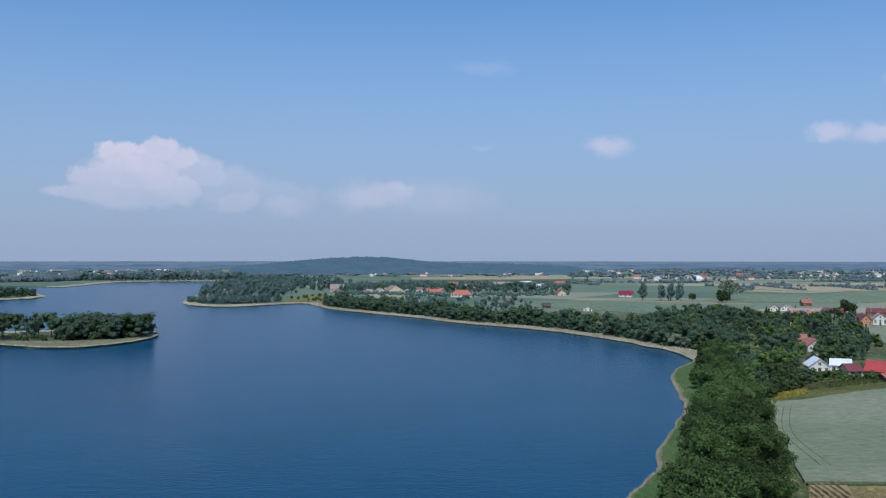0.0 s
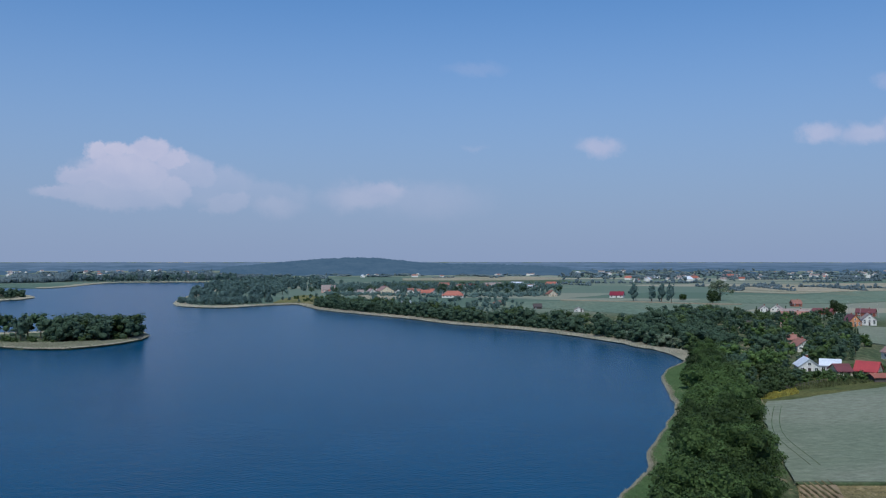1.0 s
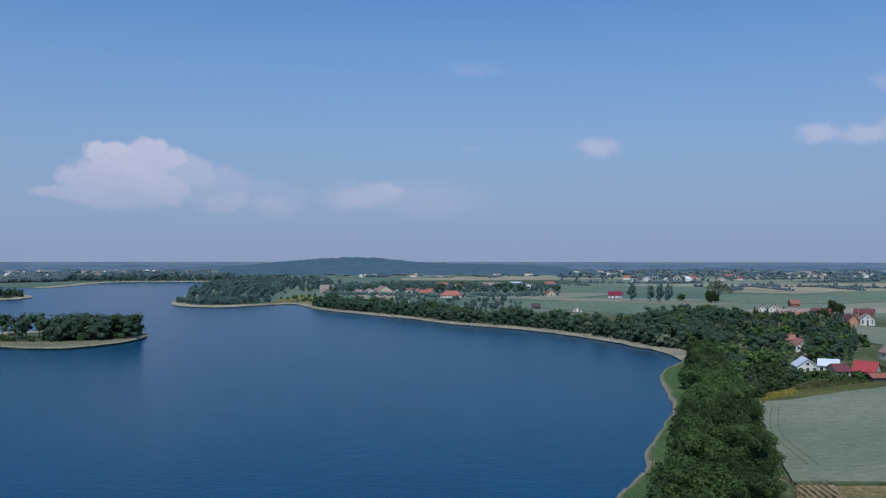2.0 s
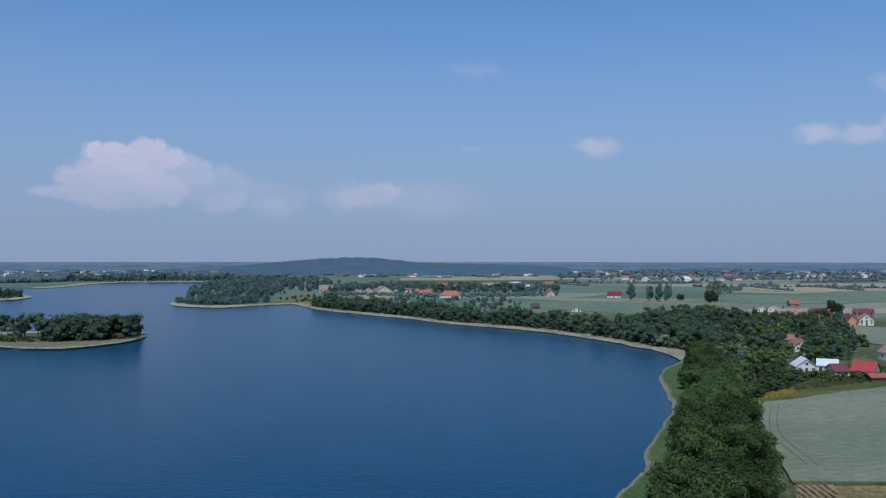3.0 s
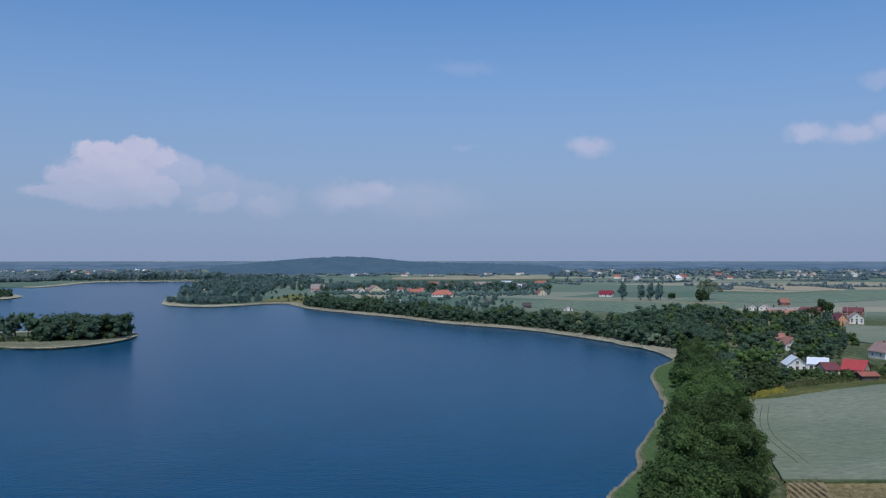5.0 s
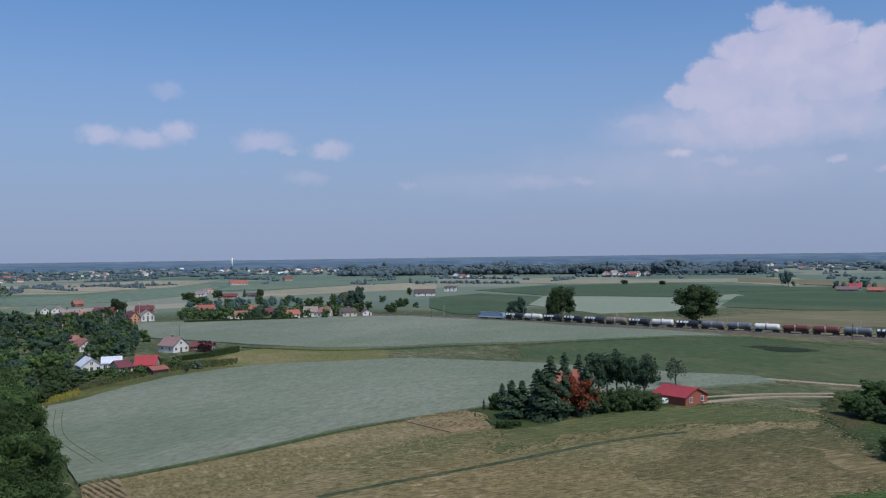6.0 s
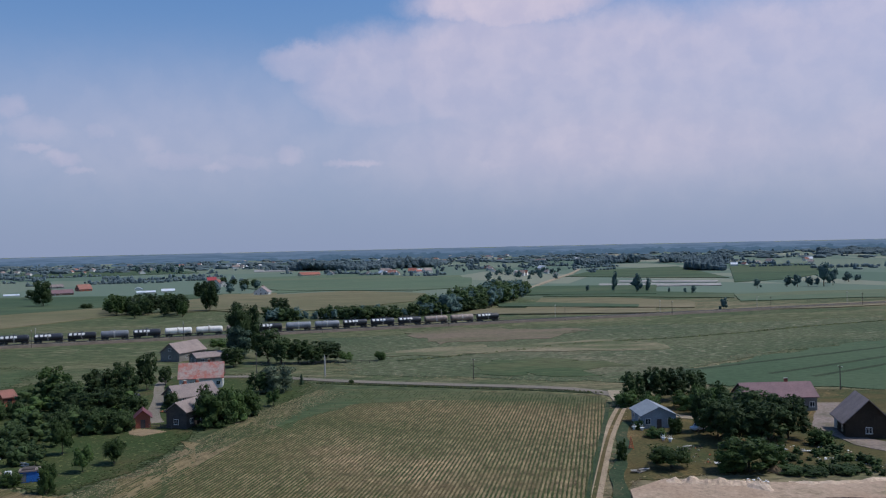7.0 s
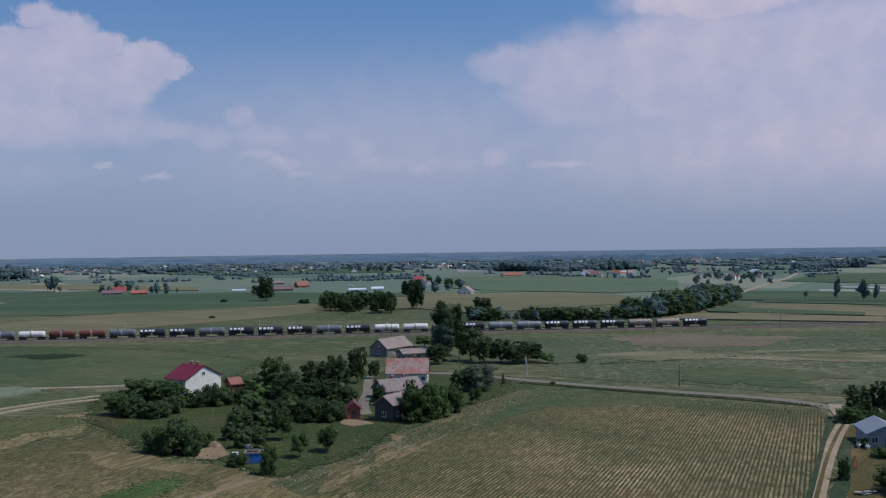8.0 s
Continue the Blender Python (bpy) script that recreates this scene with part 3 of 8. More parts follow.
class Shape:
    """Collects solid pieces into one mesh."""

    def __init__(self):
        self.v, self.f = [], []

    def add(self, verts, faces, m=None):
        k = len(self.v)
        self.v += [tuple(m @ Vector(p)) if m is not None else tuple(p) for p in verts]
        self.f += [tuple(i + k for i in f) for f in faces]
        return self

    def box(self, x0, y0, z0, x1, y1, z1, m=None):
        v = [(x0, y0, z0), (x1, y0, z0), (x1, y1, z0), (x0, y1, z0), (x0, y0, z1), (x1, y0, z1), (x1, y1, z1), (x0, y1, z1)]
        return self.add(v, [(3, 2, 1, 0), (4, 5, 6, 7), (0, 1, 5, 4), (1, 2, 6, 5), (2, 3, 7, 6), (3, 0, 4, 7)], m)

    def lathe(self, prof, n=12, m=None):
        """Turned about z: prof rows of (radius, height)."""
        v, f = [], []
        for r, z in prof:
            for i in range(n):
                a = 2 * math.pi * i / n
                v.append((r * math.cos(a), r * math.sin(a), z))
        for k in range(len(prof) - 1):
            for i in range(n):
                j = (i + 1) % n
                f.append((k * n + i, k * n + j, (k + 1) * n + j, (k + 1) * n + i))
        f.append(tuple(range(n - 1, -1, -1)))
        f.append(tuple((len(prof) - 1) * n + i for i in range(n)))
        return self.add(v, f, m)

    def limb(self, pts, radii, n=6):
        """A tapering tube through points."""
        v, f = [], []
        for i, p in enumerate(pts):
            p = Vector(p)
            d = (Vector(pts[min(i + 1, len(pts) - 1)]) - Vector(pts[max(i - 1, 0)])).normalized()
            s = d.orthogonal().normalized()
            q = d.cross(s)
            v += [tuple(p + radii[i] * (math.cos(a) * s + math.sin(a) * q)) for a in (2 * math.pi * k / n for k in range(n))]
        for i in range(len(pts) - 1):
            f += [(i * n + k, i * n + (k + 1) % n, (i + 1) * n + (k + 1) % n, (i + 1) * n + k) for k in range(n)]
        f.append(tuple((len(pts) - 1) * n + k for k in range(n)))
        return self.add(v, f)

    def mesh(self, name, material, smooth=False):
        me = mesh_of(name, self.v, self.f, material)
        if smooth:
            for p in me.polygons:
                p.use_smooth = True
        return me


# -- trees --


def leaf_quads(rng, at, out, size):
    """Small bent leaf clumps at the points, facing roughly outwards."""
    n = len(at)
    nrm = out + (0, 0, 0.15) + rng.normal(0, 0.38, (n, 3))
    nrm /= np.linalg.norm(nrm, axis=1, keepdims=True) + 1e-9
    side = np.cross(nrm, rng.normal(0, 1, (n, 3)))
    side /= np.linalg.norm(side, axis=1, keepdims=True) + 1e-9
    up = np.cross(nrm, side)
    s = size * rng.uniform(0.6, 1.3, (n, 1))
    w = s * rng.uniform(0.55, 0.9, (n, 1))
    v = np.stack([at - up * s * 0.5, at + side * w * 0.5 - nrm * s * 0.12, at + up * s * 0.5, at - side * w * 0.5 - nrm * s * 0.12], 1).reshape(-1, 3)
    f = np.arange(4 * n).reshape(-1, 4)
    return v, f


def crown_points(rng, blobs, n):
    """Points on the outer shells of overlapping balls: (centre, radii) each."""
    weight = np.array([r[0] * r[2] for _, r in blobs])
    pick = rng.choice(len(blobs), n, p=weight / weight.sum())
    c = np.array([b for b, _ in blobs])[pick]
    r = np.array([b for _, b in blobs])[pick]
    d = rng.normal(0, 1, (n, 3))
    d[:, 2] = np.where((d[:, 2] < -0.2) & (rng.random(n) < 0.55), -d[:, 2], d[:, 2])
    d /= np.linalg.norm(d, axis=1, keepdims=True)
    return c + d * r * rng.uniform(0.72, 1.06, (n, 1)), d


BALL = []


def ball():
    """An icosahedron as arrays of corners and triangles."""
    if not BALL:
        bm = bmesh.new()
        bmesh.ops.create_icosphere(bm, subdivisions=1, radius=1)
        BALL.extend((np.array([v.co[:] for v in bm.verts]), np.array([[v.index for v in f.verts] for f in bm.faces])))
        bm.free()
    return BALL


def with_core(rng, v, f, blobs):
    """Adds the dense inside of a crown under its outer leaves."""
    corners, tri = ball()
    vs, fs, k = [v], [tuple(q) for q in f], len(v)
    for c, r in blobs:
        vs.append(corners * rng.uniform(0.7, 1.0, (len(corners), 1)) * np.array(r) * 0.86 + np.array(c))
        fs += [tuple(t + k) for t in tri]
        k += len(corners)
    return np.concatenate(vs), fs


def broadleaf(seed, leaves, size, spread=0.36, low=0.16, lumps=22, lean=0.0, ragged=1.0, lump=(0.24, 0.42), core=0):
    """Crown and trunk of a tree one unit high; spread is the half width of its crown."""
    rng = np.random.default_rng(seed)
    mid, half = (1 + low) / 2, (1 - low) / 2
    blobs = [((0, 0, mid), (spread * 0.7, spread * 0.7, half * 0.78))]
    lobes, tips = max(9, lumps // 3), []
    for i in range(lobes):
        a, z = i * 2.4 + rng.uniform(-0.5, 0.5), -0.92 + 1.76 * (i + 0.5) / lobes
        wide = math.sqrt(max(0.05, 1 - abs(z) ** (2.6 if z > 0 else 6))) * rng.uniform(0.52, 0.76) * ragged
        r = spread * rng.uniform(0.28, 0.42) * (0.8 + lump[1]) * min(1.3, math.sqrt(17 / lobes))
        c = np.array((math.cos(a) * spread * wide + lean * z, math.sin(a) * spread * wide, mid + z * half * 0.74))
        blobs.append((tuple(c), (r, r, r * rng.uniform(0.62, 0.85))))
        for k in range(5):
            d = rng.normal(0, 1, 3) + np.array((math.cos(a) * wide, math.sin(a) * wide, 0.75 + z))
            d /= np.linalg.norm(d)
            q = r * rng.uniform(0.34, 0.58)
            tips.append((tuple(c + d * r * rng.uniform(0.66, 0.9) * (1, 1, 0.8)), (q, q, q * 0.8)))
    core = min(core, 1 + lobes)
    blobs += tips
    at, out = crown_points(rng, blobs, leaves)
    v, f = leaf_quads(rng, at, out, size)
    if core:
        v, f = with_core(rng, v, f, blobs[:core])
    trunk = Shape()
    trunk.limb([(0, 0, -0.01), (0.006, 0.004, low * 0.6), (0.01, -0.005, mid), (0, 0, mid + half * 0.6)], [0.024, 0.019, 0.012, 0.004])
    for i in range(5):
        a = i * 1.26 + rng.uniform(0, 0.6)
        z = low * 0.9 + i * half * 0.16
        trunk.limb([(0.008, 0, z), (math.cos(a) * spread * 0.4, math.sin(a) * spread * 0.4, z + 0.12), (math.cos(a) * spread * 0.72, math.sin(a) * spread * 0.72, z + 0.2)], [0.011, 0.007, 0.002], 5)
    return (v, f), trunk


def spruce(seed, leaves, size, spread=0.2):
    rng = np.random.default_rng(seed)
    whorl = np.abs(rng.integers(0, 16, leaves) / 16 + rng.uniform(-0.012, 0.012, leaves))
    h = 0.06 + 0.94 * whorl ** 0.92
    arm = rng.integers(0, 9, leaves) * 0.698 + whorl * 40 + rng.normal(0, 0.16, leaves)
    reach = spread * np.maximum(0.03, 1.01 - h) ** 0.72 * (0.8 + 0.35 * np.sin(arm * 2 + whorl * 23))
    r = reach * np.sqrt(rng.uniform(0.15, 1.0, leaves))
    at = np.stack([r * np.cos(arm), r * np.sin(arm), h - r * 0.35], 1)
    out = np.stack([np.cos(arm), np.sin(arm), np.full(leaves, 0.7)], 1)
    v, f = leaf_quads(rng, at, out, size)
    trunk = Shape().limb([(0, 0, -0.01), (0, 0, 0.5), (0, 0, 0.98)], [0.018, 0.01, 0.002])
    return (v, f), trunk


def far_crown(seed, leaves, size, spread=0.42, low=-0.04, lumps=6):
    """A tree seen from a kilometre: a few uneven clumps with ragged leaves on a short trunk."""
    rng = np.random.default_rng(seed)
    blobs = [((0, 0, 0.5), (spread * 0.72, spread * 0.72, 0.42))]
    for i in range(lumps):
        z = 0.16 + 0.66 * (i + 0.5) / lumps
        a, off = rng.uniform(0, 6.28), spread * rng.uniform(0.3, 0.62) * (1.15 - z * 0.6)
        r = spread * rng.uniform(0.34, 0.5)
        blobs.append(((off * math.cos(a), off * math.sin(a), z), (r, r, rng.uniform(0.14, 0.2))))
    at, out = crown_points(rng, blobs, leaves)
    v, f = leaf_quads(rng, at, out, size)
    v, f = with_core(rng, v, f, blobs)
    trunk = Shape().limb([(0, 0, -0.01), (0, 0, 0.4)], [0.03, 0.015], 4)
    return (v, f), trunk


TREES = {}
KINDS = {
    # kind: maker, arguments, leaf material, category, label
    "near_oak": (broadleaf, dict(core=44, leaves=7400, size=0.029, spread=0.375, low=0.04, lumps=36, lump=(0.1, 0.27), ragged=1.12), "leaf", "tree", "tall dark green broadleaf tree in the lakeside row", 5),
    "lime": (broadleaf, dict(core=26, leaves=1650, size=0.057, spread=0.36, low=0.02, lumps=81, lump=(0.1, 0.3), ragged=1.14), "leaf", "tree", "green broadleaf tree with a dense rounded crown", 4),
    "lime_dark": (broadleaf, dict(core=26, leaves=1650, size=0.057, spread=0.36, low=0.02, lumps=81, lump=(0.1, 0.3), ragged=1.14), "leaf_dark", "tree", "dark green broadleaf tree with a dense crown", 3),
    "solitary": (broadleaf, dict(core=36, leaves=3800, size=0.044, spread=0.46, low=-0.02, lumps=60, ragged=0.96, lump=(0.14, 0.32)), "leaf_dark", "tree", "large dark field tree with a broad ragged crown", 2),
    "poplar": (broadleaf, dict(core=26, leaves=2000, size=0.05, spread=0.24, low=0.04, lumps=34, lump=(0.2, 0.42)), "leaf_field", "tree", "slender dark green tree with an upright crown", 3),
    "birch": (broadleaf, dict(leaves=800, size=0.07, spread=0.3, low=0.2, lumps=20, ragged=1.2), "leaf_grey", "tree", "loose greyish green tree with gaps in its crown", 2),
    "willow": (broadleaf, dict(core=30, leaves=3000, size=0.055, spread=0.48, low=-0.03, lumps=56, lump=(0.1, 0.28)), "leaf_grey", "tree", "round greyish green willow", 2),
    "fruit": (broadleaf, dict(core=16, leaves=1700, size=0.065, spread=0.48, low=0.2, lumps=30, ragged=1.1, lump=(0.14, 0.34)), "leaf", "fruit tree", "small fruit tree with a bare trunk on grass", 3),
    "bush": (broadleaf, dict(core=26, leaves=1600, size=0.072, spread=0.6, low=-0.12, lumps=56, lump=(0.1, 0.28)), "leaf", "shrub", "dense green shrub growing down to the ground", 3),
    "bush_dark": (broadleaf, dict(core=26, leaves=1600, size=0.072, spread=0.6, low=-0.12, lumps=56, lump=(0.1, 0.28)), "leaf_dark", "shrub", "dense dark green shrub growing down to the ground", 2),
    "copper": (broadleaf, dict(core=16, leaves=2200, size=0.055, spread=0.4, low=0.02, lumps=36, ragged=1.12, lump=(0.14, 0.34)), "leaf_red", "tree", "withered rust-red tree among green conifers", 1),
    "plum": (broadleaf, dict(leaves=800, size=0.1, spread=0.5, low=0.1, lumps=16), "leaf_plum", "tree", "purple-leaved plum tree beside a house", 1),
    "pine": (broadleaf, dict(core=9, leaves=1500, size=0.05, spread=0.3, low=0.28, lumps=16, ragged=1.15, lump=(0.22, 0.4)), "needle", "conifer", "tall dark pine with an open ragged crown", 3),
    "spruce": (spruce, dict(leaves=2600, size=0.048, spread=0.27), "needle", "conifer", "dark green spruce with a pointed top", 3),
    "spruce_wide": (spruce, dict(leaves=3400, size=0.048, spread=0.36), "needle", "conifer", "broad dark green spruce", 2),
    "far_tree": (far_crown, dict(leaves=60, size=0.16, spread=0.54, lumps=6), "leaf_hazed", "tree", "distant tree in haze-blued green", 4),
    "far_poplar": (far_crown, dict(leaves=50, size=0.13, spread=0.36, lumps=6), "leaf_hazed", "tree", "distant upright tree in haze-blued green", 2),
    "blue_tree": (far_crown, dict(leaves=30, size=0.16, spread=0.54, lumps=5), "wood_hazed", "tree", "distant tree in haze-blue green", 3),
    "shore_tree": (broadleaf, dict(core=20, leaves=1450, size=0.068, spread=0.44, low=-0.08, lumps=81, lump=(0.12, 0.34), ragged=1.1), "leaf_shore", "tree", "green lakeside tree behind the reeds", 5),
}
count_of = {}


def tree(kind, x, y, h, w=None, group="", label=""):
    """A tree h metres high and w wide, standing at (x, y)."""
    maker, args, leafy, category, words, variants = KINDS[kind]
    k = count_of[kind] = count_of.get(kind, -1) + 1
    key = (kind, k % variants)
    wide = args["spread"] * 2
    sx = (w / wide * (1.0 if "spruce" in kind else 1.0 if "lime" in kind else 0.88)) if w else h * random.uniform(0.85, 1.2)
    m = pose(x, y, ground_z(x, y) - 0.05, 0, 0, random.uniform(0, 360)) @ Matrix.Diagonal((sx, sx, h, 1))
    if key not in TREES:
        (v, f), trunk = maker(seed=k * 7 + len(kind), **args)
        name = category.replace(" ", "_")
        ob = thing(name, m, label or words, category, group)
        part("trunk", trunk.mesh("trunk", "bark", True), ob)
        part("crown", mesh_of("crown", v, f, leafy), ob)
        TREES[key] = ob
    else:
        first = TREES[key]
        ob = copy_thing(first, m @ Matrix.Diagonal((*first.scale, 1)).inverted())
        if label:
            tagged(ob, label)
    return ob


SHEETS = {}


def tree_mesh(kind, variant):
    """Crown and trunk of one make of tree, as arrays, for woods in one sheet."""
    if (kind, variant) not in SHEETS:
        maker, args, *_ = KINDS[kind]
        coarse = dict(args)
        if maker is broadleaf:
            coarse.update(leaves=180, size=max(0.075, args["size"] * 1.25), lumps=16, lump=(0.22, 0.4), core=10)
        elif maker is spruce:
            coarse.update(leaves=420, size=0.085)
        (v, f), trunk = maker(seed=variant * 31 + len(kind), **coarse)
        if maker is broadleaf:
            trunk = Shape().limb([(0, 0, -0.01), (0.01, 0, 0.3), (0, 0, 0.7)], [0.022, 0.015, 0.005], 4)
        tv, tf = np.array(trunk.v), [q for q in trunk.f]
        SHEETS[(kind, variant)] = (np.asarray(v), f, tv, tf)
    return SHEETS[(kind, variant)]


def copse(name, spots, label, category="woodland"):
    """Many trees that nobody counts, as one object. spots: kind, x, y, height."""
    if not spots:
        return
    vs, faces, mats, k, slots = [], [], [], 0, ["bark"]
    rng = random.Random(len(spots))
    for kind, x, y, h in spots:
        leafy = KINDS[kind][2]
        if leafy not in slots:
            slots.append(leafy)
        v, f, tv, tf = tree_mesh(kind, rng.randrange(KINDS[kind][5]))
        a, s = rng.uniform(0, 6.283), h * rng.uniform(0.85, 1.2)
        turn = np.array([[math.cos(a), -math.sin(a), 0], [math.sin(a), math.cos(a), 0], [0, 0, 1]])
        for pts, fs, slot in ((v, f, slots.index(leafy)), (tv, tf, 0)):
            vs.append((pts @ turn.T) * (s, s, h) + (x, y, ground_z(x, y) - 0.05))
            faces += [tuple(int(i) + k for i in q) for q in fs]
            mats += [slot] * len(fs)
            k += len(pts)
    me = mesh_of(name, np.concatenate(vs).tolist(), faces, slots[0])
    for extra in slots[1:]:
        me.materials.append(MAT[extra])
    me.polygons.foreach_set("material_index", mats)
    return tagged(new(name, me), label, category, "", "stuff")


def belt(kind, points, step, high, rows=1, gap=6.0, group="", jitter=0.35, joined=""):
    """Trees along a line, in one or more loose rows; joined: a label, where they make one object."""
    spots = []
    for a, b in zip(points, points[1:]):
        a, b = Vector(a), Vector(b)
        d = (b - a).length
        nrm = Vector((-(b - a).y, (b - a).x)) / max(d, 0.01)
        for r in range(rows):
            s = random.uniform(0, step)
            while s < d:
                p = a + (b - a) * (s / d) + nrm * (r * gap + random.uniform(-1, 1) * gap * jitter)
                one = (random.choice(kind) if isinstance(kind, tuple) else kind, p.x, p.y, random.uniform(*high))
                spots.append(one)
                if not joined:
                    tree(*one, None, group)
                s += step * random.uniform(0.7, 1.35)
    if joined:
        copse("tree_belt", spots, joined)


def inside(p, poly):
    hit, j = False, len(poly) - 1
    for i in range(len(poly)):
        (xi, yi), (xj, yj) = poly[i], poly[j]
        if (yi > p[1]) != (yj > p[1]) and p[0] < (xj - xi) * (p[1] - yi) / (yj - yi) + xi:
            hit = not hit
        j = i
    return hit


KEEP = []  # circles kept free of scattered trees: x, y, radius


def grove(kind, poly, n, high, apart=4.0, group="", joined=""):
    """Trees strewn over a patch of ground, clear of houses and of one another."""
    xs, ys, put, spots = [p[0] for p in poly], [p[1] for p in poly], [], []
    for _ in range(n * 12):
        if len(put) >= n:
            break
        p = (random.uniform(min(xs), max(xs)), random.uniform(min(ys), max(ys)))
        if not inside(p, poly) or any(math.dist(p, q) < apart for q in put) or any(math.dist(p, (a, b)) < r for a, b, r in KEEP):
            continue
        put.append(p)
        one = (random.choice(kind) if isinstance(kind, tuple) else kind, *p, random.uniform(*high))
        spots.append(one)
        if not joined:
            tree(*one, None, group)
    if joined:
        copse("tree_copse", spots, joined)


def clumps(name, spots, material, label, category):
    """Far woods: one sheet of uneven crowns. spots: x, y, half width, height."""
    corners, tri = ball()
    rng = np.random.default_rng(len(spots))
    vs, fs = [], []
    for i, (x, y, r, h, *lift) in enumerate(spots):
        v = corners * rng.uniform(0.75, 1.25, (len(corners), 1)) * (r, r, h * 0.6) + (x, y, ground_z(x, y) + h * 0.42 + (lift[0] if lift else 0))
        vs.append(v)
        fs.append(tri + i * len(corners))
    me = mesh_of(name, np.concatenate(vs).tolist(), np.concatenate(fs).tolist(), material)
    return tagged(new(name, me), label, category, "", "stuff")


def strew(poly_or_line, n, r, h, width=0.0, along=True):
    """Spots for clumps along a line of points, over a given width."""
    pts = [Vector(p) for p in poly_or_line]
    lens = [(b - a).length for a, b in zip(pts, pts[1:])]
    out = []
    for _ in range(n):
        s = random.uniform(0, sum(lens))
        for a, b, d in zip(pts, pts[1:], lens):
            if s <= d:
                break
            s -= d
        p = a + (b - a) * min(1, s / d)
        away = p.normalized() * random.uniform(-0.5, 0.5) * width
        out.append((p.x + away.x, p.y + away.y, random.uniform(*r), random.uniform(*h)))
    return out


# -- ground patches and lines --


def patch(name, points, high, material, label, category="field", low=-0.05, wobble=0.5):
    """A field as a slab of crop: its outline, its height, its material. wobble: how uneven its edge is, in metres."""
    bm = bmesh.new()
    fine = []
    for i, p in enumerate(points):
        a, b = Vector(p), Vector(points[(i + 1) % len(points)])
        n = max(1, min(24, int((b - a).length / max(3.0, a.length * 0.012))))
        for k in range(n):
            q = a.lerp(b, k / n)
            fine.append(tuple(q + Vector((noise.noise(Vector((q.x * 0.11, q.y * 0.11, high * 7))), noise.noise(Vector((q.x * 0.11, q.y * 0.11, 9 + high * 7))))) * wobble * 2))
    points = fine
    vs = [bm.verts.new((x, y, ground_z(x, y) + high)) for x, y in points]
    edges = [bm.edges.new((vs[i], vs[(i + 1) % len(vs)])) for i in range(len(vs))]
    bmesh.ops.triangle_fill(bm, edges=edges, use_beauty=True, use_dissolve=False)
    for e in [e for e in bm.edges if len(e.link_faces) == 1]:
        a, b = e.verts
        la = [bm.verts.new((v.co.x, v.co.y, v.co.z - high + low)) for v in (a, b)]
        bm.faces.new((a, b, la[1], la[0]))
    bmesh.ops.recalc_face_normals(bm, faces=bm.faces)
    me = bpy.data.meshes.new(name)
    bm.to_mesh(me)
    bm.free()
    me.materials.append(MAT[material])
    return tagged(new(name, me), label, category, "", "structure")


def ribbon(name, points, width, high, material, label, category, kind="structure", crown=0.0):
    """A road, track or strip along a line of points."""
    pts, v, f = [Vector(p) for p in points], [], []
    fine = []
    for a, b in zip(pts, pts[1:]):
        n = max(1, int((b - a).length / 6))
        fine += [a + (b - a) * (i / n) for i in range(n)]
    fine.append(pts[-1])
    for _ in range(3):
        fine = [fine[0]] + [(fine[i - 1] + fine[i] * 2 + fine[i + 1]) / 4 for i in range(1, len(fine) - 1)] + [fine[-1]]
    for i, p in enumerate(fine):
        d = (fine[min(i + 1, len(fine) - 1)] - fine[max(i - 1, 0)]).normalized()
        s = Vector((-d.y, d.x)) * width / 2 * random.uniform(0.93, 1.07)
        z = ground_z(p.x, p.y) + high
        v += [(p.x - s.x, p.y - s.y, z - high - 0.05), (p.x - s.x, p.y - s.y, z), (p.x, p.y, z + crown), (p.x + s.x, p.y + s.y, z), (p.x + s.x, p.y + s.y, z - high - 0.05)]
    for i in range(len(fine) - 1):
        f += [(5 * i + k, 5 * i + k + 1, 5 * i + k + 6, 5 * i + k + 5) for k in range(4)]
    return tagged(new(name, mesh_of(name, v, f, material)), label, category, "", kind)


def blades(name, spots, material, label, category, wide=0.5):
    """Reeds or tall grass: leaning pointed blades at spots of x, y, z, height."""
    rng = np.random.default_rng(len(spots))
    s = np.array(spots)
    n = len(s)
    a = rng.uniform(0, 2 * math.pi, n)
    d = np.stack([np.cos(a), np.sin(a), np.zeros(n)], 1)
    base, h = s[:, :3], s[:, 3:4]
    lean = rng.normal(0, 0.14, (n, 3)) * h
    lean[:, 2] = 0
    up = np.array([[0, 0, 1.0]])
    w = wide * rng.uniform(0.6, 1.3, (n, 1)) / 2
    v = np.stack([base - d * w, base + d * w, base + d * w * 0.7 + up * h * 0.7 + lean * 0.6, base + up * h + lean, base - d * w * 0.7 + up * h * 0.75 + lean * 0.6], 1).reshape(-1, 3)
    me = mesh_of(name, v.tolist(), np.arange(5 * n).reshape(-1, 5).tolist(), material)
    return tagged(new(name, me), label, category, "", "stuff")


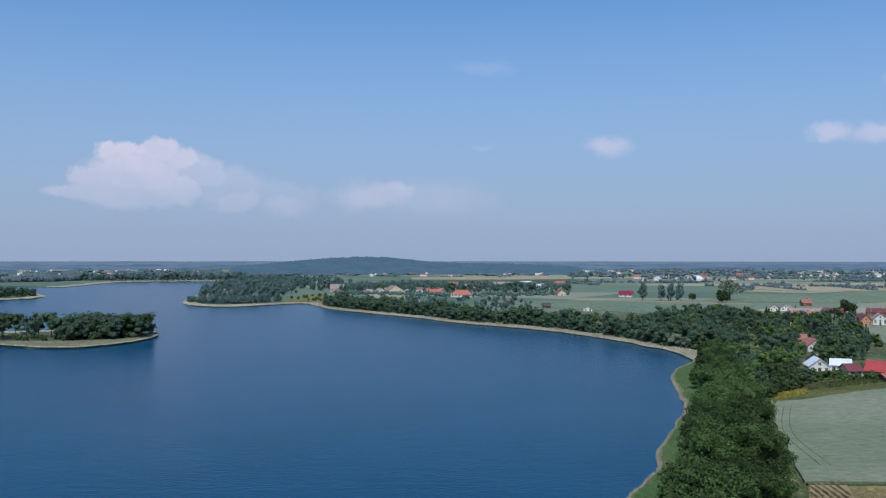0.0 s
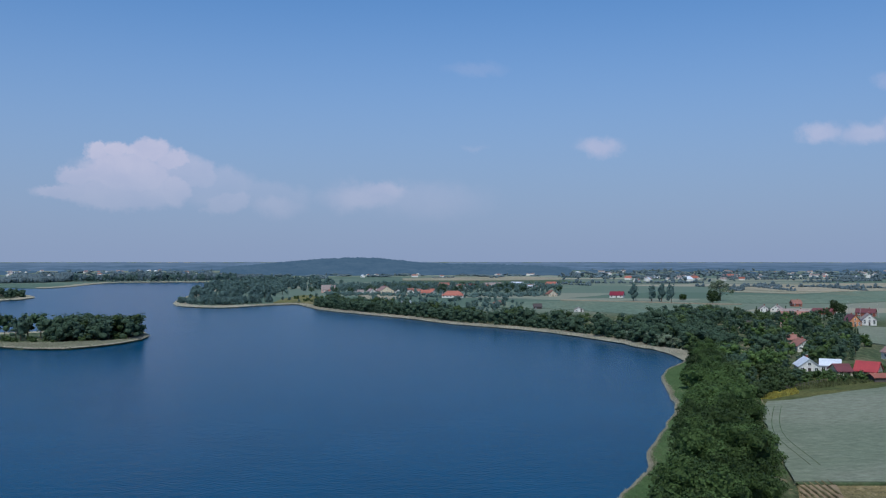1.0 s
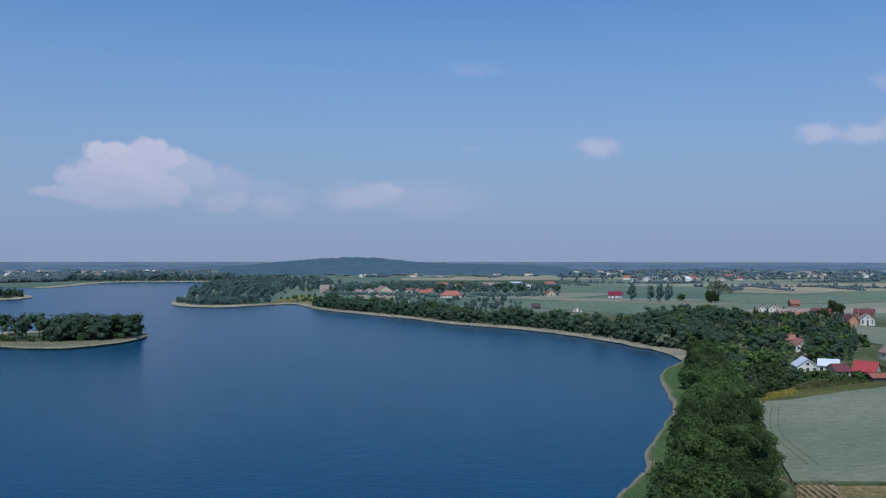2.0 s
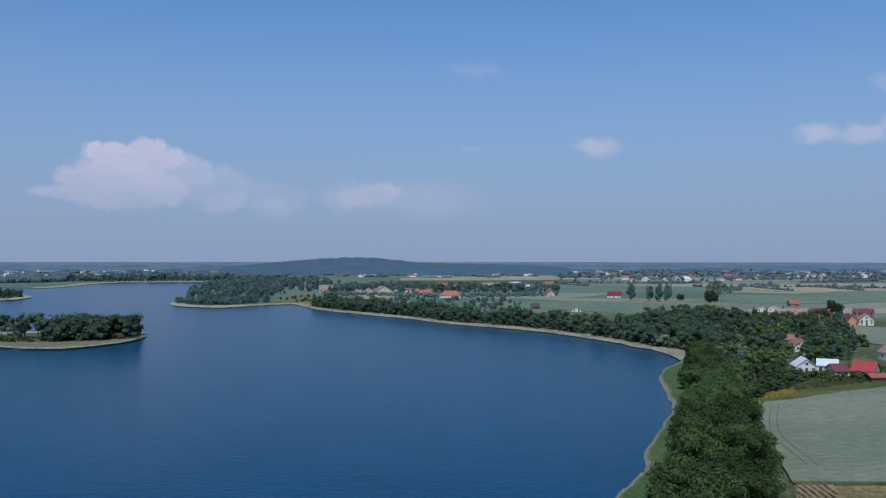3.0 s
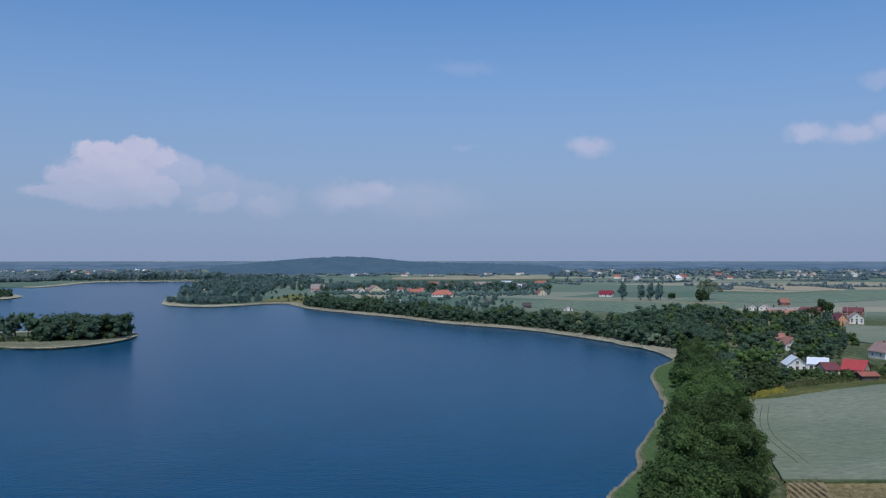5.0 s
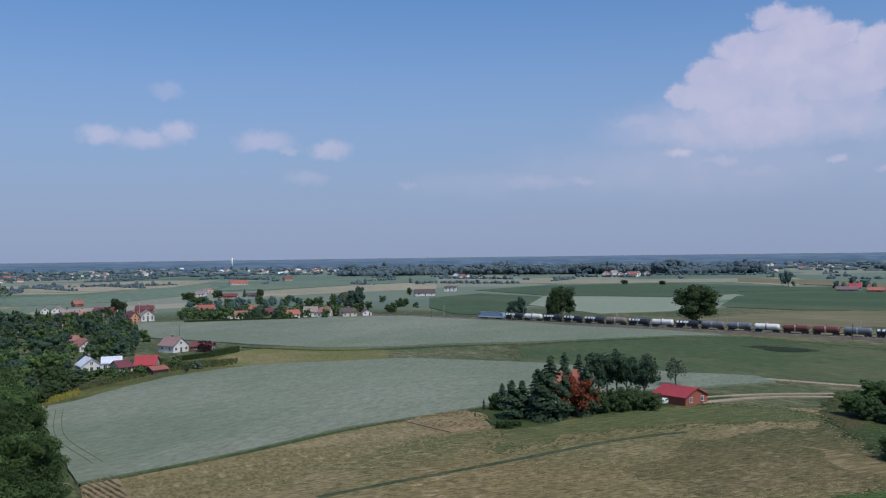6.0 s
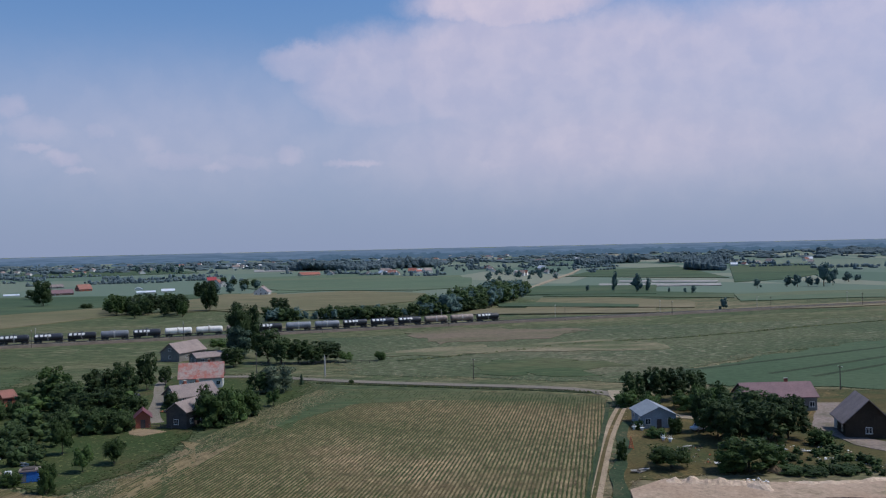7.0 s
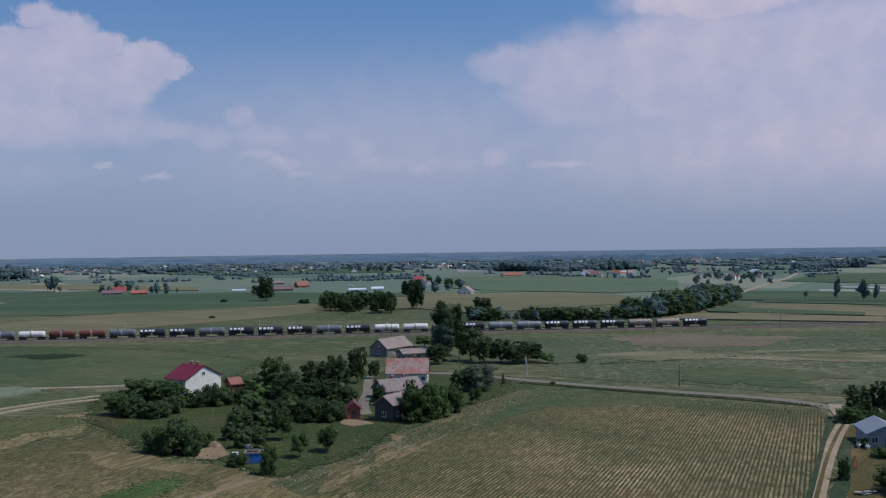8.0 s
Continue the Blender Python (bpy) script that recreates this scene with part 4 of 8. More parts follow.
def tufts(name, spots, material, label, category, wide=0.5):
    """Low loose tufts, broad enough to catch the light. spots: x, y, z, height."""
    rng = np.random.default_rng(len(spots))
    s = np.array(spots)
    n = len(s)
    ring = np.stack([np.array([math.cos(a), math.sin(a), 0.0]) for a in (0, 1.57, 3.14, 4.71)])
    w = wide * rng.uniform(0.5, 1.4, (n, 1, 1)) / 2
    base = s[:, None, :3] + ring[None] * w * rng.uniform(0.6, 1.4, (n, 4, 1))
    top = s[:, None, :3] + rng.normal(0, 0.12, (n, 1, 3)) * (1, 1, 0) + s[:, 3][:, None, None] * np.array([0, 0, 1.0])
    v = np.concatenate([base, top], 1).reshape(-1, 3)
    f = [(5 * i + k, 5 * i + (k + 1) % 4, 5 * i + 4) for i in range(n) for k in range(4)]
    me = mesh_of(name, v.tolist(), f, material)
    return tagged(new(name, me), label, category, "", "stuff")


# -- buildings --


def house(a, b, depth, eave, ridge, wall="plaster", roof="roof_red", along=True, label="white plastered house with a red roof", category="house", name="house",
          front=3, floors=1, chimney=1, gable_window=True, door=True, over=0.45, group="village houses", sides=2, hip=False, swing=None):
    """A gabled house: a and b are the foot of its front wall, depth its width behind it, along: the ridge follows the front wall."""
    a, b = Vector(a), Vector(b)
    lx = (b - a).length
    turn = math.degrees(math.atan2((b - a).y, (b - a).x))
    mid = (a + b) / 2
    KEEP.append((*(mid + Vector((-(b - a).y, (b - a).x)).normalized() * depth / 2), max(lx, depth) * 0.72))
    if group == "village houses":
        eave, ridge = (eave * 0.85, ridge * 0.8) if mid.length < 600 else (eave * 0.62, ridge * 0.68)
        swing = (len(KEEP) * 37) % 50 - 25 if swing is None else swing
    if swing:
        spin = Matrix.Rotation(radians(swing), 2)
        a, b = mid + spin @ (a - mid), mid + spin @ (b - mid)
        turn = math.degrees(math.atan2((b - a).y, (b - a).x))
    ob = thing(name, pose(mid.x, mid.y, ground_z(mid.x, mid.y), 0, 0, turn), label, category, group)
    hx, dy = lx / 2, depth
    if along:
        tops = [(-hx, dy / 2), (hx, dy / 2)]
        v = [(-hx, 0, -0.3), (hx, 0, -0.3), (hx, dy, -0.3), (-hx, dy, -0.3), (-hx, 0, eave), (hx, 0, eave), (hx, dy, eave), (-hx, dy, eave), (-hx, dy / 2, ridge), (hx, dy / 2, ridge)]
        f = [(0, 1, 5, 4), (2, 3, 7, 6), (1, 2, 6, 9, 5), (3, 0, 4, 8, 7), (3, 2, 1, 0)]
    else:
        v = [(-hx, 0, -0.3), (hx, 0, -0.3), (hx, dy, -0.3), (-hx, dy, -0.3), (-hx, 0, eave), (hx, 0, eave), (hx, dy, eave), (-hx, dy, eave), (0, 0, ridge), (0, dy, ridge)]
        f = [(0, 1, 5, 8, 4), (2, 3, 7, 9, 6), (1, 2, 6, 5), (3, 0, 4, 7), (3, 2, 1, 0)]
    part("wall", mesh_of("wall", v, f, wall), ob)
    # two roof slopes with thickness and overhang
    span = dy / 2 if along else hx
    slope = (ridge - eave) / span
    th = 0.22
    for sgn in (-1, 1):
        lo, hi = span + over, 0.0
        za, zb = eave - over * slope, ridge
        pts = []
        ends = (-hx - over, hx + over) if along else (-over, dy + over)
        for e in ends:
            for q, z in ((lo, za), (hi, zb)):
                for t in (0.02, th):
                    if along:
                        inset = (span * 0.8 if hip and q == 0 else 0) * (1 if e < 0 else -1)
                        pts.append((e + inset, dy / 2 + sgn * q, z + t))
                    else:
                        pts.append((sgn * q, e, z + t))
        fs = [(0, 1, 3, 2), (4, 6, 7, 5), (0, 4, 5, 1), (2, 3, 7, 6), (1, 5, 7, 3), (0, 2, 6, 4)]
        part("roof", mesh_of("roof", pts, fs, roof), ob)
    if hip:
        for e in (-1, 1):
            x0, x1 = e * (hx + over), e * (hx + over - span * 0.8)
            pts = [(x0, -over, eave - over * slope + th), (x0, dy + over, eave - over * slope + th), (x1, dy / 2, ridge + th)]
            part("roof", mesh_of("roof", pts, [(0, 1, 2) if e < 0 else (2, 1, 0)], roof), ob)

    def window(x, y, z, w, h, face):
        turn_w = {"front": 0, "back": 180, "left": -90, "right": 90}[face]
        m = pose(x, y, z, 0, 0, turn_w)
        fr = Shape().box(-w / 2, -0.05, -h / 2, w / 2, 0.03, -h / 2 + 0.09).box(-w / 2, -0.05, h / 2 - 0.09, w / 2, 0.03, h / 2)
        fr.box(-w / 2, -0.05, -h / 2 + 0.09, -w / 2 + 0.09, 0.03, h / 2 - 0.09).box(w / 2 - 0.09, -0.05, -h / 2 + 0.09, w / 2, 0.03, h / 2 - 0.09)
        fr.box(-0.04, -0.05, -h / 2 + 0.09, 0.04, 0.02, h / 2 - 0.09)
        win = part("window", fr.mesh("window", "trim"), ob, "white framed window", m)
        part("pane", Shape().box(-w / 2 + 0.09, -0.03, -h / 2 + 0.09, w / 2 - 0.09, 0.01, h / 2 - 0.09).mesh("pane", "glass"), win)
        part("sill", Shape().box(-w / 2 - 0.1, -0.16, -h / 2 - 0.07, w / 2 + 0.1, 0.02, -h / 2 - 0.002).mesh("sill", "concrete"), win)

    for fl in range(floors):
        z = min(1.6 + fl * 2.7, eave - 0.75)
        for i in range(front):
            if fl == 0 and door and i == front // 2:
                continue
            window(-hx + lx * (i + 0.5) / front, -0.03, z, 1.2, 1.25, "front")
        for i in range(sides):
            y = dy * (i + 0.5) / max(1, sides)
            window(-hx - 0.03, y, z, 1.1, 1.2, "left")
            window(hx + 0.03, y, z, 1.1, 1.2, "right")
    if gable_window and ridge - eave > 2.2:
        zg = eave + (ridge - eave) * 0.35
        if along:
            window(-hx - 0.03, dy / 2, zg, 1.0, 1.1, "left")
            window(hx + 0.03, dy / 2, zg, 1.0, 1.1, "right")
        else:
            window(0, -0.03, zg, 1.1, 1.1, "front")
    if door:
        x = -hx + lx * (front // 2 + 0.5) / max(1, front)
        d = part("door", Shape().box(x - 0.5, -0.07, -0.05, x + 0.5, 0.03, 2.05).mesh("door", "roof_dark"), ob, "dark entrance door")
        part("handle", Shape().box(x + 0.34, -0.13, 1.0, x + 0.42, -0.07, 1.06).mesh("handle", "steel"), d)
    for i in range(chimney):
        cx, cy = (hx * (0.35 - 0.6 * i), dy * 0.5 + 0.25) if along else (0.25, dy * (0.6 - 0.3 * i))
        st = part("chimney", Shape().box(cx - 0.35, cy - 0.3, ridge - 1.0, cx + 0.35, cy + 0.3, ridge + 0.95).mesh("chimney", "brick"), ob, "brick chimney stack")
        part("cap", Shape().box(cx - 0.42, cy - 0.37, ridge + 0.95, cx + 0.42, cy + 0.37, ridge + 1.05).mesh("cap", "concrete"), st)
    return ob

# ---- the lake and the plain ----
WATER = -1.0
SHORE = [(31, 146), (36, 157), (41, 167), (44, 180), (52, 200), (61, 224), (68, 244), (71, 263), (76, 290), (80, 308), (92, 333), (102, 352),
         (103, 382), (100, 394), (97, 403), (90, 431), (80, 455), (69, 479), (56, 502), (41, 520), (26, 535), (9, 554), (-10, 592), (-30, 621), (-52, 649), (-77, 684), (-90, 706),
         (-106, 748), (-121, 795), (-139, 785), (-158, 757),
         (-176, 731), (-195, 739), (-216, 756), (-231, 794), (-250, 870), (-274, 1039), (-319, 1318), (-370, 1522), (-420, 1539), (-512, 1519), (-554, 1501), (-547, 1386), (-533, 1288), (-534, 1215), (-583, 1238), (-672, 1287)]


def eased(points):
    """Rounds the corners of a shoreline and makes it uneven."""
    for _ in range(2):
        cut = [points[0]]
        for (ax, ay), (bx, by) in zip(points, points[1:]):
            cut += [(ax * 0.75 + bx * 0.25, ay * 0.75 + by * 0.25), (ax * 0.25 + bx * 0.75, ay * 0.25 + by * 0.75)]
        points = cut + [points[-1]]
    return [(x + 1.6 * noise.noise(Vector((x * 0.09, y * 0.09, 1))), y + 1.6 * noise.noise(Vector((x * 0.09, y * 0.09, 4)))) for x, y in points]


NEAR_SHORE, BAY_SHORE, FAR_SHORE = eased(SHORE[:12]), eased(SHORE[11:31]), eased(SHORE[30:])
LAKE = NEAR_SHORE[:-1] + BAY_SHORE[:-1] + FAR_SHORE + [(-1350, 1150), (-1500, 500), (-1200, -150), (-500, -420), (-90, -300), (-30, -60), (2, 60)]


def plain():
    bm = bmesh.new()
    rings = [FARM_RISE, 2300, 2700, 3100, 3600, 4100, 4500, FARM_EDGE]
    n, loops = 128, []
    for r in rings:
        loops.append([bm.verts.new((r * math.sin(2 * math.pi * i / n), r * math.cos(2 * math.pi * i / n), ground_z(0, r + 0.001))) for i in range(n)])
    for lo, hi in zip(loops, loops[1:]):
        for i in range(n):
            bm.faces.new((lo[i], lo[(i + 1) % n], hi[(i + 1) % n], hi[i]))
    shore = [bm.verts.new((x, y, 0)) for x, y in LAKE]
    foot = [bm.verts.new((x, y, -3.0)) for x, y in LAKE]
    k = len(shore)
    edges = [bm.edges.new((shore[i], shore[(i + 1) % k])) for i in range(k)]
    inner = [bm.edges.get((loops[0][i], loops[0][(i + 1) % n])) for i in range(n)]
    bmesh.ops.triangle_fill(bm, edges=edges + inner, use_beauty=True)
    for i in range(k):
        bm.faces.new((shore[i], shore[(i + 1) % k], foot[(i + 1) % k], foot[i]))
    bmesh.ops.recalc_face_normals(bm, faces=bm.faces)
    if sum(f.normal.z for f in bm.faces) < 0:
        bmesh.ops.reverse_faces(bm, faces=bm.faces)
    me = bpy.data.meshes.new("ground")
    bm.to_mesh(me)
    bm.free()
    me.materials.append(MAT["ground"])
    return tagged(new("ground", me), "green and dry farmland plain round a lake", "ground", "", "structure")


plain()
lake_mesh = mesh_of("water", [(-2000, -600, WATER), (300, -600, WATER), (300, 1700, WATER), (-2000, 1700, WATER)], [(0, 1, 2, 3)], "water")
tagged(new("water", lake_mesh), "deep blue lake with small ripples", "lake", "", "structure")
bed = mesh_of("lake_bed", [(-2000, -600, -3), (300, -600, -3), (300, 1700, -3), (-2000, 1700, -3)], [(0, 1, 2, 3)], "bank")
tagged(new("lake_bed", bed), "sandy bed under the lake", "lake bed", "", "structure")

# wooded spits in the lake
SPIT = [(-249, 420), (-202, 407), (-182, 397), (-166, 397), (-156, 409), (-150, 426), (-148, 444), (-150, 463), (-158, 480), (-170, 488), (-197, 491), (-222, 484), (-237, 477), (-278, 470)]
patch("wooded_spit", SPIT, 0.1, "meadow_dry", "low grassy spit with a dry reed edge in the lake", "island", low=-2.5)
FAR_SPIT = [(-482, 841), (-423, 853), (-413, 876), (-420, 927), (-448, 970), (-481, 969), (-555, 969)]
patch("far_spit", FAR_SPIT, 0.1, "meadow_dry", "low distant grassy spit in the lake", "island", low=-2.5)

# ---- fields ----
BARLEY = [(64, 156), (69, 156), (81, 156), (93, 156), (106, 157), (120, 159), (130, 160), (163, 155), (176, 156), (199, 150), (217, 139), (229, 131), (258, 117), (266, 128), (259, 147), (248, 203), (230, 248), (211, 259), (200, 265), (193, 270), (184, 273), (175, 276), (164, 276), (152, 274), (140, 271), (126, 263), (113, 255), (100, 246), (92, 244), (80, 214)]
patch("barley_field", BARLEY, 0.6, "barley", "smooth pale grey-green barley field", "field")
BARLEY_FAR = [(249, 517), (277, 492), (320, 463), (361, 447), (396, 414), (398, 352), (386, 292), (392, 231), (384, 196), (369, 217), (308, 249), (274, 276), (243, 293), (230, 308), (219, 348), (212, 387), (204, 417)]
patch("barley_field", BARLEY_FAR, 0.65, "barley", "smooth pale grey-green barley field below the village", "field")
PALE = [(618, 572), (624, 518), (672, 394), (760, 382), (714, 341), (650, 346), (592, 298), (519, 309), (476, 333), (528, 438)]
patch("pale_field", PALE, 0.4, "pale_far", "pale ripening cereal field beyond the railway", "field")
STUBBLE = [(65, 157), (95, 159), (125, 159), (160, 155), (152, 136), (182, 121), (211, 106), (226, 87), (208, 83), (172, 58), (163, 41), (149, 29), (165, 18), (178, 8), (128, 5), (110, -20), (60, -10), (45, 60), (58, 140)]
patch("dry_field", STUBBLE, 0.13, "stubble", "dry brown patchy crop field with pale streaks", "field")
WEED_BAND = [(160, 141), (179, 136), (194, 129), (208, 116), (218, 98), (212, 86), (204, 80), (197, 92), (183, 103), (168, 111), (151, 115), (133, 118)]
patch("weedy_band", WEED_BAND, 0.15, "weedy_green", "green weedy band along the top of a dry field", "field", wobble=3.0)
WEST_DRY = [(65, 157), (95, 159), (125, 159), (160, 155), (154, 138), (123, 138), (95, 135), (75, 129), (65, 133)]
patch("ripe_strip", WEST_DRY, 0.145, "ripe_edge", "pale golden strip of dry crop beside the barley", "field", wobble=3.0)
EAST_WEEDS = [(165, 93), (186, 89), (203, 80), (172, 58), (161, 40), (149, 30), (149, 42), (155, 53), (146, 63), (134, 70), (132, 88)]
patch("weedy_corner", EAST_WEEDS, 0.155, "weedy_dry", "olive weedy corner of a dry field", "field", wobble=3.0)
GREEN_STRIP = [(136, 58), (154, 52), (156, 47), (152, 45), (137, 48)]
patch("green_strip", GREEN_STRIP, 0.17, "fresh_green", "narrow strip of fresh green crop in a dry field", "field", wobble=1.4)
EAST_GREEN = [(287, 245), (354, 234), (388, 188), (369, 124), (326, 65), (273, 66), (266, 101), (260, 148), (235, 197)]
patch("green_meadow", EAST_GREEN, 0.10, "meadow_green", "smooth green meadow before the railway", "field", wobble=1.6)
EAST_DRY = [(390, -35), (386, -85), (394, -152), (375, -228), (373, -311), (285, -257), (275, -192), (255, -147), (230, -106), (258, -63), (275, -35)]
patch("dry_meadow", EAST_DRY, 0.08, "meadow_dry", "dry meadow with pale grass patches beside a lane", "field", wobble=1.6)
GREEN_RIGHT = [(246, -138), (272, -190), (301, -272), (256, -320), (169, -211), (191, -172), (203, -150), (222, -119), (229, -107), (236, -109)]
patch("green_crop_field", GREEN_RIGHT, 0.2, "green_crop", "even dark green crop field with tramlines", "field", wobble=2.5)
patch("green_hollow", [(288, -82), (281, -108), (270, -121), (250, -110), (242, -100), (252, -78), (270, -70)], 0.2, "meadow_green", "greener hollow in a dry meadow beside a lane", "field", wobble=7.0)
LAWN = [(214, 86), (181, 61), (170, 43), (156, 30), (172, 19), (188, 13), (206, 9), (223, -7), (249, -20), (275, -19), (294, 13), (279, 30), (291, 58), (268, 79), (252, 96)]
patch("farm_grass", LAWN, 0.14, "lawn", "rough garden grass round a farmstead", "lawn", wobble=1.6)
ROW_FIELD = [(250, -22), (227, -71), (213, -94), (186, -81), (128, -53), (112, -44), (125, 12), (156, 21), (185, 10), (216, -7)]
patch("row_crop_field", ROW_FIELD, 0.14, "row_soil", "dry soil of a field planted in straight rows", "field")
YARD_GRASS = [(208, -95), (164, -74), (128, -56), (136, -65), (129, -111), (168, -168), (192, -173), (209, -128)]
patch("yard_grass", YARD_GRASS, 0.12, "yard_dry", "worn garden grass round a cottage", "lawn", wobble=1.6)
CONIFER_PLOT = [(166, 159), (155, 139), (150, 132), (169, 128), (195, 122), (212, 113), (228, 117), (224, 138), (201, 152), (182, 162)]
patch("plot_grass", CONIFER_PLOT, 0.16, "lawn", "grass plot under conifers beside a barn", "lawn", wobble=1.6)
GARDENS = [(90, 240), (100, 244), (113, 253), (126, 261), (140, 269), (152, 272), (164, 274), (175, 274), (184, 271), (190, 299), (210, 304), (200, 320), (170, 328), (134, 314), (106, 287)]
patch("garden_strip", GARDENS, 0.13, "garden_mix", "weedy garden strip behind village houses", "lawn", wobble=1.6)
patch("weedy_meadow", [(180, 307), (203, 324), (226, 327), (243, 299), (244, 276), (222, 252), (202, 264), (180, 274), (170, 284)], 0.24, "meadow_yellow", "yellowish weedy meadow between barley fields", "field")

# strips of farmland farther out
far_levels = []  # each far field lies a little above the one before


def far_field(points, material, label):
    far_levels.append(label)
    patch("field", points, 0.3 + 0.013 * len(far_levels), material, label, "field")


far_field([(28, 806), (119, 828), (234, 768), (271, 759), (170, 551), (158, 610), (101, 699), (40, 731)], "green_far", "flat green field behind the lakeside trees")
far_field([(392, 1147), (564, 1316), (726, 1401), (527, 1096), (416, 1004), (351, 1069)], "tan_far", "ripe tan field")
far_field([(223, 798), (328, 979), (408, 968), (534, 1093), (742, 1315), (607, 1019), (466, 848), (372, 786)], "green_far", "broad green field")
far_field([(579, 873), (752, 923), (896, 911), (721, 733), (607, 745), (491, 746)], "tan_far", "pale tan cereal field")
far_field([(560, 953), (696, 1109), (982, 1215), (1184, 1203), (912, 927), (764, 938), (597, 901)], "green_far", "green field behind a farm")
far_field([(385, 702), (479, 726), (515, 703), (415, 573), (396, 601), (380, 648)], "green_far", "green paddock behind the village")
far_field([(713, 664), (851, 678), (998, 586), (952, 458), (912, 301), (864, 286), (770, 344), (689, 405), (657, 524)], "dark_far", "deep green maize field")
far_field([(915, 841), (1099, 877), (1108, 686), (1244, 539), (1090, 472), (1019, 590), (910, 689)], "tan_far", "narrow pale stubble field")
far_field([(564, 582), (654, 602), (632, 504), (427, 368), (422, 414), (461, 476)], "green_plain", "green meadow beside a farm")
far_field([(452, 262), (520, 252), (590, 215), (612, 171), (674, 85), (579, 73), (512, 122), (459, 173), (438, 232)], "dry_plain", "dry pale field beyond the railway")
far_field([(728, 364), (849, 332), (883, 210), (834, 88), (814, -6), (674, 89), (612, 171), (578, 247), (583, 305)], "green_plain", "wide even green field")
far_field([(1190, 594), (1262, 548), (1085, 432), (955, 414), (1043, 529)], "tan_far", "tan strip field")
far_field([(703, 30), (764, -16), (794, -103), (713, -155), (615, -123), (566, -63), (557, -11), (602, 18)], "dry_plain", "ripe tan field beside a hedge")
far_field([(947, -66), (1050, -142), (1112, -286), (898, -241), (756, -151), (818, -91), (791, -26)], "green_mid", "green field before a wood")
far_field([(602, -216), (571, -264), (509, -286), (467, -262), (496, -214), (505, -170)], "dry_plain", "tan strip beside the track")
far_field([(671, -266), (640, -310), (573, -353), (529, -326), (582, -269), (614, -221)], "green_plain", "green strip field")
far_field([(561, -346), (567, -410), (541, -519), (473, -454), (492, -384), (499, -312)], "green_mid", "grey-green cereal field")
far_field([(455, -284), (458, -358), (464, -445), (434, -416), (428, -327), (437, -266)], "dry_plain", "dry strip along the railway")
far_field([(962, -374), (1155, -500), (1201, -647), (807, -492), (852, -446)], "green_plain", "flat green field")
far_field([(1183, -722), (1186, -848), (881, -675), (745, -521), (721, -445)], "green_plain", "grey-green field")
far_field([(568, -172), (500, -243), (488, -236), (542, -164)], "dark_far", "dark green strip between ripe fields")
far_field([(772, -334), (710, -424), (675, -404), (724, -313)], "pale_strip", "pale covered strip of market garden")
far_field([(824, -378), (760, -451), (730, -433), (791, -363)], "pale_strip", "pale covered strip of market garden")
far_field([(-146, 796), (-150, 861), (-143, 968), (-121, 925), (-101, 806), (-104, 757), (-124, 806)], "meadow_yellow", "yellowish marsh grass behind a reed edge")
far_field([(-84, 968), (-36, 1016), (-23, 985), (-41, 850), (-64, 862)], "tan_far", "mown yellowish grass by a house")
far_field([(-312, 1665), (-300, 1983), (-258, 1866), (-223, 1506), (-266, 1505)], "pale_far", "pale field at the wood's edge")
far_field([(-109, 2245), (138, 2550), (306, 2120), (270, 1877), (111, 2055), (-71, 1989)], "pale_far", "pale strip field below the hill")
far_field([(388, 1174), (556, 1384), (740, 1450), (791, 1328), (580, 1094), (424, 1055)], "tan_far", "ripe tan field")

far_field([(1227, 612), (1153, 456), (1026, 281), (933, 255), (986, 384), (1061, 528)], "dry_plain", "narrow tan field beyond a green one")
far_field([(894, 445), (967, 364), (894, 328), (802, 400)], "dark_far", "dark strip of maize beside a farm")
far_field([(664, 59), (803, 9), (800, -37), (606, -24), (589, 30)], "dry_plain", "dry strip field between trees")
far_field([(1717, -36), (1769, -111), (1546, -102), (1545, -34)], "pale_strip", "pale covered strip of market garden")
far_field([(641, -211), (763, -266), (714, -363), (598, -304)], "green_plain", "deep green strip field beside a road")
far_field([(553, -168), (552, -196), (503, -244), (484, -234), (529, -161)], "dark_far", "dark green strip between ripe fields")
far_field([(519, -144), (471, -239), (441, -224), (480, -124)], "dry_plain", "dry strip along the railway")
far_field([(1242, -18), (1279, -166), (1007, -274), (790, -214), (765, -158), (827, -54), (916, -7)], "green_mid", "even green field before a wood")
far_field([(1960, 700), (1980, 400), (1900, 115), (1597, 59), (1562, 278), (1708, 567)], "green_plain", "broad green field far out on the plain")
far_field([(-65, 1809), (158, 1986), (269, 1869), (240, 1669), (109, 1624), (-58, 1621)], "tan_far", "pale strip field behind the village")
far_field([(-60, 1600), (100, 1600), (236, 1640), (260, 1480), (90, 1440), (-60, 1470)], "dark_far", "dark green strip field behind the village")
patch("straw_band", [(179, 75), (172, 58), (160, 39), (154, 30), (147, 31), (156, 45), (164, 61)], 0.175, "straw", "bleached straw-coloured band in a weedy field", "field", wobble=4.0)
patch("straw_patch", [(191, 11), (188, 5), (173, 5), (159, 14), (149, 18), (150, 21), (169, 15)], 0.172, "straw", "bleached straw-coloured patch beside crop rows", "field", wobble=4.0)
patch("bare_patch", [(393, -77), (405, -105), (390, -136), (372, -158), (350, -124), (346, -82)], 0.2, "bare_mauve", "bare mauve-brown patch in a dry meadow", "field", wobble=6.0)
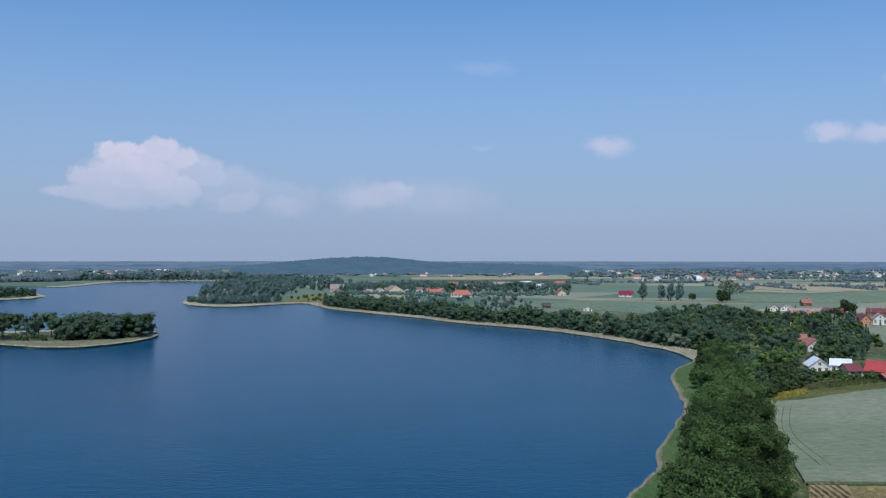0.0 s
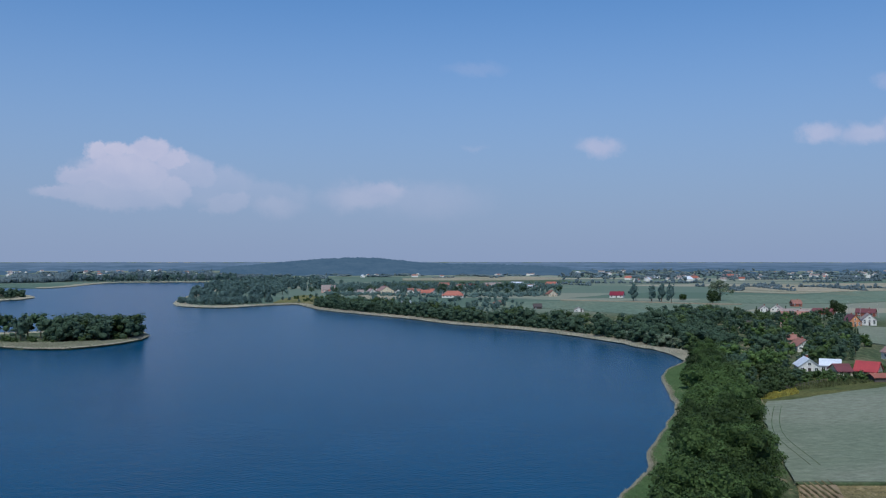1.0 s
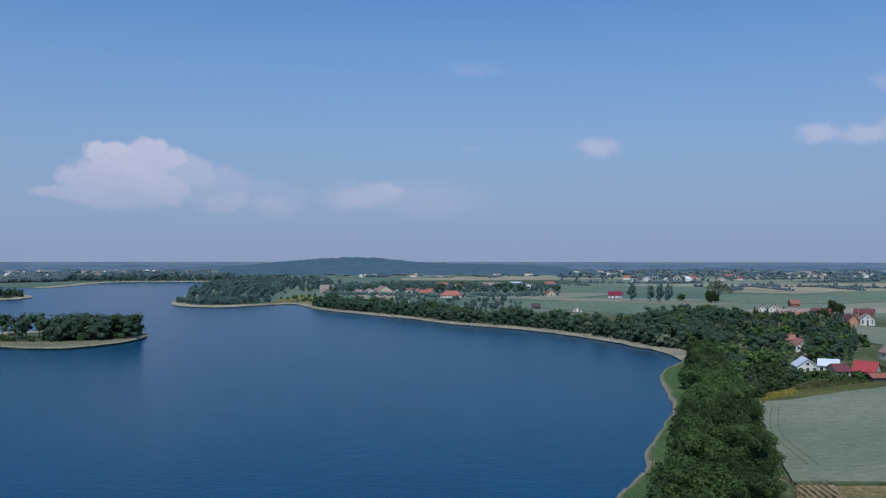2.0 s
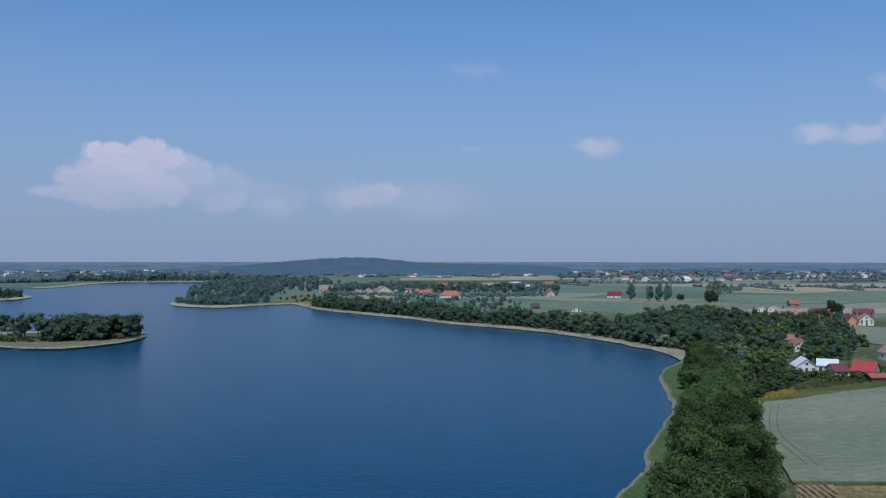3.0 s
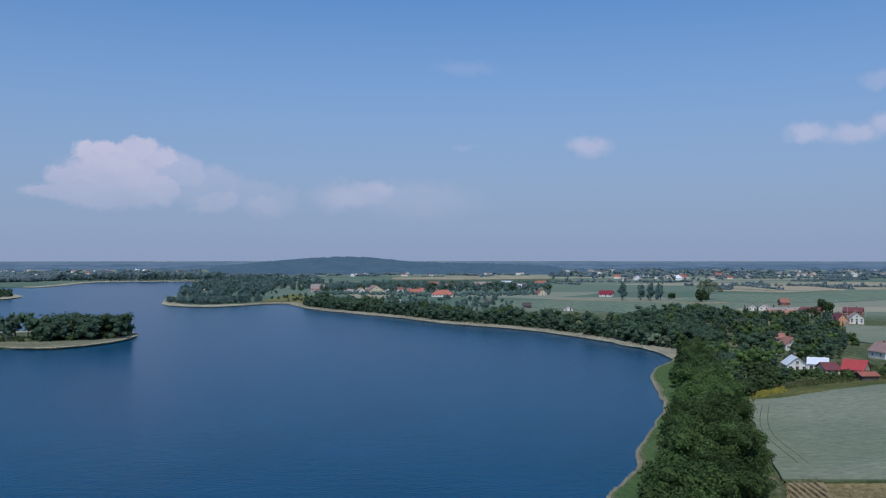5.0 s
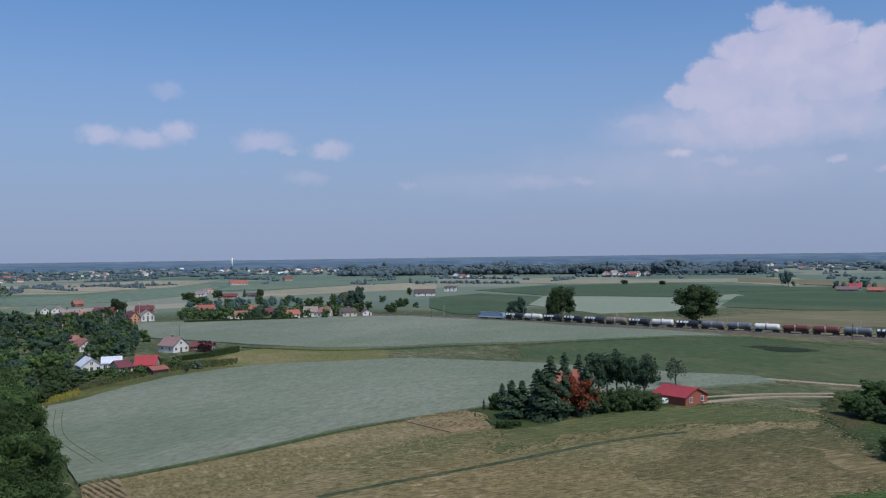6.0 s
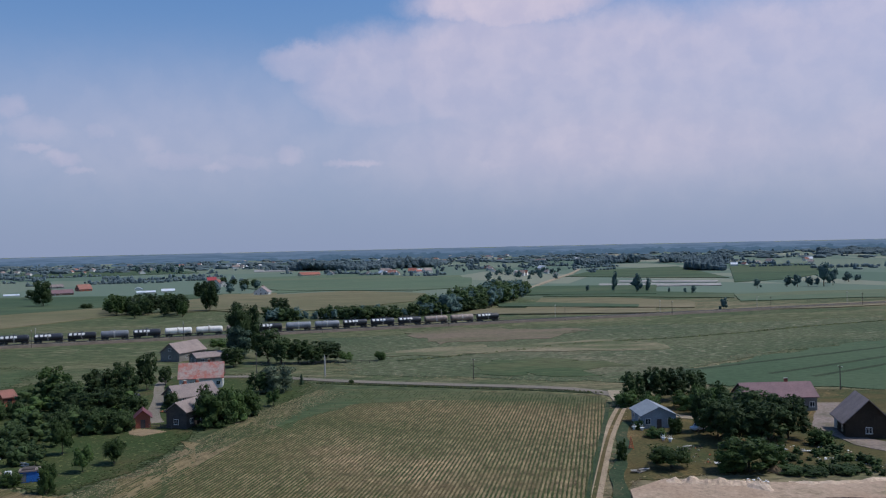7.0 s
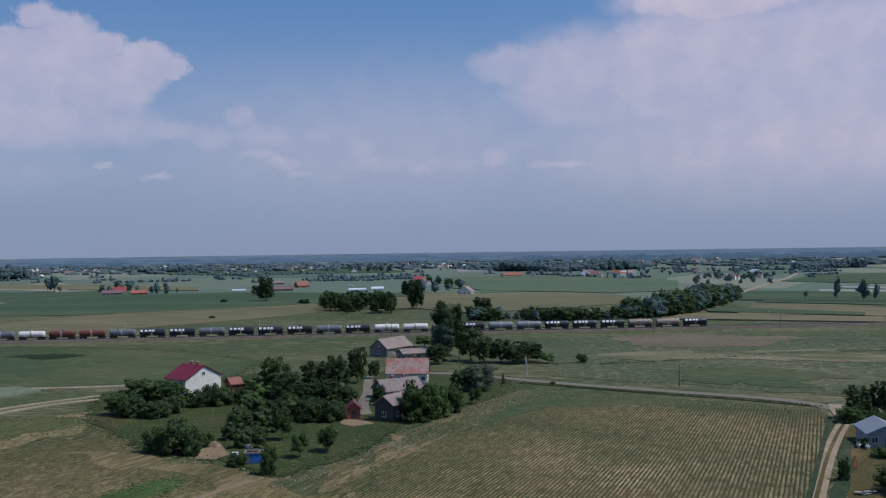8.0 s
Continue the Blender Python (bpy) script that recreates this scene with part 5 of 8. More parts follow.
patch("bleached_patch", [(329, -49), (331, -90), (332, -143), (322, -163), (297, -151), (309, -103), (307, -63)], 0.215, "pale_grass", "bleached grass patch in a dry meadow", "field", wobble=6.0)

# ---- roads, tracks and the railway ----
ribbon("lane", [(285, 4), (285, -4), (271, -19), (258, -36), (247, -54), (235, -74), (227, -88), (221, -98), (210, -96)], 4.2, 0.2, "asphalt", "narrow grey lane beside a row crop field", "road")
VERGE = [(261, -23), (253, -35), (242, -53), (230, -72), (222, -86), (215, -94)]
ribbon("lane_verge", VERGE, 0.9, 0.18, "dark_weed", "dark weedy verge below a lane", "verge")
ribbon("lane_bend", [(218, -98), (203, -92), (190, -90), (179, -96), (176, -102)], 3.4, 0.22, "gravel", "gravel drive turning in to a cottage", "road")
TRACK = [(206, -97), (202, -93.2), (194, -88.4), (184, -83), (167, -73.4), (148, -63.8), (133, -56.2), (122, -50.8), (108, -44)]
ribbon("track_bed", TRACK, 2.4, 0.165, "yard_dry", "worn brown earth of a field track", "track")
for side in (-0.85, 0.85):
    ribbon("dirt_track", [(x + side * 0.46, y + side * 0.89) for x, y in TRACK], 0.95, 0.19, "rut", "pale wheel rut of a dirt track", "track")
ribbon("track_verge", [(203, -89.6), (188, -82.5), (160, -68.6), (144, -60.6), (130, -53.6), (118, -48)], 0.9, 0.2, "dark_weed", "dark weeds between crop rows and a track", "verge")
patch("weedy_verge", [(180, -82), (166.5, -75), (150, -67), (127, -56.2), (120, -53), (122, -57), (127, -59), (146, -68), (166, -77.5), (178, -84)], 0.2, "dark_weed", "dark green weeds beside a dirt track", "verge", wobble=0.6)
ribbon("field_road", [(232, 190), (253, 165), (262, 145), (266, 101), (268, 90), (270, 80)], 3.4, 0.17, "gravel", "pale unpaved road across meadows", "road")
ribbon("farm_track", [(211, 116), (223, 112), (234, 106), (242, 94)], 2.2, 0.34, "gravel", "worn earth track through grass", "track")
ribbon("farm_track", [(219, 120), (231, 114), (241, 105), (248, 96)], 1.6, 0.34, "gravel", "worn earth track through grass", "track")
ribbon("farm_yard", [(290, 21), (275, 23), (247, 20), (227, 21), (214, 18)], 3.0, 0.2, "asphalt", "grey concrete farmyard drive", "yard")
ribbon("field_path", [(136, 43), (144, 40), (150, 38), (154, 33)], 1.8, 0.18, "soil", "trodden bare path in a dry field", "track")
ribbon("field_margin", [(64, 155), (69, 155), (81, 155), (93, 155), (106, 156), (120, 158), (130, 159), (160, 154)], 1.2, 0.5, "meadow_green", "uncut grass margin between two fields", "field margin")
ribbon("field_margin", [(88, 118), (103, 116), (123, 112), (142, 109), (160, 107), (175, 100)], 1.5, 0.165, "dark_weed", "dark green weedy furrow across a dry field", "field margin")
ribbon("field_margin", [(212, 337), (224, 300), (236, 285), (269, 271), (304, 246), (364, 214)], 3.0, 0.5, "meadow_green", "grassy margin along a barley field", "field margin")
ribbon("far_road", [(123, 851), (162, 829), (200, 808), (237, 778), (269, 768)], 5.0, 0.75, "gravel", "pale road crossing a green field", "road")
ribbon("far_road", [(657, -208), (727, -248), (898, -336), (1042, -413), (1205, -491)], 5.0, 0.75, "gravel", "pale road running towards a wood", "road")


def mound(name, line, width, height, material, label, category):
    """A long uneven heap of tipped earth along a line."""
    pts = [Vector(p) for p in line]
    v, f, n, m = [], [], 90, 12
    for i in range(n + 1):
        s = i / n * (len(pts) - 1)
        k = min(int(s), len(pts) - 2)
        p = pts[k].lerp(pts[k + 1], s - k)
        d = (pts[k + 1] - pts[k]).normalized()
        ends = min(1.0, i / n * 8, (1 - i / n) * 8)
        for j in range(m + 1):
            w = 2 * j / m - 1
            q = p + Vector((-d.y, d.x)) * w * width / 2 * (0.8 + 0.4 * noise.noise(Vector((s * 3, w, 1))))
            lump = 0.6 + 0.7 * noise.noise(Vector((q.x * 0.5, q.y * 0.5, 3))) + 0.25 * noise.noise(Vector((q.x * 1.7, q.y * 1.7, 3)))
            v.append((q.x, q.y, 0.1 + max(0.0, (1 - w * w) * height * lump * ends)))
    for i in range(n):
        f += [(i * (m + 1) + j, (i + 1) * (m + 1) + j, (i + 1) * (m + 1) + j + 1, i * (m + 1) + j + 1) for j in range(m)]
    return tagged(new(name, mesh_of(name, v, f, material)), label, category, "", "structure")


mound("sand_bank", [(133, -68), (132, -71), (130, -74), (128, -78), (127, -80), (124, -83)], 4.2, 1.0, "sand", "long low bank of pale tipped sand", "sand bank")
mound("sand_bank", [(126, -87), (124, -91), (123, -96), (123, -103), (122, -108)], 3.0, 0.6, "sand", "low uneven ridge of pale sand", "sand bank")
patch("sand_lot", [(130, -61), (134, -69), (128, -82), (125, -90), (121, -109), (112, -101), (116, -90), (118, -80), (116, -74), (122, -58)], 0.25, "sand_lot", "bare pale sandy lot", "yard")
patch("drive_yard", [(185, -135), (183, -141), (174, -135), (167, -126), (151, -120), (138, -124), (132, -119), (145, -115), (160, -116), (173, -126)], 0.22, "yard_gravel", "brownish gravel drive beside houses", "yard")
patch("bare_earth", [(178, 49), (184, 46), (174, 42), (169, 44), (170, 48)], 0.2, "soil", "trodden bare earth under garden trees", "yard")
rubble_spot = [(156, -83), (152, -89), (142, -87), (140, -81), (147, -77)]
patch("bare_earth", [(209, 24), (208, 21), (203, 16), (200, 20), (203, 23)], 0.21, "soil", "bare yellowish earth beside a shed", "yard")
HOLLOW = [(347, 170), (354, 168), (357, 159), (354, 148), (347, 143), (340, 146), (337, 152), (341, 158)]
patch("pond_hollow", HOLLOW, 0.22, "marsh", "dark marshy hollow in a meadow", "field", wobble=3.5)

patch("potato_plot", [(142, 155), (152, 158), (161, 156), (156, 144), (149, 134), (140, 138)], 0.38, "soil", "small bare plot with ridged rows", "field")
patch("corner_plot", [(65, 157), (71, 157), (65, 136), (63, 130), (56, 132)], 0.37, "soil", "small bare plot with ridged rows beside trees", "field")


def rows_of(name, poly, angle, step, high, z, material, label, wide=0.5, gap=0.0):
    """Planted rows as uneven ridges over a plot, running at a compass angle."""
    u = Vector((math.sin(radians(angle)), math.cos(radians(angle))))
    n = Vector((u.y, -u.x))
    ps = [Vector(p) for p in poly]
    v, f = [], []
    s = min(p.dot(n) for p in ps) + step
    while s < max(p.dot(n) for p in ps):
        r, last = min(p.dot(u) for p in ps), None
        while r < max(p.dot(u) for p in ps):
            p = u * r + n * (s + random.uniform(-0.05, 0.05))
            if inside((p.x, p.y), poly) and random.random() > gap * (0.4 + noise.noise(Vector((p.x * 0.03, p.y * 0.03, 3)))):
                h, w = high * random.uniform(0.5, 1.2), wide * random.uniform(0.6, 1.15)
                i = len(v)
                v += [(*(p - n * w / 2), z), (*(p - n * w * 0.2), z + h), (*(p + n * w * 0.25), z + h * 0.9), (*(p + n * w / 2), z)]
                if last is not None:
                    f += [(last + q, last + q + 1, i + q + 1, i + q) for q in range(3)]
                last = i
            else:
                last = None
            r += 1.3
        s += step
    return tagged(new(name, mesh_of(name, v, f, material)), label, "crop", "", "stuff")


patch("weedy_margin", [(154, 28), (170, 17), (190, 9), (223, -7), (260, -24), (243, -31), (223, -19), (195, -5), (173, 6), (150, 16), (146, 21)], 0.155, "dry_margin", "dry weedy margin round a row crop field", "field margin", wobble=3.0)
patch("headland", [(249, -24), (236, -51), (226, -71), (212, -93), (202, -88), (214, -67), (221, -48), (224, -31), (210, -18), (197, -10), (204, -8), (228, -17)], 0.16, "meadow_green", "green weedy headland beside the lane", "field margin", wobble=2.0)
ROWS = [(224, -31), (221, -48), (216, -67), (212, -91), (202, -88.5), (160, -68.5), (128, -53.5), (110, -45), (131, 8), (150, 18), (169, 8), (191, -2), (210, -16)]
rows_of("crop_rows", ROWS, 113.8, 0.74, 0.14, 0.125, "row_leaf", "long straight rows of low green crop", 0.42, 0.0)
MARGIN_ROWS = [(224, -31), (221, -48), (214, -67), (206, -86), (211, -89), (226, -70), (236, -50), (246, -30), (222, -11), (196, 3), (172, 14), (152, 25), (138, 16), (131, 8), (150, 18), (169, 8), (191, -2), (210, -16)]
rows_of("crop_rows", MARGIN_ROWS, 113.8, 0.9, 0.11, 0.155, "row_leaf", "thin patchy rows of crop among weeds", 0.4, 0.7)
rows_of("earth_ridges", [(142, 155), (152, 158), (161, 156), (156, 144), (149, 134), (140, 138)], 78, 1.2, 0.3, 0.35, "row_soil", "bare earth ridges in a small plot", 0.6)
rows_of("earth_ridges", [(65, 157), (71, 157), (65, 136), (63, 130), (56, 132)], 5, 1.2, 0.3, 0.34, "row_soil", "bare earth ridges in a small plot", 0.6)

RAIL_A, RAIL_B = Vector((417 - 0.068 * 590, 590)), Vector((417 + 0.068 * 1500, -1500))
rail_u = (RAIL_A - RAIL_B).normalized()
rail_n = Vector((-rail_u.y, rail_u.x))


def rail_at(y, off=0.0):
    return Vector((417 - 0.068 * y, y)) + rail_n * off


def railway():
    track = thing("railway_track", pose(0, 0, 0), "single railway track on a gravel embankment", "railway", "", "structure")
    v, f = [], []
    n = 60
    for i in range(n + 1):
        p = RAIL_A.lerp(RAIL_B, i / n)
        for w, z in ((-4.2, -0.1), (-2.0, 1.0), (2.0, 1.0), (4.2, -0.1)):
            q = p + rail_n * w
            v.append((q.x, q.y, z))
    for i in range(n):
        f += [(4 * i + k, 4 * i + k + 1, 4 * i + k + 5, 4 * i + k + 4) for k in range(3)]
    part("embankment", mesh_of("embankment", v, f, "ballast"), track, "brown gravel embankment")
    for s in (-0.75, 0.75):
        v = []
        for p in (RAIL_A, RAIL_B):
            for w, z in ((-0.04, 1.1), (-0.04, 1.27), (0.04, 1.27), (0.04, 1.1)):
                q = p + rail_n * (s + w)
                v.append((q.x, q.y, z))
        part("rail", mesh_of("rail", v, [(0, 1, 5, 4), (1, 2, 6, 5), (2, 3, 7, 6)], "steel"), track, "steel rail")
    v, f = [], []
    y = -420.0
    while y < 420:
        p = rail_at(y)
        k = len(v)
        for a, b in ((-1.3, -0.13), (1.3, -0.13), (1.3, 0.13), (-1.3, 0.13)):
            q = p + rail_n * a + rail_u * b
            v += [(q.x, q.y, 0.95), (q.x, q.y, 1.1)]
        f += [(k + 1, k + 3, k + 5, k + 7), (k, k + 2, k + 3, k + 1), (k + 2, k + 4, k + 5, k + 3), (k + 4, k + 6, k + 7, k + 5), (k + 6, k, k + 1, k + 7)]
        y += 0.65
    tagged(part("sleepers", mesh_of("sleepers", v, f, "concrete"), track), "concrete sleepers", "", "", "stuff")


railway()

# ---- reeds and shore grass ----


def shore_spots(line, density, out, back, height, z0, high_to=None):
    spots = []
    for a, b in zip(line, line[1:]):
        a, b = Vector(a), Vector(b)
        d = (b - a).length
        n = Vector(((b - a).y, -(b - a).x)) / max(d, 0.01)
        for _ in range(int(d * density)):
            t = random.random()
            wob = 1.0 + 0.8 * noise.noise(Vector((a.x + t * d, a.y, 0)) * 0.05)
            p = a.lerp(b, t) + n * random.uniform(-out * wob, back * wob)
            spots.append((p.x, p.y, z0, random.uniform(*height)))
    return spots


def strewn(poly, n, z, high, fit=0.0):
    """Spots over a plot, in drifts."""
    xs, ys, spots = [p[0] for p in poly], [p[1] for p in poly], []
    while len(spots) < n:
        p = (random.uniform(min(xs), max(xs)), random.uniform(min(ys), max(ys)))
        if inside(p, poly) and random.random() > fit * (0.5 + noise.noise(Vector((p[0] * 0.05, p[1] * 0.02, 5)))):
            spots.append((*p, z, random.uniform(*high)))
    return spots


tufts("reed_bed", shore_spots(NEAR_SHORE, 30, 0.5, 0.45, (0.9, 1.3), WATER, None), "reed", "pale dry reeds along the lake's edge", "reeds", 0.4)
tufts("reed_bed", shore_spots(BAY_SHORE, 28, 1.6, 5.5, (0.8, 1.5), -0.55, None), "reed", "belt of pale dry reeds along the lake's edge", "reeds", 1.3)
tufts("reed_bed", shore_spots(FAR_SHORE[:60], 5, 2, 9, (0.8, 1.5), -0.4, None), "reed", "far belt of pale reeds along the lake's edge", "reeds", 3.5)
tufts("reed_bed", shore_spots(SPIT + SPIT[:1], 40, 7, 0.8, (0.35, 0.6), -0.15, None), "reed", "pale reeds fringing the wooded spit", "reeds", 1.2)
tufts("reed_bed", strewn([(-249, 420), (-202, 407), (-182, 397), (-166, 397), (-156, 409), (-150, 426), (-148, 440), (-160, 430), (-183, 419), (-210, 421), (-246, 428)], 5200, -0.1, (0.5, 0.9)), "reed_old", "broad apron of greyish reeds before the wooded spit", "reeds", 1.5)
tufts("reed_bed", shore_spots(FAR_SPIT, 8, 8, 1, (0.6, 1.2), -0.3, None), "reed", "pale reeds fringing a far spit", "reeds", 3.0)
tufts("shore_grass", shore_spots(NEAR_SHORE, 70, -0.5, 15, (0.1, 0.32), -0.02, None), "grass_tall", "tall fresh grass between the reeds and the tree row", "grass", 1.1)


tufts("dry_stalks", strewn(STUBBLE, 15000, 0.12, (0.05, 0.11), 0.9), "dry_stalk", "sparse dry stalks over the brown field", "crop", 0.45)
tufts("margin_grass", strewn([(154, 28), (170, 17), (190, 9), (223, -7), (249, -23), (240, -30), (223, -19), (195, -5), (173, 6), (150, 16)], 5000, 0.14, (0.05, 0.1), 0.9), "dry_stalk", "dry grass along the margin of a row crop", "grass", 0.4)
tufts("garden_weeds", strewn(LAWN, 5000, 0.13, (0.04, 0.12), 0.6), "weed", "uncut weeds round the farmstead", "weeds", 0.8)


def fringe(poly, n, reach):
    """Spots scattered to both sides of a plot's outline."""
    ps, spots = [Vector(p) for p in poly], []
    lens = [(ps[(i + 1) % len(ps)] - p).length for i, p in enumerate(ps)]
    for _ in range(n):
        i = random.choices(range(len(ps)), lens)[0]
        p = ps[i].lerp(ps[(i + 1) % len(ps)], random.random())
        p += Vector((random.gauss(0, reach), random.gauss(0, reach)))
        spots.append((p.x, p.y, 0.13, random.uniform(0.05, 0.16)))
    return spots


for plot, n, reach in ((LAWN, 3600, 1.6), (GREEN_STRIP, 260, 0.8), (EAST_GREEN, 2000, 2.5), (CONIFER_PLOT, 700, 1.3), (GREEN_RIGHT, 1300, 2.0), (HOLLOW, 420, 1.6), (WEED_BAND, 900, 2.0)):
    tufts("edge_weeds", fringe(plot, n, reach), "edge_weed", "ragged dark weeds along a field's edge", "weeds", 0.65)
for plot, n, reach in ((WEST_DRY, 900, 2.0), (EAST_WEEDS, 900, 2.0), (EAST_DRY, 1800, 3.0), (YARD_GRASS, 900, 1.3)):
    tufts("edge_grass", fringe(plot, n, reach), "dry_stalk", "ragged dry grass along a field's edge", "grass", 0.5)
blades("yellow_weeds", strewn([(93, 250), (99, 259), (111, 269), (108, 260), (96, 250)], 1500, 0.1, (0.4, 0.9)), "flower", "yellow flowering weeds beside a barley field", "weeds", 0.35)
blades("yellow_weeds", strewn([(107, 264), (148, 287), (176, 285), (186, 300), (159, 307), (120, 280)], 2600, 0.1, (0.4, 1.0), 0.8), "weed", "tall weeds in the garden strip", "weeds", 0.5)
for shift in (0, 1.9):
    ribbon("wheel_mark", [(x + shift, y) for x, y in [(91, 235), (82, 214), (75, 194), (74, 181), (72, 168)]], 0.17, 0.63, "meadow_green", "dark wheel mark in the barley", "track")
for line in ([(243, -131), (249, -153), (257, -183), (269, -226), (280, -268)], [(229, -152), (237, -177), (248, -208), (261, -250)], [(220, -160), (225, -175), (233, -195), (246, -235)]):
    ribbon("tramline", line, 1.9, 0.23, "edge_soil", "dark tramline in the green crop", "track")
DITCH = [(301, -54), (305, -73), (320, -120), (327, -144), (326, -171), (332, -202), (347, -257), (353, -297), (357, -342)]
tufts("ditch_weeds", shore_spots(DITCH, 1.3, 1.6, 1.6, (0.1, 0.45), 0.15), "weed", "dark rank weeds along a meadow ditch", "weeds", 1.3)
ribbon("meadow_ditch", DITCH, 0.9, 0.2, "dark_weed", "dark weedy ditch across a dry meadow", "ditch")
tufts("verge_weeds", shore_spots(VERGE, 5, 0.7, 0.7, (0.2, 0.6), 0.13), "weed", "rank weeds on the verge of a lane", "weeds", 0.5)

# ---- the village by the lake ----
house((127.6, 307.0), (133.9, 304.3), 9, 3.0, 6.4, "plaster", "roof_silver", False, "house with a pale silvery metal roof among trees")
house((135.5, 308.0), (141.4, 305.4), 9, 3.2, 5.6, "plaster", "roof_silver", True, "low house wing with a pale silvery metal roof", chimney=0)
house((142.2, 297.2), (148.6, 294.1), 8, 2.6, 6.3, "plaster_cream", "roof_red", True, "cream cottage with a bright red metal roof", chimney=0)
house((136.8, 297.6), (141.2, 295.5), 8, 2.4, 5.0, "plaster_cream", "roof_maroon", True, "low cottage with a dull maroon roof", chimney=0, front=2)
house((142.6, 284.2), (148.3, 283.6), 5, 1.9, 3.2, "board_dark", "roof_orange", True, "low open shed with a rust-red roof", "shed", "shed", front=0, chimney=0, door=False, sides=0)
house((181.8, 345.0), (188.7, 341.3), 10, 3.4, 7.6, "plaster", "roof_dusty", False, "white gabled house with a dusty pink roof", sides=2, swing=38)
house((187.6, 340.2), (195.3, 335.8), 7, 2.6, 4.6, "wall_brown", "roof_maroon", True, "low outbuilding with a dark maroon roof", "shed", "shed", front=2, chimney=0)
house((156.9, 379.3), (163.7, 376.4), 9, 3.0, 6.6, "plaster", "roof_clay", False, "white house with a faded red roof")
house((164.6, 408.6), (168.4, 407.0), 8, 3.0, 5.6, "plaster_pink", "roof_clay", True, "small pink house with a clay roof", front=2)
house((175.8, 505.8), (183.5, 503.1), 9, 2.9, 5.2, "plaster", "roof_dark", True, "white bungalow with a dark brown roof", chimney=0)
house((201.4, 510.7), (205.2, 509.2), 8, 4.0, 6.5, "plaster_pink", "roof_clay", False, "narrow pale brick house", front=2)
house((245.2, 518.4), (251.5, 515.4), 12, 3.6, 8.6, "plaster_orange", "roof_maroon", False, "orange plastered house with a maroon roof", floors=2)
house((258.3, 528.8), (265.4, 525.3), 12, 4.2, 8.6, "plaster", "roof_grey", False, "white gabled house with a grey roof beside an orange one", floors=2)
house((295.2, 614.3), (306.3, 608.8), 9, 4, 7.5, "brick", "roof_maroon", True, "brick house with a dark red roof")
house((244.6, 625.9), (264.0, 618.0), 10, 3.6, 6.2, "plaster", "roof_grey", True, "long white building with a pale sheet roof", front=7)
house((234.2, 597.2), (253.4, 589.3), 9, 2.8, 6.2, "brick", "roof_clay", True, "long brick barn with an old clay roof", "barn", "barn", front=4)
house((246.0, 663.9), (252.7, 661.4), 9, 3.6, 7, "plaster", "roof_grey", False, "white gabled house among village trees", front=2)
house((256.6, 669.0), (263.3, 666.4), 9, 3.6, 7, "plaster", "roof_grey", False, "white gabled house with a grey roof", front=2)
house((272.6, 636.0), (285.5, 630.3), 10, 3.2, 6, "brick", "roof_maroon", True, "long brick farm building with maroon roof", "barn", "barn", front=4)
house((302.4, 739.6), (309.3, 736.7), 10, 4, 8, "brick", "roof_clay", True, "brick house with a clay roof", front=2)
# the row along the barley
house((303.3, 556.7), (310.9, 552.5), 8, 3, 5.6, "plaster", "roof_grey", False, "white bungalow behind a hedge")
house((320.2, 571.4), (330.9, 565.3), 11, 3.4, 8.4, "plaster", "roof_orange", True, "large house with a bright orange-red roof")
house((296.6, 519.9), (301.4, 517.1), 7, 2.8, 5.2, "plaster", "roof_dark", False, "white gabled annexe with dark roof", chimney=0, front=2)
house((294.3, 489.3), (298.9, 486.5), 6, 2.2, 4.4, "plaster", "roof_dark", False, "small white garage with an open gable", "garage", "garage", front=1, chimney=0)
house((303.3, 492.0), (309.8, 488.0), 9, 3.2, 6.6, "plaster", "roof_clay", True, "white house with a dull red roof")
house((344.9, 547.4), (351.7, 543.1), 9, 3.2, 7, "plaster", "roof_orange", True, "house with an orange clay roof")
house((337.8, 507.9), (343.8, 503.9), 9, 3, 7, "brick", "roof_maroon", True, "brick house with a maroon roof")
house((331.0, 474.5), (337.9, 469.6), 9, 3, 6.4, "plaster", "roof_orange", True, "white house with an orange-red roof")
house((345.0, 475.5), (352.1, 470.3), 12, 3.6, 8, "plaster", "roof_grey", True, "white house with a pale grey roof")
house((347.9, 464.7), (353.5, 460.4), 12, 3.6, 7.6, "plaster", "roof_clay", True, "white house with a faded red roof", floors=1)
house((362.1, 456.3), (369.8, 450.0), 10, 3.4, 6.6, "plaster_cream", "roof_dark", True, "cream house with a dark brown roof")
house((375.6, 451.7), (380.2, 447.9), 7, 2.8, 5, "plaster", "roof_maroon", False, "small white house with a maroon roof", front=2)
house((364.2, 468.6), (368.3, 465.4), 7, 2.4, 4.6, "board_dark", "roof_dark", False, "dark wooden shed behind houses", "shed", "shed", front=1, chimney=0)
# farms beyond the village
house((459.2, 822.5), (467.8, 817.6), 12, 4, 8, "plaster", "roof_grey", True, "white farmhouse with a grey roof")
house((510.6, 889.9), (519.9, 884.5), 12, 4, 8, "plaster_pink", "roof_grey", False, "pale gabled farmhouse with grey roof")
house((674.2, 1105.6), (695.5, 1092.4), 16, 3.5, 9.5, "plaster", "roof_orange", True, "large hall with a steep orange-red roof", floors=1, front=6)
house((455.6, 765.1), (468.8, 757.1), 10, 3, 6, "brick", "roof_maroon", True, "long brick farm building with maroon roof", "barn", "barn")
house((478.2, 757.7), (491.4, 749.2), 10, 3, 6, "plaster_grey", "roof_dark", True, "grey barn with a dark roof", "barn", "barn")
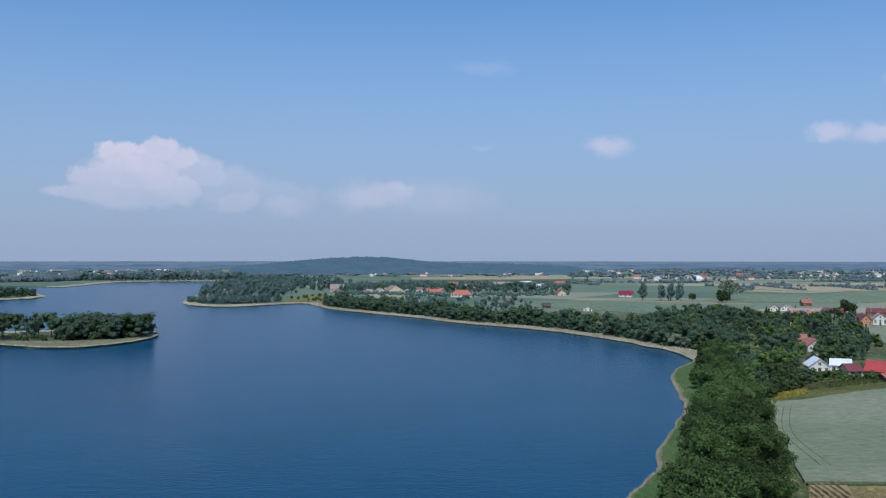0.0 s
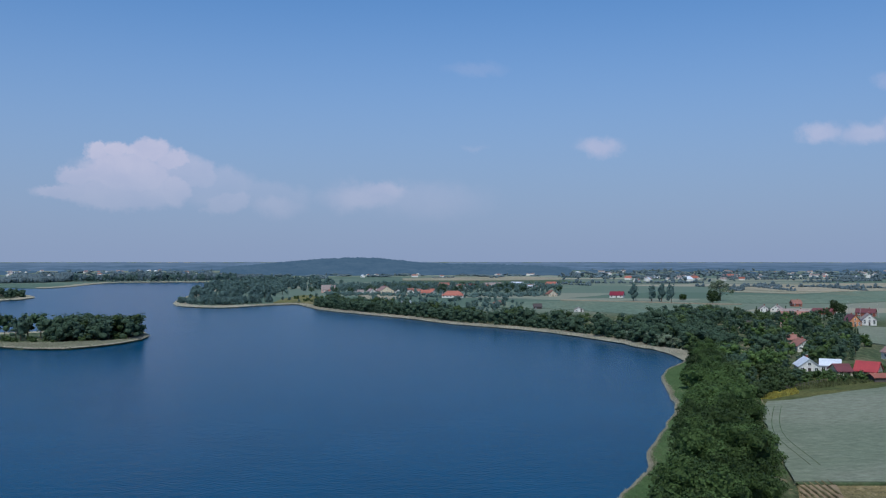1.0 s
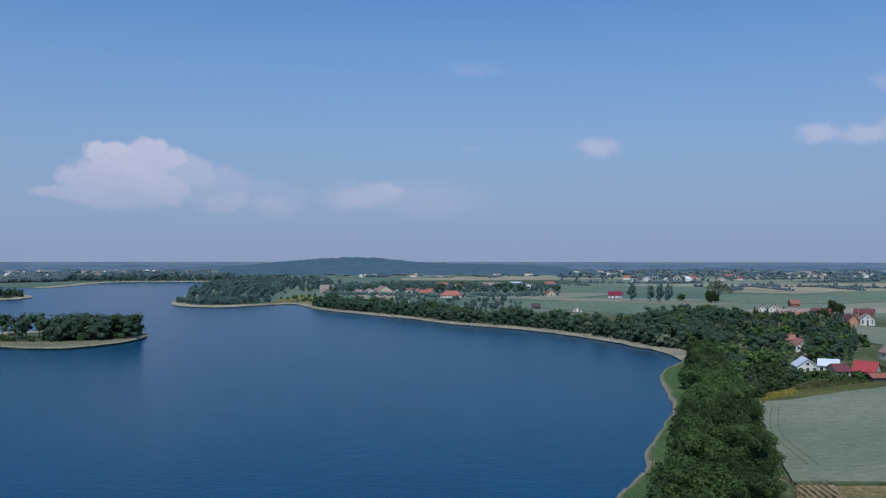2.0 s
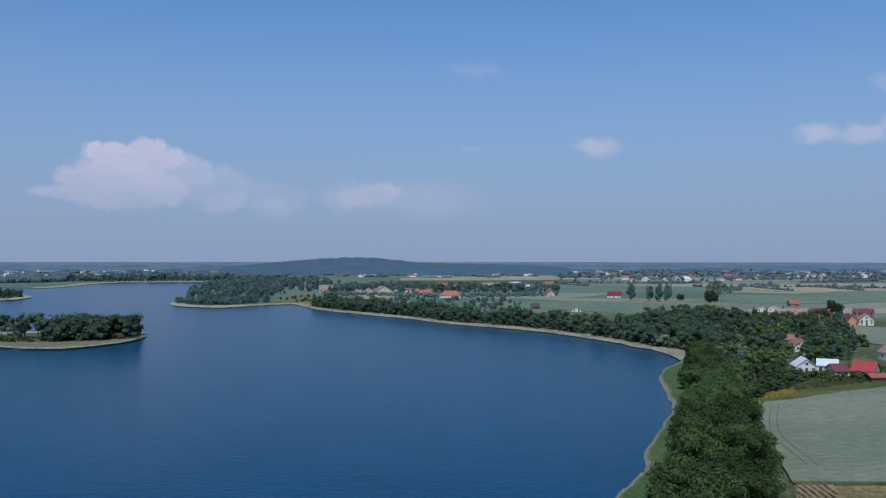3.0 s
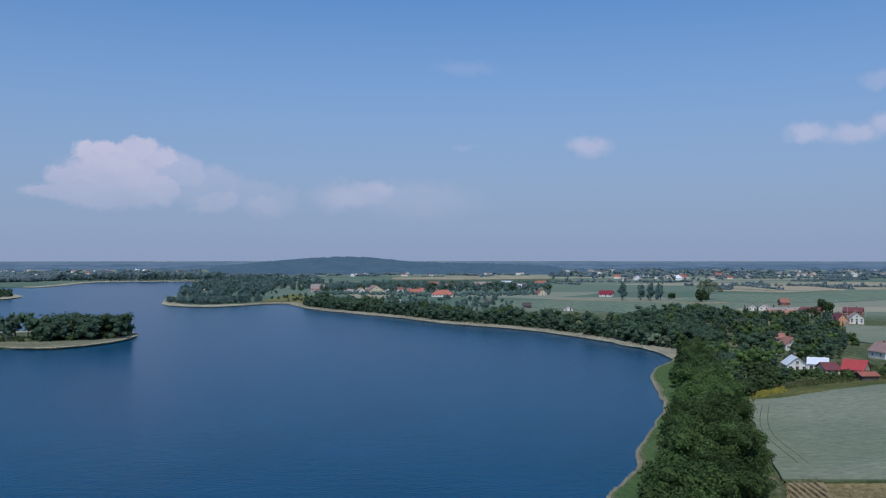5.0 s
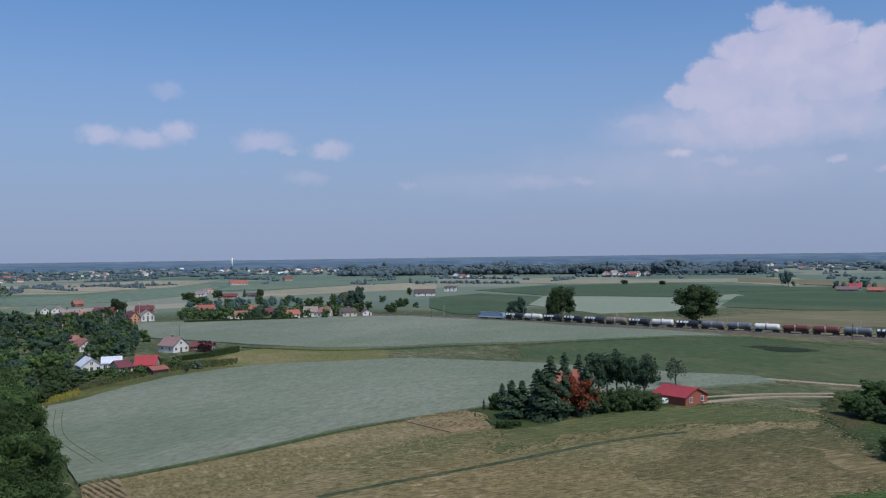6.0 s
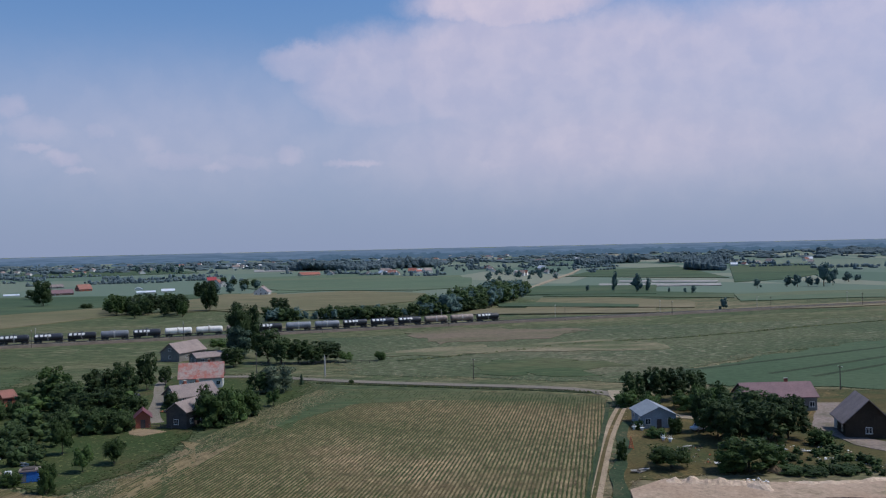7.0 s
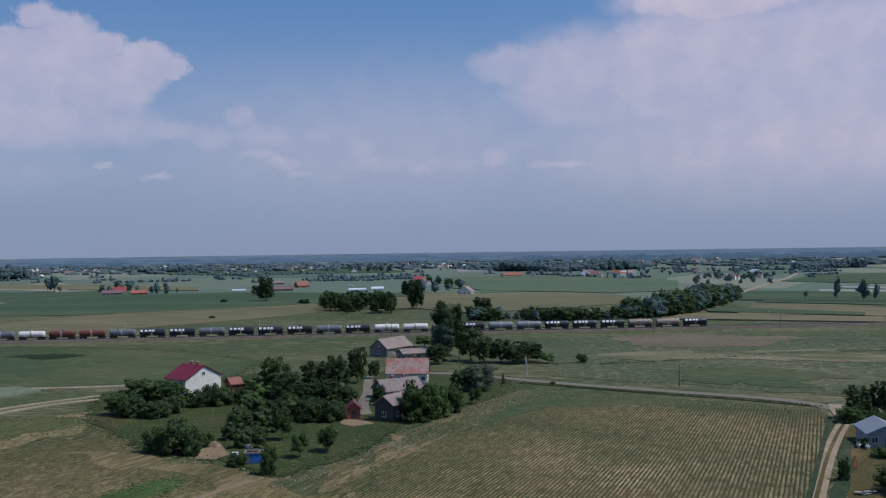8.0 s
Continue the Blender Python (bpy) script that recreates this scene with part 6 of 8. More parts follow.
house((837.7, 1205.6), (848.2, 1198.2), 14, 5, 10, "plaster_pink", "roof_clay", True, "distant pink house with clay roof")
house((585.2, 624.0), (599.2, 610.6), 14, 4, 9, "plaster", "roof_dark", True, "white farmhouse with a dark roof beside the fields")
house((673.7, 672.7), (682.3, 663.9), 12, 6, 8, "plaster", "roof_dark", True, "tall white house by the fields", floors=2)
# farms across the railway
house((897.8, 168.6), (901.2, 149.7), 12, 3.2, 7.5, "wall_brown", "roof_purple", True, "long brown barn with a faded plum roof", "barn", "barn", front=4, chimney=0, swing=12)
house((1078.1, 208.2), (1081.4, 190.2), 12, 3.2, 6.5, "plaster_grey", "roof_grey", True, "long pale barn with a grey roof", "barn", "barn", front=4, chimney=0, swing=12)
house((980.4, 157.8), (982.4, 144.8), 12, 3.6, 10, "brick", "roof_clay", True, "red brick farmhouse with a clay roof", front=3, swing=20)
house((883.3, 90.8), (884.9, 74.0), 8, 1.6, 3.2, "plaster", "roof_silver", True, "long low white growing tunnel", "greenhouse", "greenhouse", front=0, chimney=0, door=False, sides=0, gable_window=False, swing=0)
house((960.2, 100.8), (961.0, 93.1), 8, 1.8, 4.2, "plaster", "roof_silver", False, "white growing tunnel with a rounded end", "greenhouse", "greenhouse", front=0, chimney=0, door=False, sides=0, gable_window=False, swing=0)
house((898.3, 69.2), (899.2, 57.2), 9, 1.8, 4.2, "plaster", "roof_silver", True, "low white growing tunnel", "greenhouse", "greenhouse", front=0, chimney=0, door=False, sides=0, gable_window=False, swing=0)
house((909.2, 213.6), (912.2, 200.4), 7, 1.2, 2.6, "plaster", "roof_silver", True, "low white growing tunnel in a meadow", "greenhouse", "greenhouse", front=0, chimney=0, door=False, sides=0, gable_window=False, swing=0)
house((1126.5, 31.9), (1126.8, 21.0), 12, 4, 9, "plaster", "roof_red", True, "white farmhouse with a red roof", front=3, swing=10)
house((861.5, 330.0), (867.3, 311.3), 11, 3.0, 6.6, "plaster_grey", "roof_purple", True, "long low barn with a faded plum roof", "barn", "barn", front=4, chimney=0, swing=0)
house((888.0, 327.0), (892.5, 317.5), 11, 3.6, 9.6, "plaster", "roof_red", True, "farmhouse with a steep red roof among trees", front=3, swing=0)
house((852.6, 298.0), (857.5, 284.5), 10, 3.4, 6.8, "brick", "roof_orange", True, "brick barn with an orange-red roof", "barn", "barn", front=4, chimney=0, swing=0)
house((775.5, -16.0), (772.4, -27.9), 13, 4.6, 11.0, "plaster", "roof_grey", False, "white gabled farmhouse with a grey roof", front=3, swing=0)
house((1234.5, -90.9), (1243.0, -118.0), 14, 4.5, 9.0, "plaster_cream", "roof_orange", True, "large pale hall with an orange-brown roof", "hall", "hall", front=7, chimney=0, swing=0)
house((1262.0, -128.0), (1260.0, -138.0), 9, 4.2, 9.5, "plaster", "roof_grey", False, "small white gabled house beside a hall", front=2, swing=0)
# the shore west of the bay
house((-133.3, 1040.5), (-117.5, 1042.4), 16, 6, 13, "plaster_pink", "roof_grey", True, "large pink house with a grey roof", floors=2)
house((-62.0, 999.5), (-45.4, 1000.5), 18, 6, 13, "plaster_cream", "roof_dusty", False, "large cream gabled house with a dusty roof", floors=2, swing=16)
house((-74.3, 999.7), (-65.3, 1000.4), 10, 4, 9, "plaster", "roof_grey", False, "white gabled house among village trees", front=2)
house((-14.2, 976.9), (-1.7, 977.0), 12, 4, 8, "plaster_pink", "roof_orange", True, "house with an orange roof")
house((7.8, 906.5), (29.9, 906.0), 14, 4, 10, "plaster", "roof_orange", True, "wide house with a bright orange hipped roof", front=6, hip=True)
house((4.9, 1227.0), (23.9, 1226.8), 14, 4, 10, "plaster", "roof_clay", True, "house with a dull red roof")
house((42.7, 1159.2), (55.3, 1158.7), 12, 4, 10, "brick", "roof_crimson", True, "house with a crimson roof")
house((72.5, 1278.9), (97.9, 1277.3), 12, 4, 8, "plaster", "roof_grey", True, "long white farm building with grey roof")
house((118.1, 1348.8), (135.3, 1347.2), 12, 4, 7, "plaster", "roof_silver", True, "white shed with a pale roof", "barn", "barn")
house((164.8, 1306.7), (179.7, 1304.7), 12, 4, 9, "plaster", "roof_orange", True, "white house with an orange roof")
house((122.4, 941.6), (131.9, 940.3), 12, 4, 9, "plaster_cream", "roof_clay", False, "cream gabled house with a clay roof")
house((79.6, 703.0), (85.9, 702.3), 8, 3, 6, "board_dark", "roof_dark", True, "dark wooden cabin near the shore", "cabin", "cabin", front=2, chimney=0)
house((181.3, 909.1), (194.7, 906.3), 12, 4, 9, "plaster", "roof_crimson", True, "white house with a red roof beside poplars")
house((50.8, 758.3), (58.6, 757.7), 8, 3, 6, "wall_brown", "roof_clay", True, "brown cabin among lakeside trees", "cabin", "cabin", front=2, chimney=0)
house((-27.4, 766.5), (-19.5, 766.8), 8, 2.6, 4.5, "plaster", "roof_silver", True, "low white cabin among lakeside trees", "cabin", "cabin", front=2, chimney=0)
house((106.2, 665.6), (112.8, 664.5), 8, 2.6, 5, "plaster", "roof_grey", False, "low white cabin near the shore", "cabin", "cabin", front=2, chimney=0)
house((-361.1, 2134.7), (-304.9, 2143.4), 25, 5, 11, "plaster", "roof_clay", True, "long pale hall at the wood's edge", "hall", "hall", front=6)

# ---- the farmstead by the railway ----
house((240.1, 69.6), (250.3, 62.4), 8.5, 5.4, 8.6, "plaster", "roof_crimson", False, "white rendered house with a crimson metal roof", chimney=2, front=0, door=False, sides=3, floors=2, group="farm buildings")
house((263.5, 16.1), (263.0, 4.0), 8, 3.3, 7.0, "plaster", "roof_patchy", True, "old white farmhouse with a patched red and grey roof", chimney=1, front=5, group="farm buildings")
house((331.9, 27.5), (332.5, 19.1), 15, 3.2, 6.4, "plaster_grey", "roof_grey", False, "grey barn with a weathered sheet roof", "barn", "barn", front=1, chimney=0, door=False, group="farm buildings", swing=-40)
house((316.7, 13.2), (321.0, 2.5), 8, 2.6, 3.9, "plaster_grey", "roof_grey", True, "low grey outbuilding with a flat-pitched roof", "shed", "shed", front=3, chimney=0, group="farm buildings")
house((234.5, 14.9), (240.0, 4.9), 8, 2.4, 4.9, "plaster_grey", "roof_grey", True, "long outbuilding with a faded grey roof", "barn", "barn", front=3, chimney=2, group="farm buildings")
# Dark boards here stand in for the shaded side of a paler wall.
house((207.4, 15.6), (204.7, 11.2), 8, 4.0, 5.8, "board_dark", "roof_grey", False, "tall outbuilding with walls darkened for shade and a grey roof", "barn", "barn", front=1, chimney=0, door=False, group="farm buildings")
house((208.8, 22.4), (209.1, 19.2), 4.5, 2.6, 4.0, "brick", "roof_maroon", False, "small red brick shed with a pale door", "shed", "shed", front=1, chimney=0, sides=0, group="farm buildings")
house((250.1, 59.3), (251.7, 56.7), 6, 2.6, 4.0, "brick", "roof_clay", True, "low red brick shed behind shrubs", "shed", "shed", front=1, chimney=0, sides=0, group="farm buildings")
# the barn by the conifers
house((204.1, 116.5), (212.9, 115.1), 10.5, 2.3, 4.3, "brick", "roof_red", False, "red barn with a bright red sheet roof", "barn", "barn", front=2, chimney=0, sides=0, door=False, group="")
house((181.8, 140.9), (194.3, 139.2), 9, 3.2, 8.2, "plaster", "roof_orange", True, "house with an orange-red roof hidden by conifers", chimney=1, group="")
# the cottages by the lane
house((171.8, -83.5), (170.4, -90.6), 9, 2.8, 4.5, "board_blue", "roof_bluegrey", False, "grey-blue cottage with a grey sheet roof", front=3, chimney=0, group="cottages")
house((180.1, -113.7), (176.6, -129.5), 9, 3.4, 6.0, "plaster_grey", "roof_purple", True, "long grey house with a faded plum roof", front=7, chimney=1, group="cottages")
house((151.0, -117.0), (147.3, -124.8), 10, 3.4, 7.6, "wall_umber", "roof_grey", False, "dark brown gabled house with a grey roof", front=1, chimney=0, gable_window=False, door=False, over=0.7, group="cottages")

# ---- scattered far farms ----
FAR = {}


def far_house(x, y, turn, s, roof, wall="plaster"):
    key = (roof, wall)
    m = pose(x, y, ground_z(x, y), 0, 0, turn) @ Matrix.Scale(s, 4)
    if key in FAR:
        first = FAR[key]
        return copy_thing(first, m @ Matrix.Diagonal((*first.scale, 1)).inverted())
    keep = len(KEEP)
    ob = house((-7, -5), (7, -5), 10, 4, 8, wall, roof, True, {"roof_orange": "distant house with an orange roof", "roof_clay": "distant house with a dull red roof", "roof_grey": "distant pale house with a grey roof", "roof_silver": "distant pale metal-roofed farm building"}[roof], group="far farms", sides=0, front=0, chimney=0, door=False, gable_window=False)
    del KEEP[keep:]
    ob.matrix_basis = m
    FAR[key] = ob
    return ob


def hamlet(line, n, width, roofs=("roof_clay", "roof_grey", "roof_silver", "roof_orange", "roof_grey"), s=(0.5, 0.95)):
    for x, y, r, h in strew(line, n, (1, 1), (1, 1), width):
        far_house(x, y, random.choice((15, 105, 60, -20)), random.uniform(*s), random.choice(roofs), "plaster")


hamlet([(-1055, 2180), (-1149, 2615), (-1189, 2787)], 16, 150, s=(0.4, 0.8))
hamlet([(-991, 2323), (-812, 2661)], 16, 200, s=(0.4, 0.75))
hamlet([(-961, 3025), (-689, 2858)], 18, 250, s=(0.4, 0.8))
hamlet([(-509, 2296), (-495, 2369)], 5, 80)
hamlet([(-294, 2172), (-128, 2316)], 9, 200)
hamlet([(-127, 1067), (-50, 1033), (-4, 1051)], 12, 60, ("roof_clay", "roof_grey", "roof_clay", "roof_orange"), (0.45, 0.65))
hamlet([(34, 1192), (105, 1216), (166, 1149)], 14, 80, ("roof_clay", "roof_grey", "roof_silver", "roof_orange"), (0.45, 0.7))
hamlet([(340, 1633), (672, 1886)], 14, 260)
hamlet([(423, 1727), (640, 1870), (1054, 2094)], 30, 500)
hamlet([(1191, 2365), (1416, 2048), (1265, 1565)], 26, 500)
hamlet([(1064, 1581), (1310, 1785)], 5, 120)
hamlet([(1073, 1051), (1086, 1011)], 3, 60)
hamlet([(1328, 941), (1300, 773)], 7, 60)
hamlet([(1284, 907), (1242, 771)], 6, 60)
hamlet([(2053, 920), (1894, 686)], 7, 160)
hamlet([(1033, 17), (955, 5)], 2, 40)
hamlet([(1246, -184), (1257, -273)], 12, 120)
hamlet([(1907, 531), (1862, 125)], 14, 500)
hamlet([(1942, 81), (1972, -41)], 8, 300, ("roof_silver", "roof_grey"))
hamlet([(1368, -396), (834, -312)], 8, 120)
hamlet([(1228, -442), (967, -369)], 5, 60)
hamlet([(1221, -696), (1183, -722), (1271, -942)], 9, 200)



def farm_dots(spots, wall, roof, label):
    """Farm buildings two kilometres off, too many to count: gabled boxes in one sheet."""
    v, f, mats = [], [], []
    for x, y, turn, w, d, h in spots:
        k, z = len(v), ground_z(x, y)
        m = pose(x, y, z, 0, 0, turn)
        pts = [(-w, -d, -0.3), (w, -d, -0.3), (w, d, -0.3), (-w, d, -0.3), (-w, -d, h), (w, -d, h), (w, d, h), (-w, d, h), (-w, 0, h * 1.8), (w, 0, h * 1.8)]
        v += [tuple(m @ Vector(p)) for p in pts]
        quads = [(0, 1, 5, 4), (2, 3, 7, 6), (1, 2, 6, 9, 5), (3, 0, 4, 8, 7), (4, 5, 9, 8), (6, 7, 8, 9)]
        f += [tuple(i + k for i in q) for q in quads]
        mats += [0, 0, 0, 0, 1, 1]
    me = mesh_of("far_farms", v, f, wall)
    me.materials.append(MAT[roof])
    me.polygons.foreach_set("material_index", mats)
    tagged(new("far_farms", me), label, "buildings", "", "stuff")


for roof, n in (("roof_grey", 34), ("roof_silver", 12), ("roof_clay", 26)):
    dots = strew([(1900, 1000), (2250, 300), (2250, -300), (2000, -1000)], n, (1, 1), (1, 1), 800) + strew([(-1100, 2250), (-300, 2150), (300, 2300), (900, 2150), (1500, 1800)], n, (1, 1), (1, 1), 600)
    farm_dots([(x, y, random.choice((15, 105, 60, -20)), random.uniform(4, 11), random.uniform(3, 5), random.uniform(2.4, 4)) for x, y, _, _ in dots if not inside((x, y), LAKE)], "plaster", roof, "scattered pale farm buildings far out on the plain")

# ---- trees ----
belt("near_oak", [(20, 70), (31.5, 107), (50, 161), (63, 200), (75, 236)], 9.2, (10.5, 16), 1, 2.5, "lakeside tree row")
belt("near_oak", [(26.5, 72), (38, 107), (55.5, 161), (67, 196)], 9.2, (11.0, 15.0), 1, 2.5, "lakeside tree row")
belt("near_oak", [(77, 232), (88, 280), (100, 325)], 7.0, (9, 12), 1, 3, "lakeside tree row")
belt(("lime_dark", "lime_dark", "lime"), [(84, 262), (98, 300), (108, 345)], 7, (7, 10), 2, 6, "lakeside tree row")
grove(("shore_tree", "lime_dark", "lime_dark", "poplar", "poplar", "spruce", "lime"), [(96, 300), (112, 372), (135, 440), (165, 505), (205, 560), (262, 560), (225, 480), (200, 400), (165, 345), (122, 290)], 125, (4.5, 9.5), 4.5, "village trees", joined="dense green trees between the village houses")
grove(("shore_tree", "lime_dark", "poplar", "spruce", "lime"), [(199, 527), (245, 502), (194, 392), (157, 338), (130, 314), (132, 356)], 46, (3.5, 8.5), 5, "village trees", joined="dense green trees between the village houses")
grove(("shore_tree", "lime_dark", "spruce"), [(224, 654), (290, 634), (252, 532), (175, 513)], 50, (4, 7.5), 5, "village trees", joined="dense green trees between the village houses")
grove(("lime_dark", "shore_tree", "bush_dark", "lime"), [(286, 551), (336, 542), (369, 510), (392, 481), (368, 452), (318, 472), (273, 490)], 90, (3.5, 8), 4, "village trees", joined="dense green trees between the village houses")
grove(("far_tree", "lime_dark"), [(376, 686), (486, 597), (438, 538), (329, 599)], 60, (5, 9), 6, "village trees", joined="dense green trees between the village houses")
grove(("bush_dark", "bush_dark", "bush"), [(112, 280), (151, 291), (165, 296), (164, 322), (125, 301)], 46, (1.2, 3.4), 3, "garden shrubs", joined="green garden shrubs round the cottages")
grove(("bush_dark", "shore_tree"), [(96, 300), (112, 372), (135, 440), (165, 505), (225, 480), (200, 400), (165, 345), (122, 285)], 110, (2, 4.5), 4.0, "village trees", joined="green undergrowth between the village trees")
grove(("lime_dark", "shore_tree", "bush_dark"), [(90, 249), (102, 261), (114, 273), (122, 292), (118, 310), (108, 305)], 46, (2.5, 5), 3.0, "village trees", joined="dense trees and shrubs beside a barley field")
grove(("bush", "bush_dark"), [(118, 292), (136, 292), (149, 289), (153, 295), (125, 301)], 16, (2, 3.4), 3.0, "garden shrubs", joined="dark shrubs before the cottages")
grove(("shore_tree", "lime_dark", "shore_tree", "poplar"), [(109, 372), (116, 420), (108, 462), (96, 480), (128, 545), (172, 610), (205, 600), (190, 545), (160, 500), (138, 440), (122, 370)], 120, (6, 12), 4.6, "village trees", joined="dense green trees at the corner of the bay")
grove(("shore_tree", "lime_dark", "lime"), [(80, 232), (90, 252), (97, 270), (106, 300), (112, 335), (104, 335), (94, 296), (82, 258)], 26, (6, 10), 4.0, "village trees", joined="dense trees between the tree row and the gardens")
# the belt behind the reeds
BAY = [(p[0] + 3, p[1] + 6) for p in SHORE[12:28]]
belt("shore_tree", BAY[::-1], 6.5, (3.5, 11), 1, 5, "bay shore trees", joined="belt of green trees along the bay shore")
belt(("shore_tree", "lime_dark", "shore_tree", "poplar"), [(x + 5, y + 10) for x, y in BAY[::-1]][:15], 7.5, (5, 13), 1, 6, "bay shore trees", joined="belt of green trees along the bay shore")
belt(("shore_tree", "lime_dark"), [(x + 10, y + 22) for x, y in BAY[::-1]][:14], 9.0, (6, 13), 1, 8, "bay shore trees", joined="belt of green trees along the bay shore")
belt("willow", [(x + 4, y + 5) for x, y in SHORE[12:16]], 9, (6, 9), 1, 5, "bay shore trees", joined="belt of green trees along the bay shore")
grove(("far_tree", "far_tree", "far_poplar"), [(-224, 775), (-199, 757), (-180, 748), (-162, 775), (-151, 815), (-172, 962), (-164, 1132), (-213, 1438), (-307, 1619), (-338, 1405), (-272, 976)], 240, (4, 16), 5.5, "cape trees", joined="dense green trees covering a cape")
grove(("far_tree", "bush_dark"), [(-150, 827), (-145, 886), (-130, 939), (-112, 874), (-110, 795), (-136, 827)], 14, (2, 6), 6, "cape shrubs", joined="shrubs scattered over marsh grass")
belt("far_tree", [(-230, 799), (-218, 780), (-202, 768), (-183, 761), (-164, 785), (-150, 810)], 4.5, (3, 9), 3, 7, "cape trees", joined="dense green trees covering a cape")
grove(("shore_tree", "bush_dark"), [(-100, 748), (-60, 690), (-37, 668), (-41, 740), (-70, 806), (-108, 827)], 30, (4, 9), 6, "bay shore trees", joined="belt of green trees along the bay shore")
grove(("far_tree", "far_tree", "far_poplar"), [(-295, 1505), (-225, 1622), (-134, 1345), (-132, 1168), (-164, 1086), (-239, 1260)], 70, (7, 14), 8, "cape trees", joined="dark wood behind the cape")
grove(("far_tree", "far_poplar"), [(-71, 817), (-42, 874), (46, 851), (93, 786), (49, 616), (-7, 683), (-60, 740)], 90, (3, 8), 7, "bay shore trees", joined="belt of green trees along the bay shore")
grove(("far_tree", "far_poplar"), [(-153, 1106), (-145, 1288), (-68, 1406), (194, 1348), (154, 1071), (15, 970), (-90, 1033)], 430, (3, 8), 4.8, "west village trees", joined="trees between the far village houses")
grove(("far_tree", "far_poplar", "shore_tree"), [(-160, 1080), (-120, 1010), (-40, 1015), (60, 1010), (150, 1040), (170, 1180), (60, 1240), (-100, 1200)], 110, (6, 11), 9, "west village trees", joined="tall trees between the far village houses")
clumps("garden_hedge", strew([(-125, 999), (-47, 969), (27, 941), (142, 986)], 300, (1.2, 2.8), (1.6, 4.2), 70) + strew([(-168, 1212), (-63, 1290), (60, 1265), (179, 1241)], 420, (1.5, 3.6), (2.5, 6.5), 130), "leaf_hazed", "hedges and shrubs between far village gardens", "hedge")
# the wooded spit
grove(("shore_tree", "shore_tree", "lime_dark", "poplar"), [(-196, 451), (-176, 461), (-155, 461), (-150, 441), (-160, 432), (-183, 423)], 60, (8, 14), 4.5, "spit trees", joined="dark trees along the wooded spit")
grove(("pine", "pine", "poplar"), [(-253, 442), (-208, 448), (-195, 445), (-187, 427), (-210, 424), (-246, 430)], 14, (11, 15), 5, "spit trees", joined="dark trees along the wooded spit")
grove("bush_dark", [(-246, 430), (-152, 442), (-156, 423), (-206, 415), (-243, 423)], 16, (2, 4), 4, "spit shrubs", joined="shrubs along the wooded spit")
grove("shore_tree", [(-488, 870), (-439, 883), (-422, 909), (-435, 936), (-524, 936)], 26, (8, 13), 7, "far spit trees", joined="trees on a far lake spit")
# field trees
tree("solitary", 446.3, 246.8, 23.6, 29.5, label="huge solitary field tree with a ragged crown beside the railway")
tree("solitary", 445.6, 340.8, 21.1, 20.9, label="large field tree beside the railway")
tree("solitary", 420.3, 327.8, 17.3, 10.3)
tree("poplar", 402.8, 344.5, 13.2, 6.8)
tree("poplar", 409.1, 343.2, 15.7, 6.9)
tree("far_tree", 938.4, 409.9, 20.8, 18.4)
tree("far_tree", 965.1, 428.6, 16.5, 12.2)
tree("poplar", 431.5, 522.9, 18.6, 7.8)
tree("birch", 408.2, 509.7, 15.0, 10.9)
tree("lime", 583.9, 631.4, 9.4, 5.0)
grove(("lime_dark", "bush_dark"), [(407, 562), (447, 568), (487, 565), (482, 511), (410, 432), (384, 451), (387, 531)], 18, (5, 8), 6, "village trees", joined="dense green trees between the village houses")
tree("lime_dark", 923.6, 608.4, 6.9, 8.5); tree("lime_dark", 926.3, 557.3, 6.7, 8.3)
tree("far_tree", 189.0, 833.8, 19.7, 15.4); tree("far_poplar", 213.4, 824.9, 19.7, 13.1); tree("far_tree", 216.3, 800.3, 19.1, 13.8); tree("far_poplar", 205.1, 828.0, 17.5, 12.1); tree("lime", 238.6, 841.8, 7.3, 7.3)
tree("birch", 270.9, 831.0, 20.7, 20.2); tree("lime_dark", 250.6, 789.2, 13.2, 12.8)
tree("lime_dark", 289.5, 634.0, 11.8, 7.2); tree("lime_dark", 291.2, 625.5, 9.5, 6.2); tree("spruce", 186.6, 562.9, 9.4, 3.4); tree("spruce", 178.2, 554.1, 8.2, 3.4)
tree("spruce", 480.3, 761.1, 8.1, 5.8); tree("lime_dark", 488.8, 746.2, 9.1, 6.9); tree("lime_dark", 443.5, 749.6, 9.5, 10.1); tree("bush_dark", 422.0, 768.8, 7.5, 16.9)
tree("poplar", 405.4, 497.8, 16.6, 9.9)
tree("plum", 191.9, 334.9, 5.0, 6.0); tree("poplar", 153.5, 280.8, 3.7, 1.9, label="small dark upright shrub in a garden")
tree("willow", 160.7, 285.9, 3.9, 4.6)
# plot with conifers
for spec in ((162.3, 139.4, 9.7, 8.2), (169.1, 148.4, 7.3, 4.9), (166.3, 139.4, 9.2, 8.1), (168.7, 136.5, 12.1, 9.2), (172.7, 131.3, 11.4, 7.0)):
    tree("spruce", *spec, group="conifers by the barn")
for spec in ((168.3, 132.2, 15.9, 11.5), (178.4, 128.7, 12.4, 8.5), (165.5, 132.5, 12.1, 10.1)):
    tree("spruce_wide", *spec, group="conifers by the barn")
for spec in ((190.3, 144.6, 13.8, 7.7), (195.8, 144.0, 12.8, 7.2)):
    tree("spruce", *spec, group="conifers by the barn")
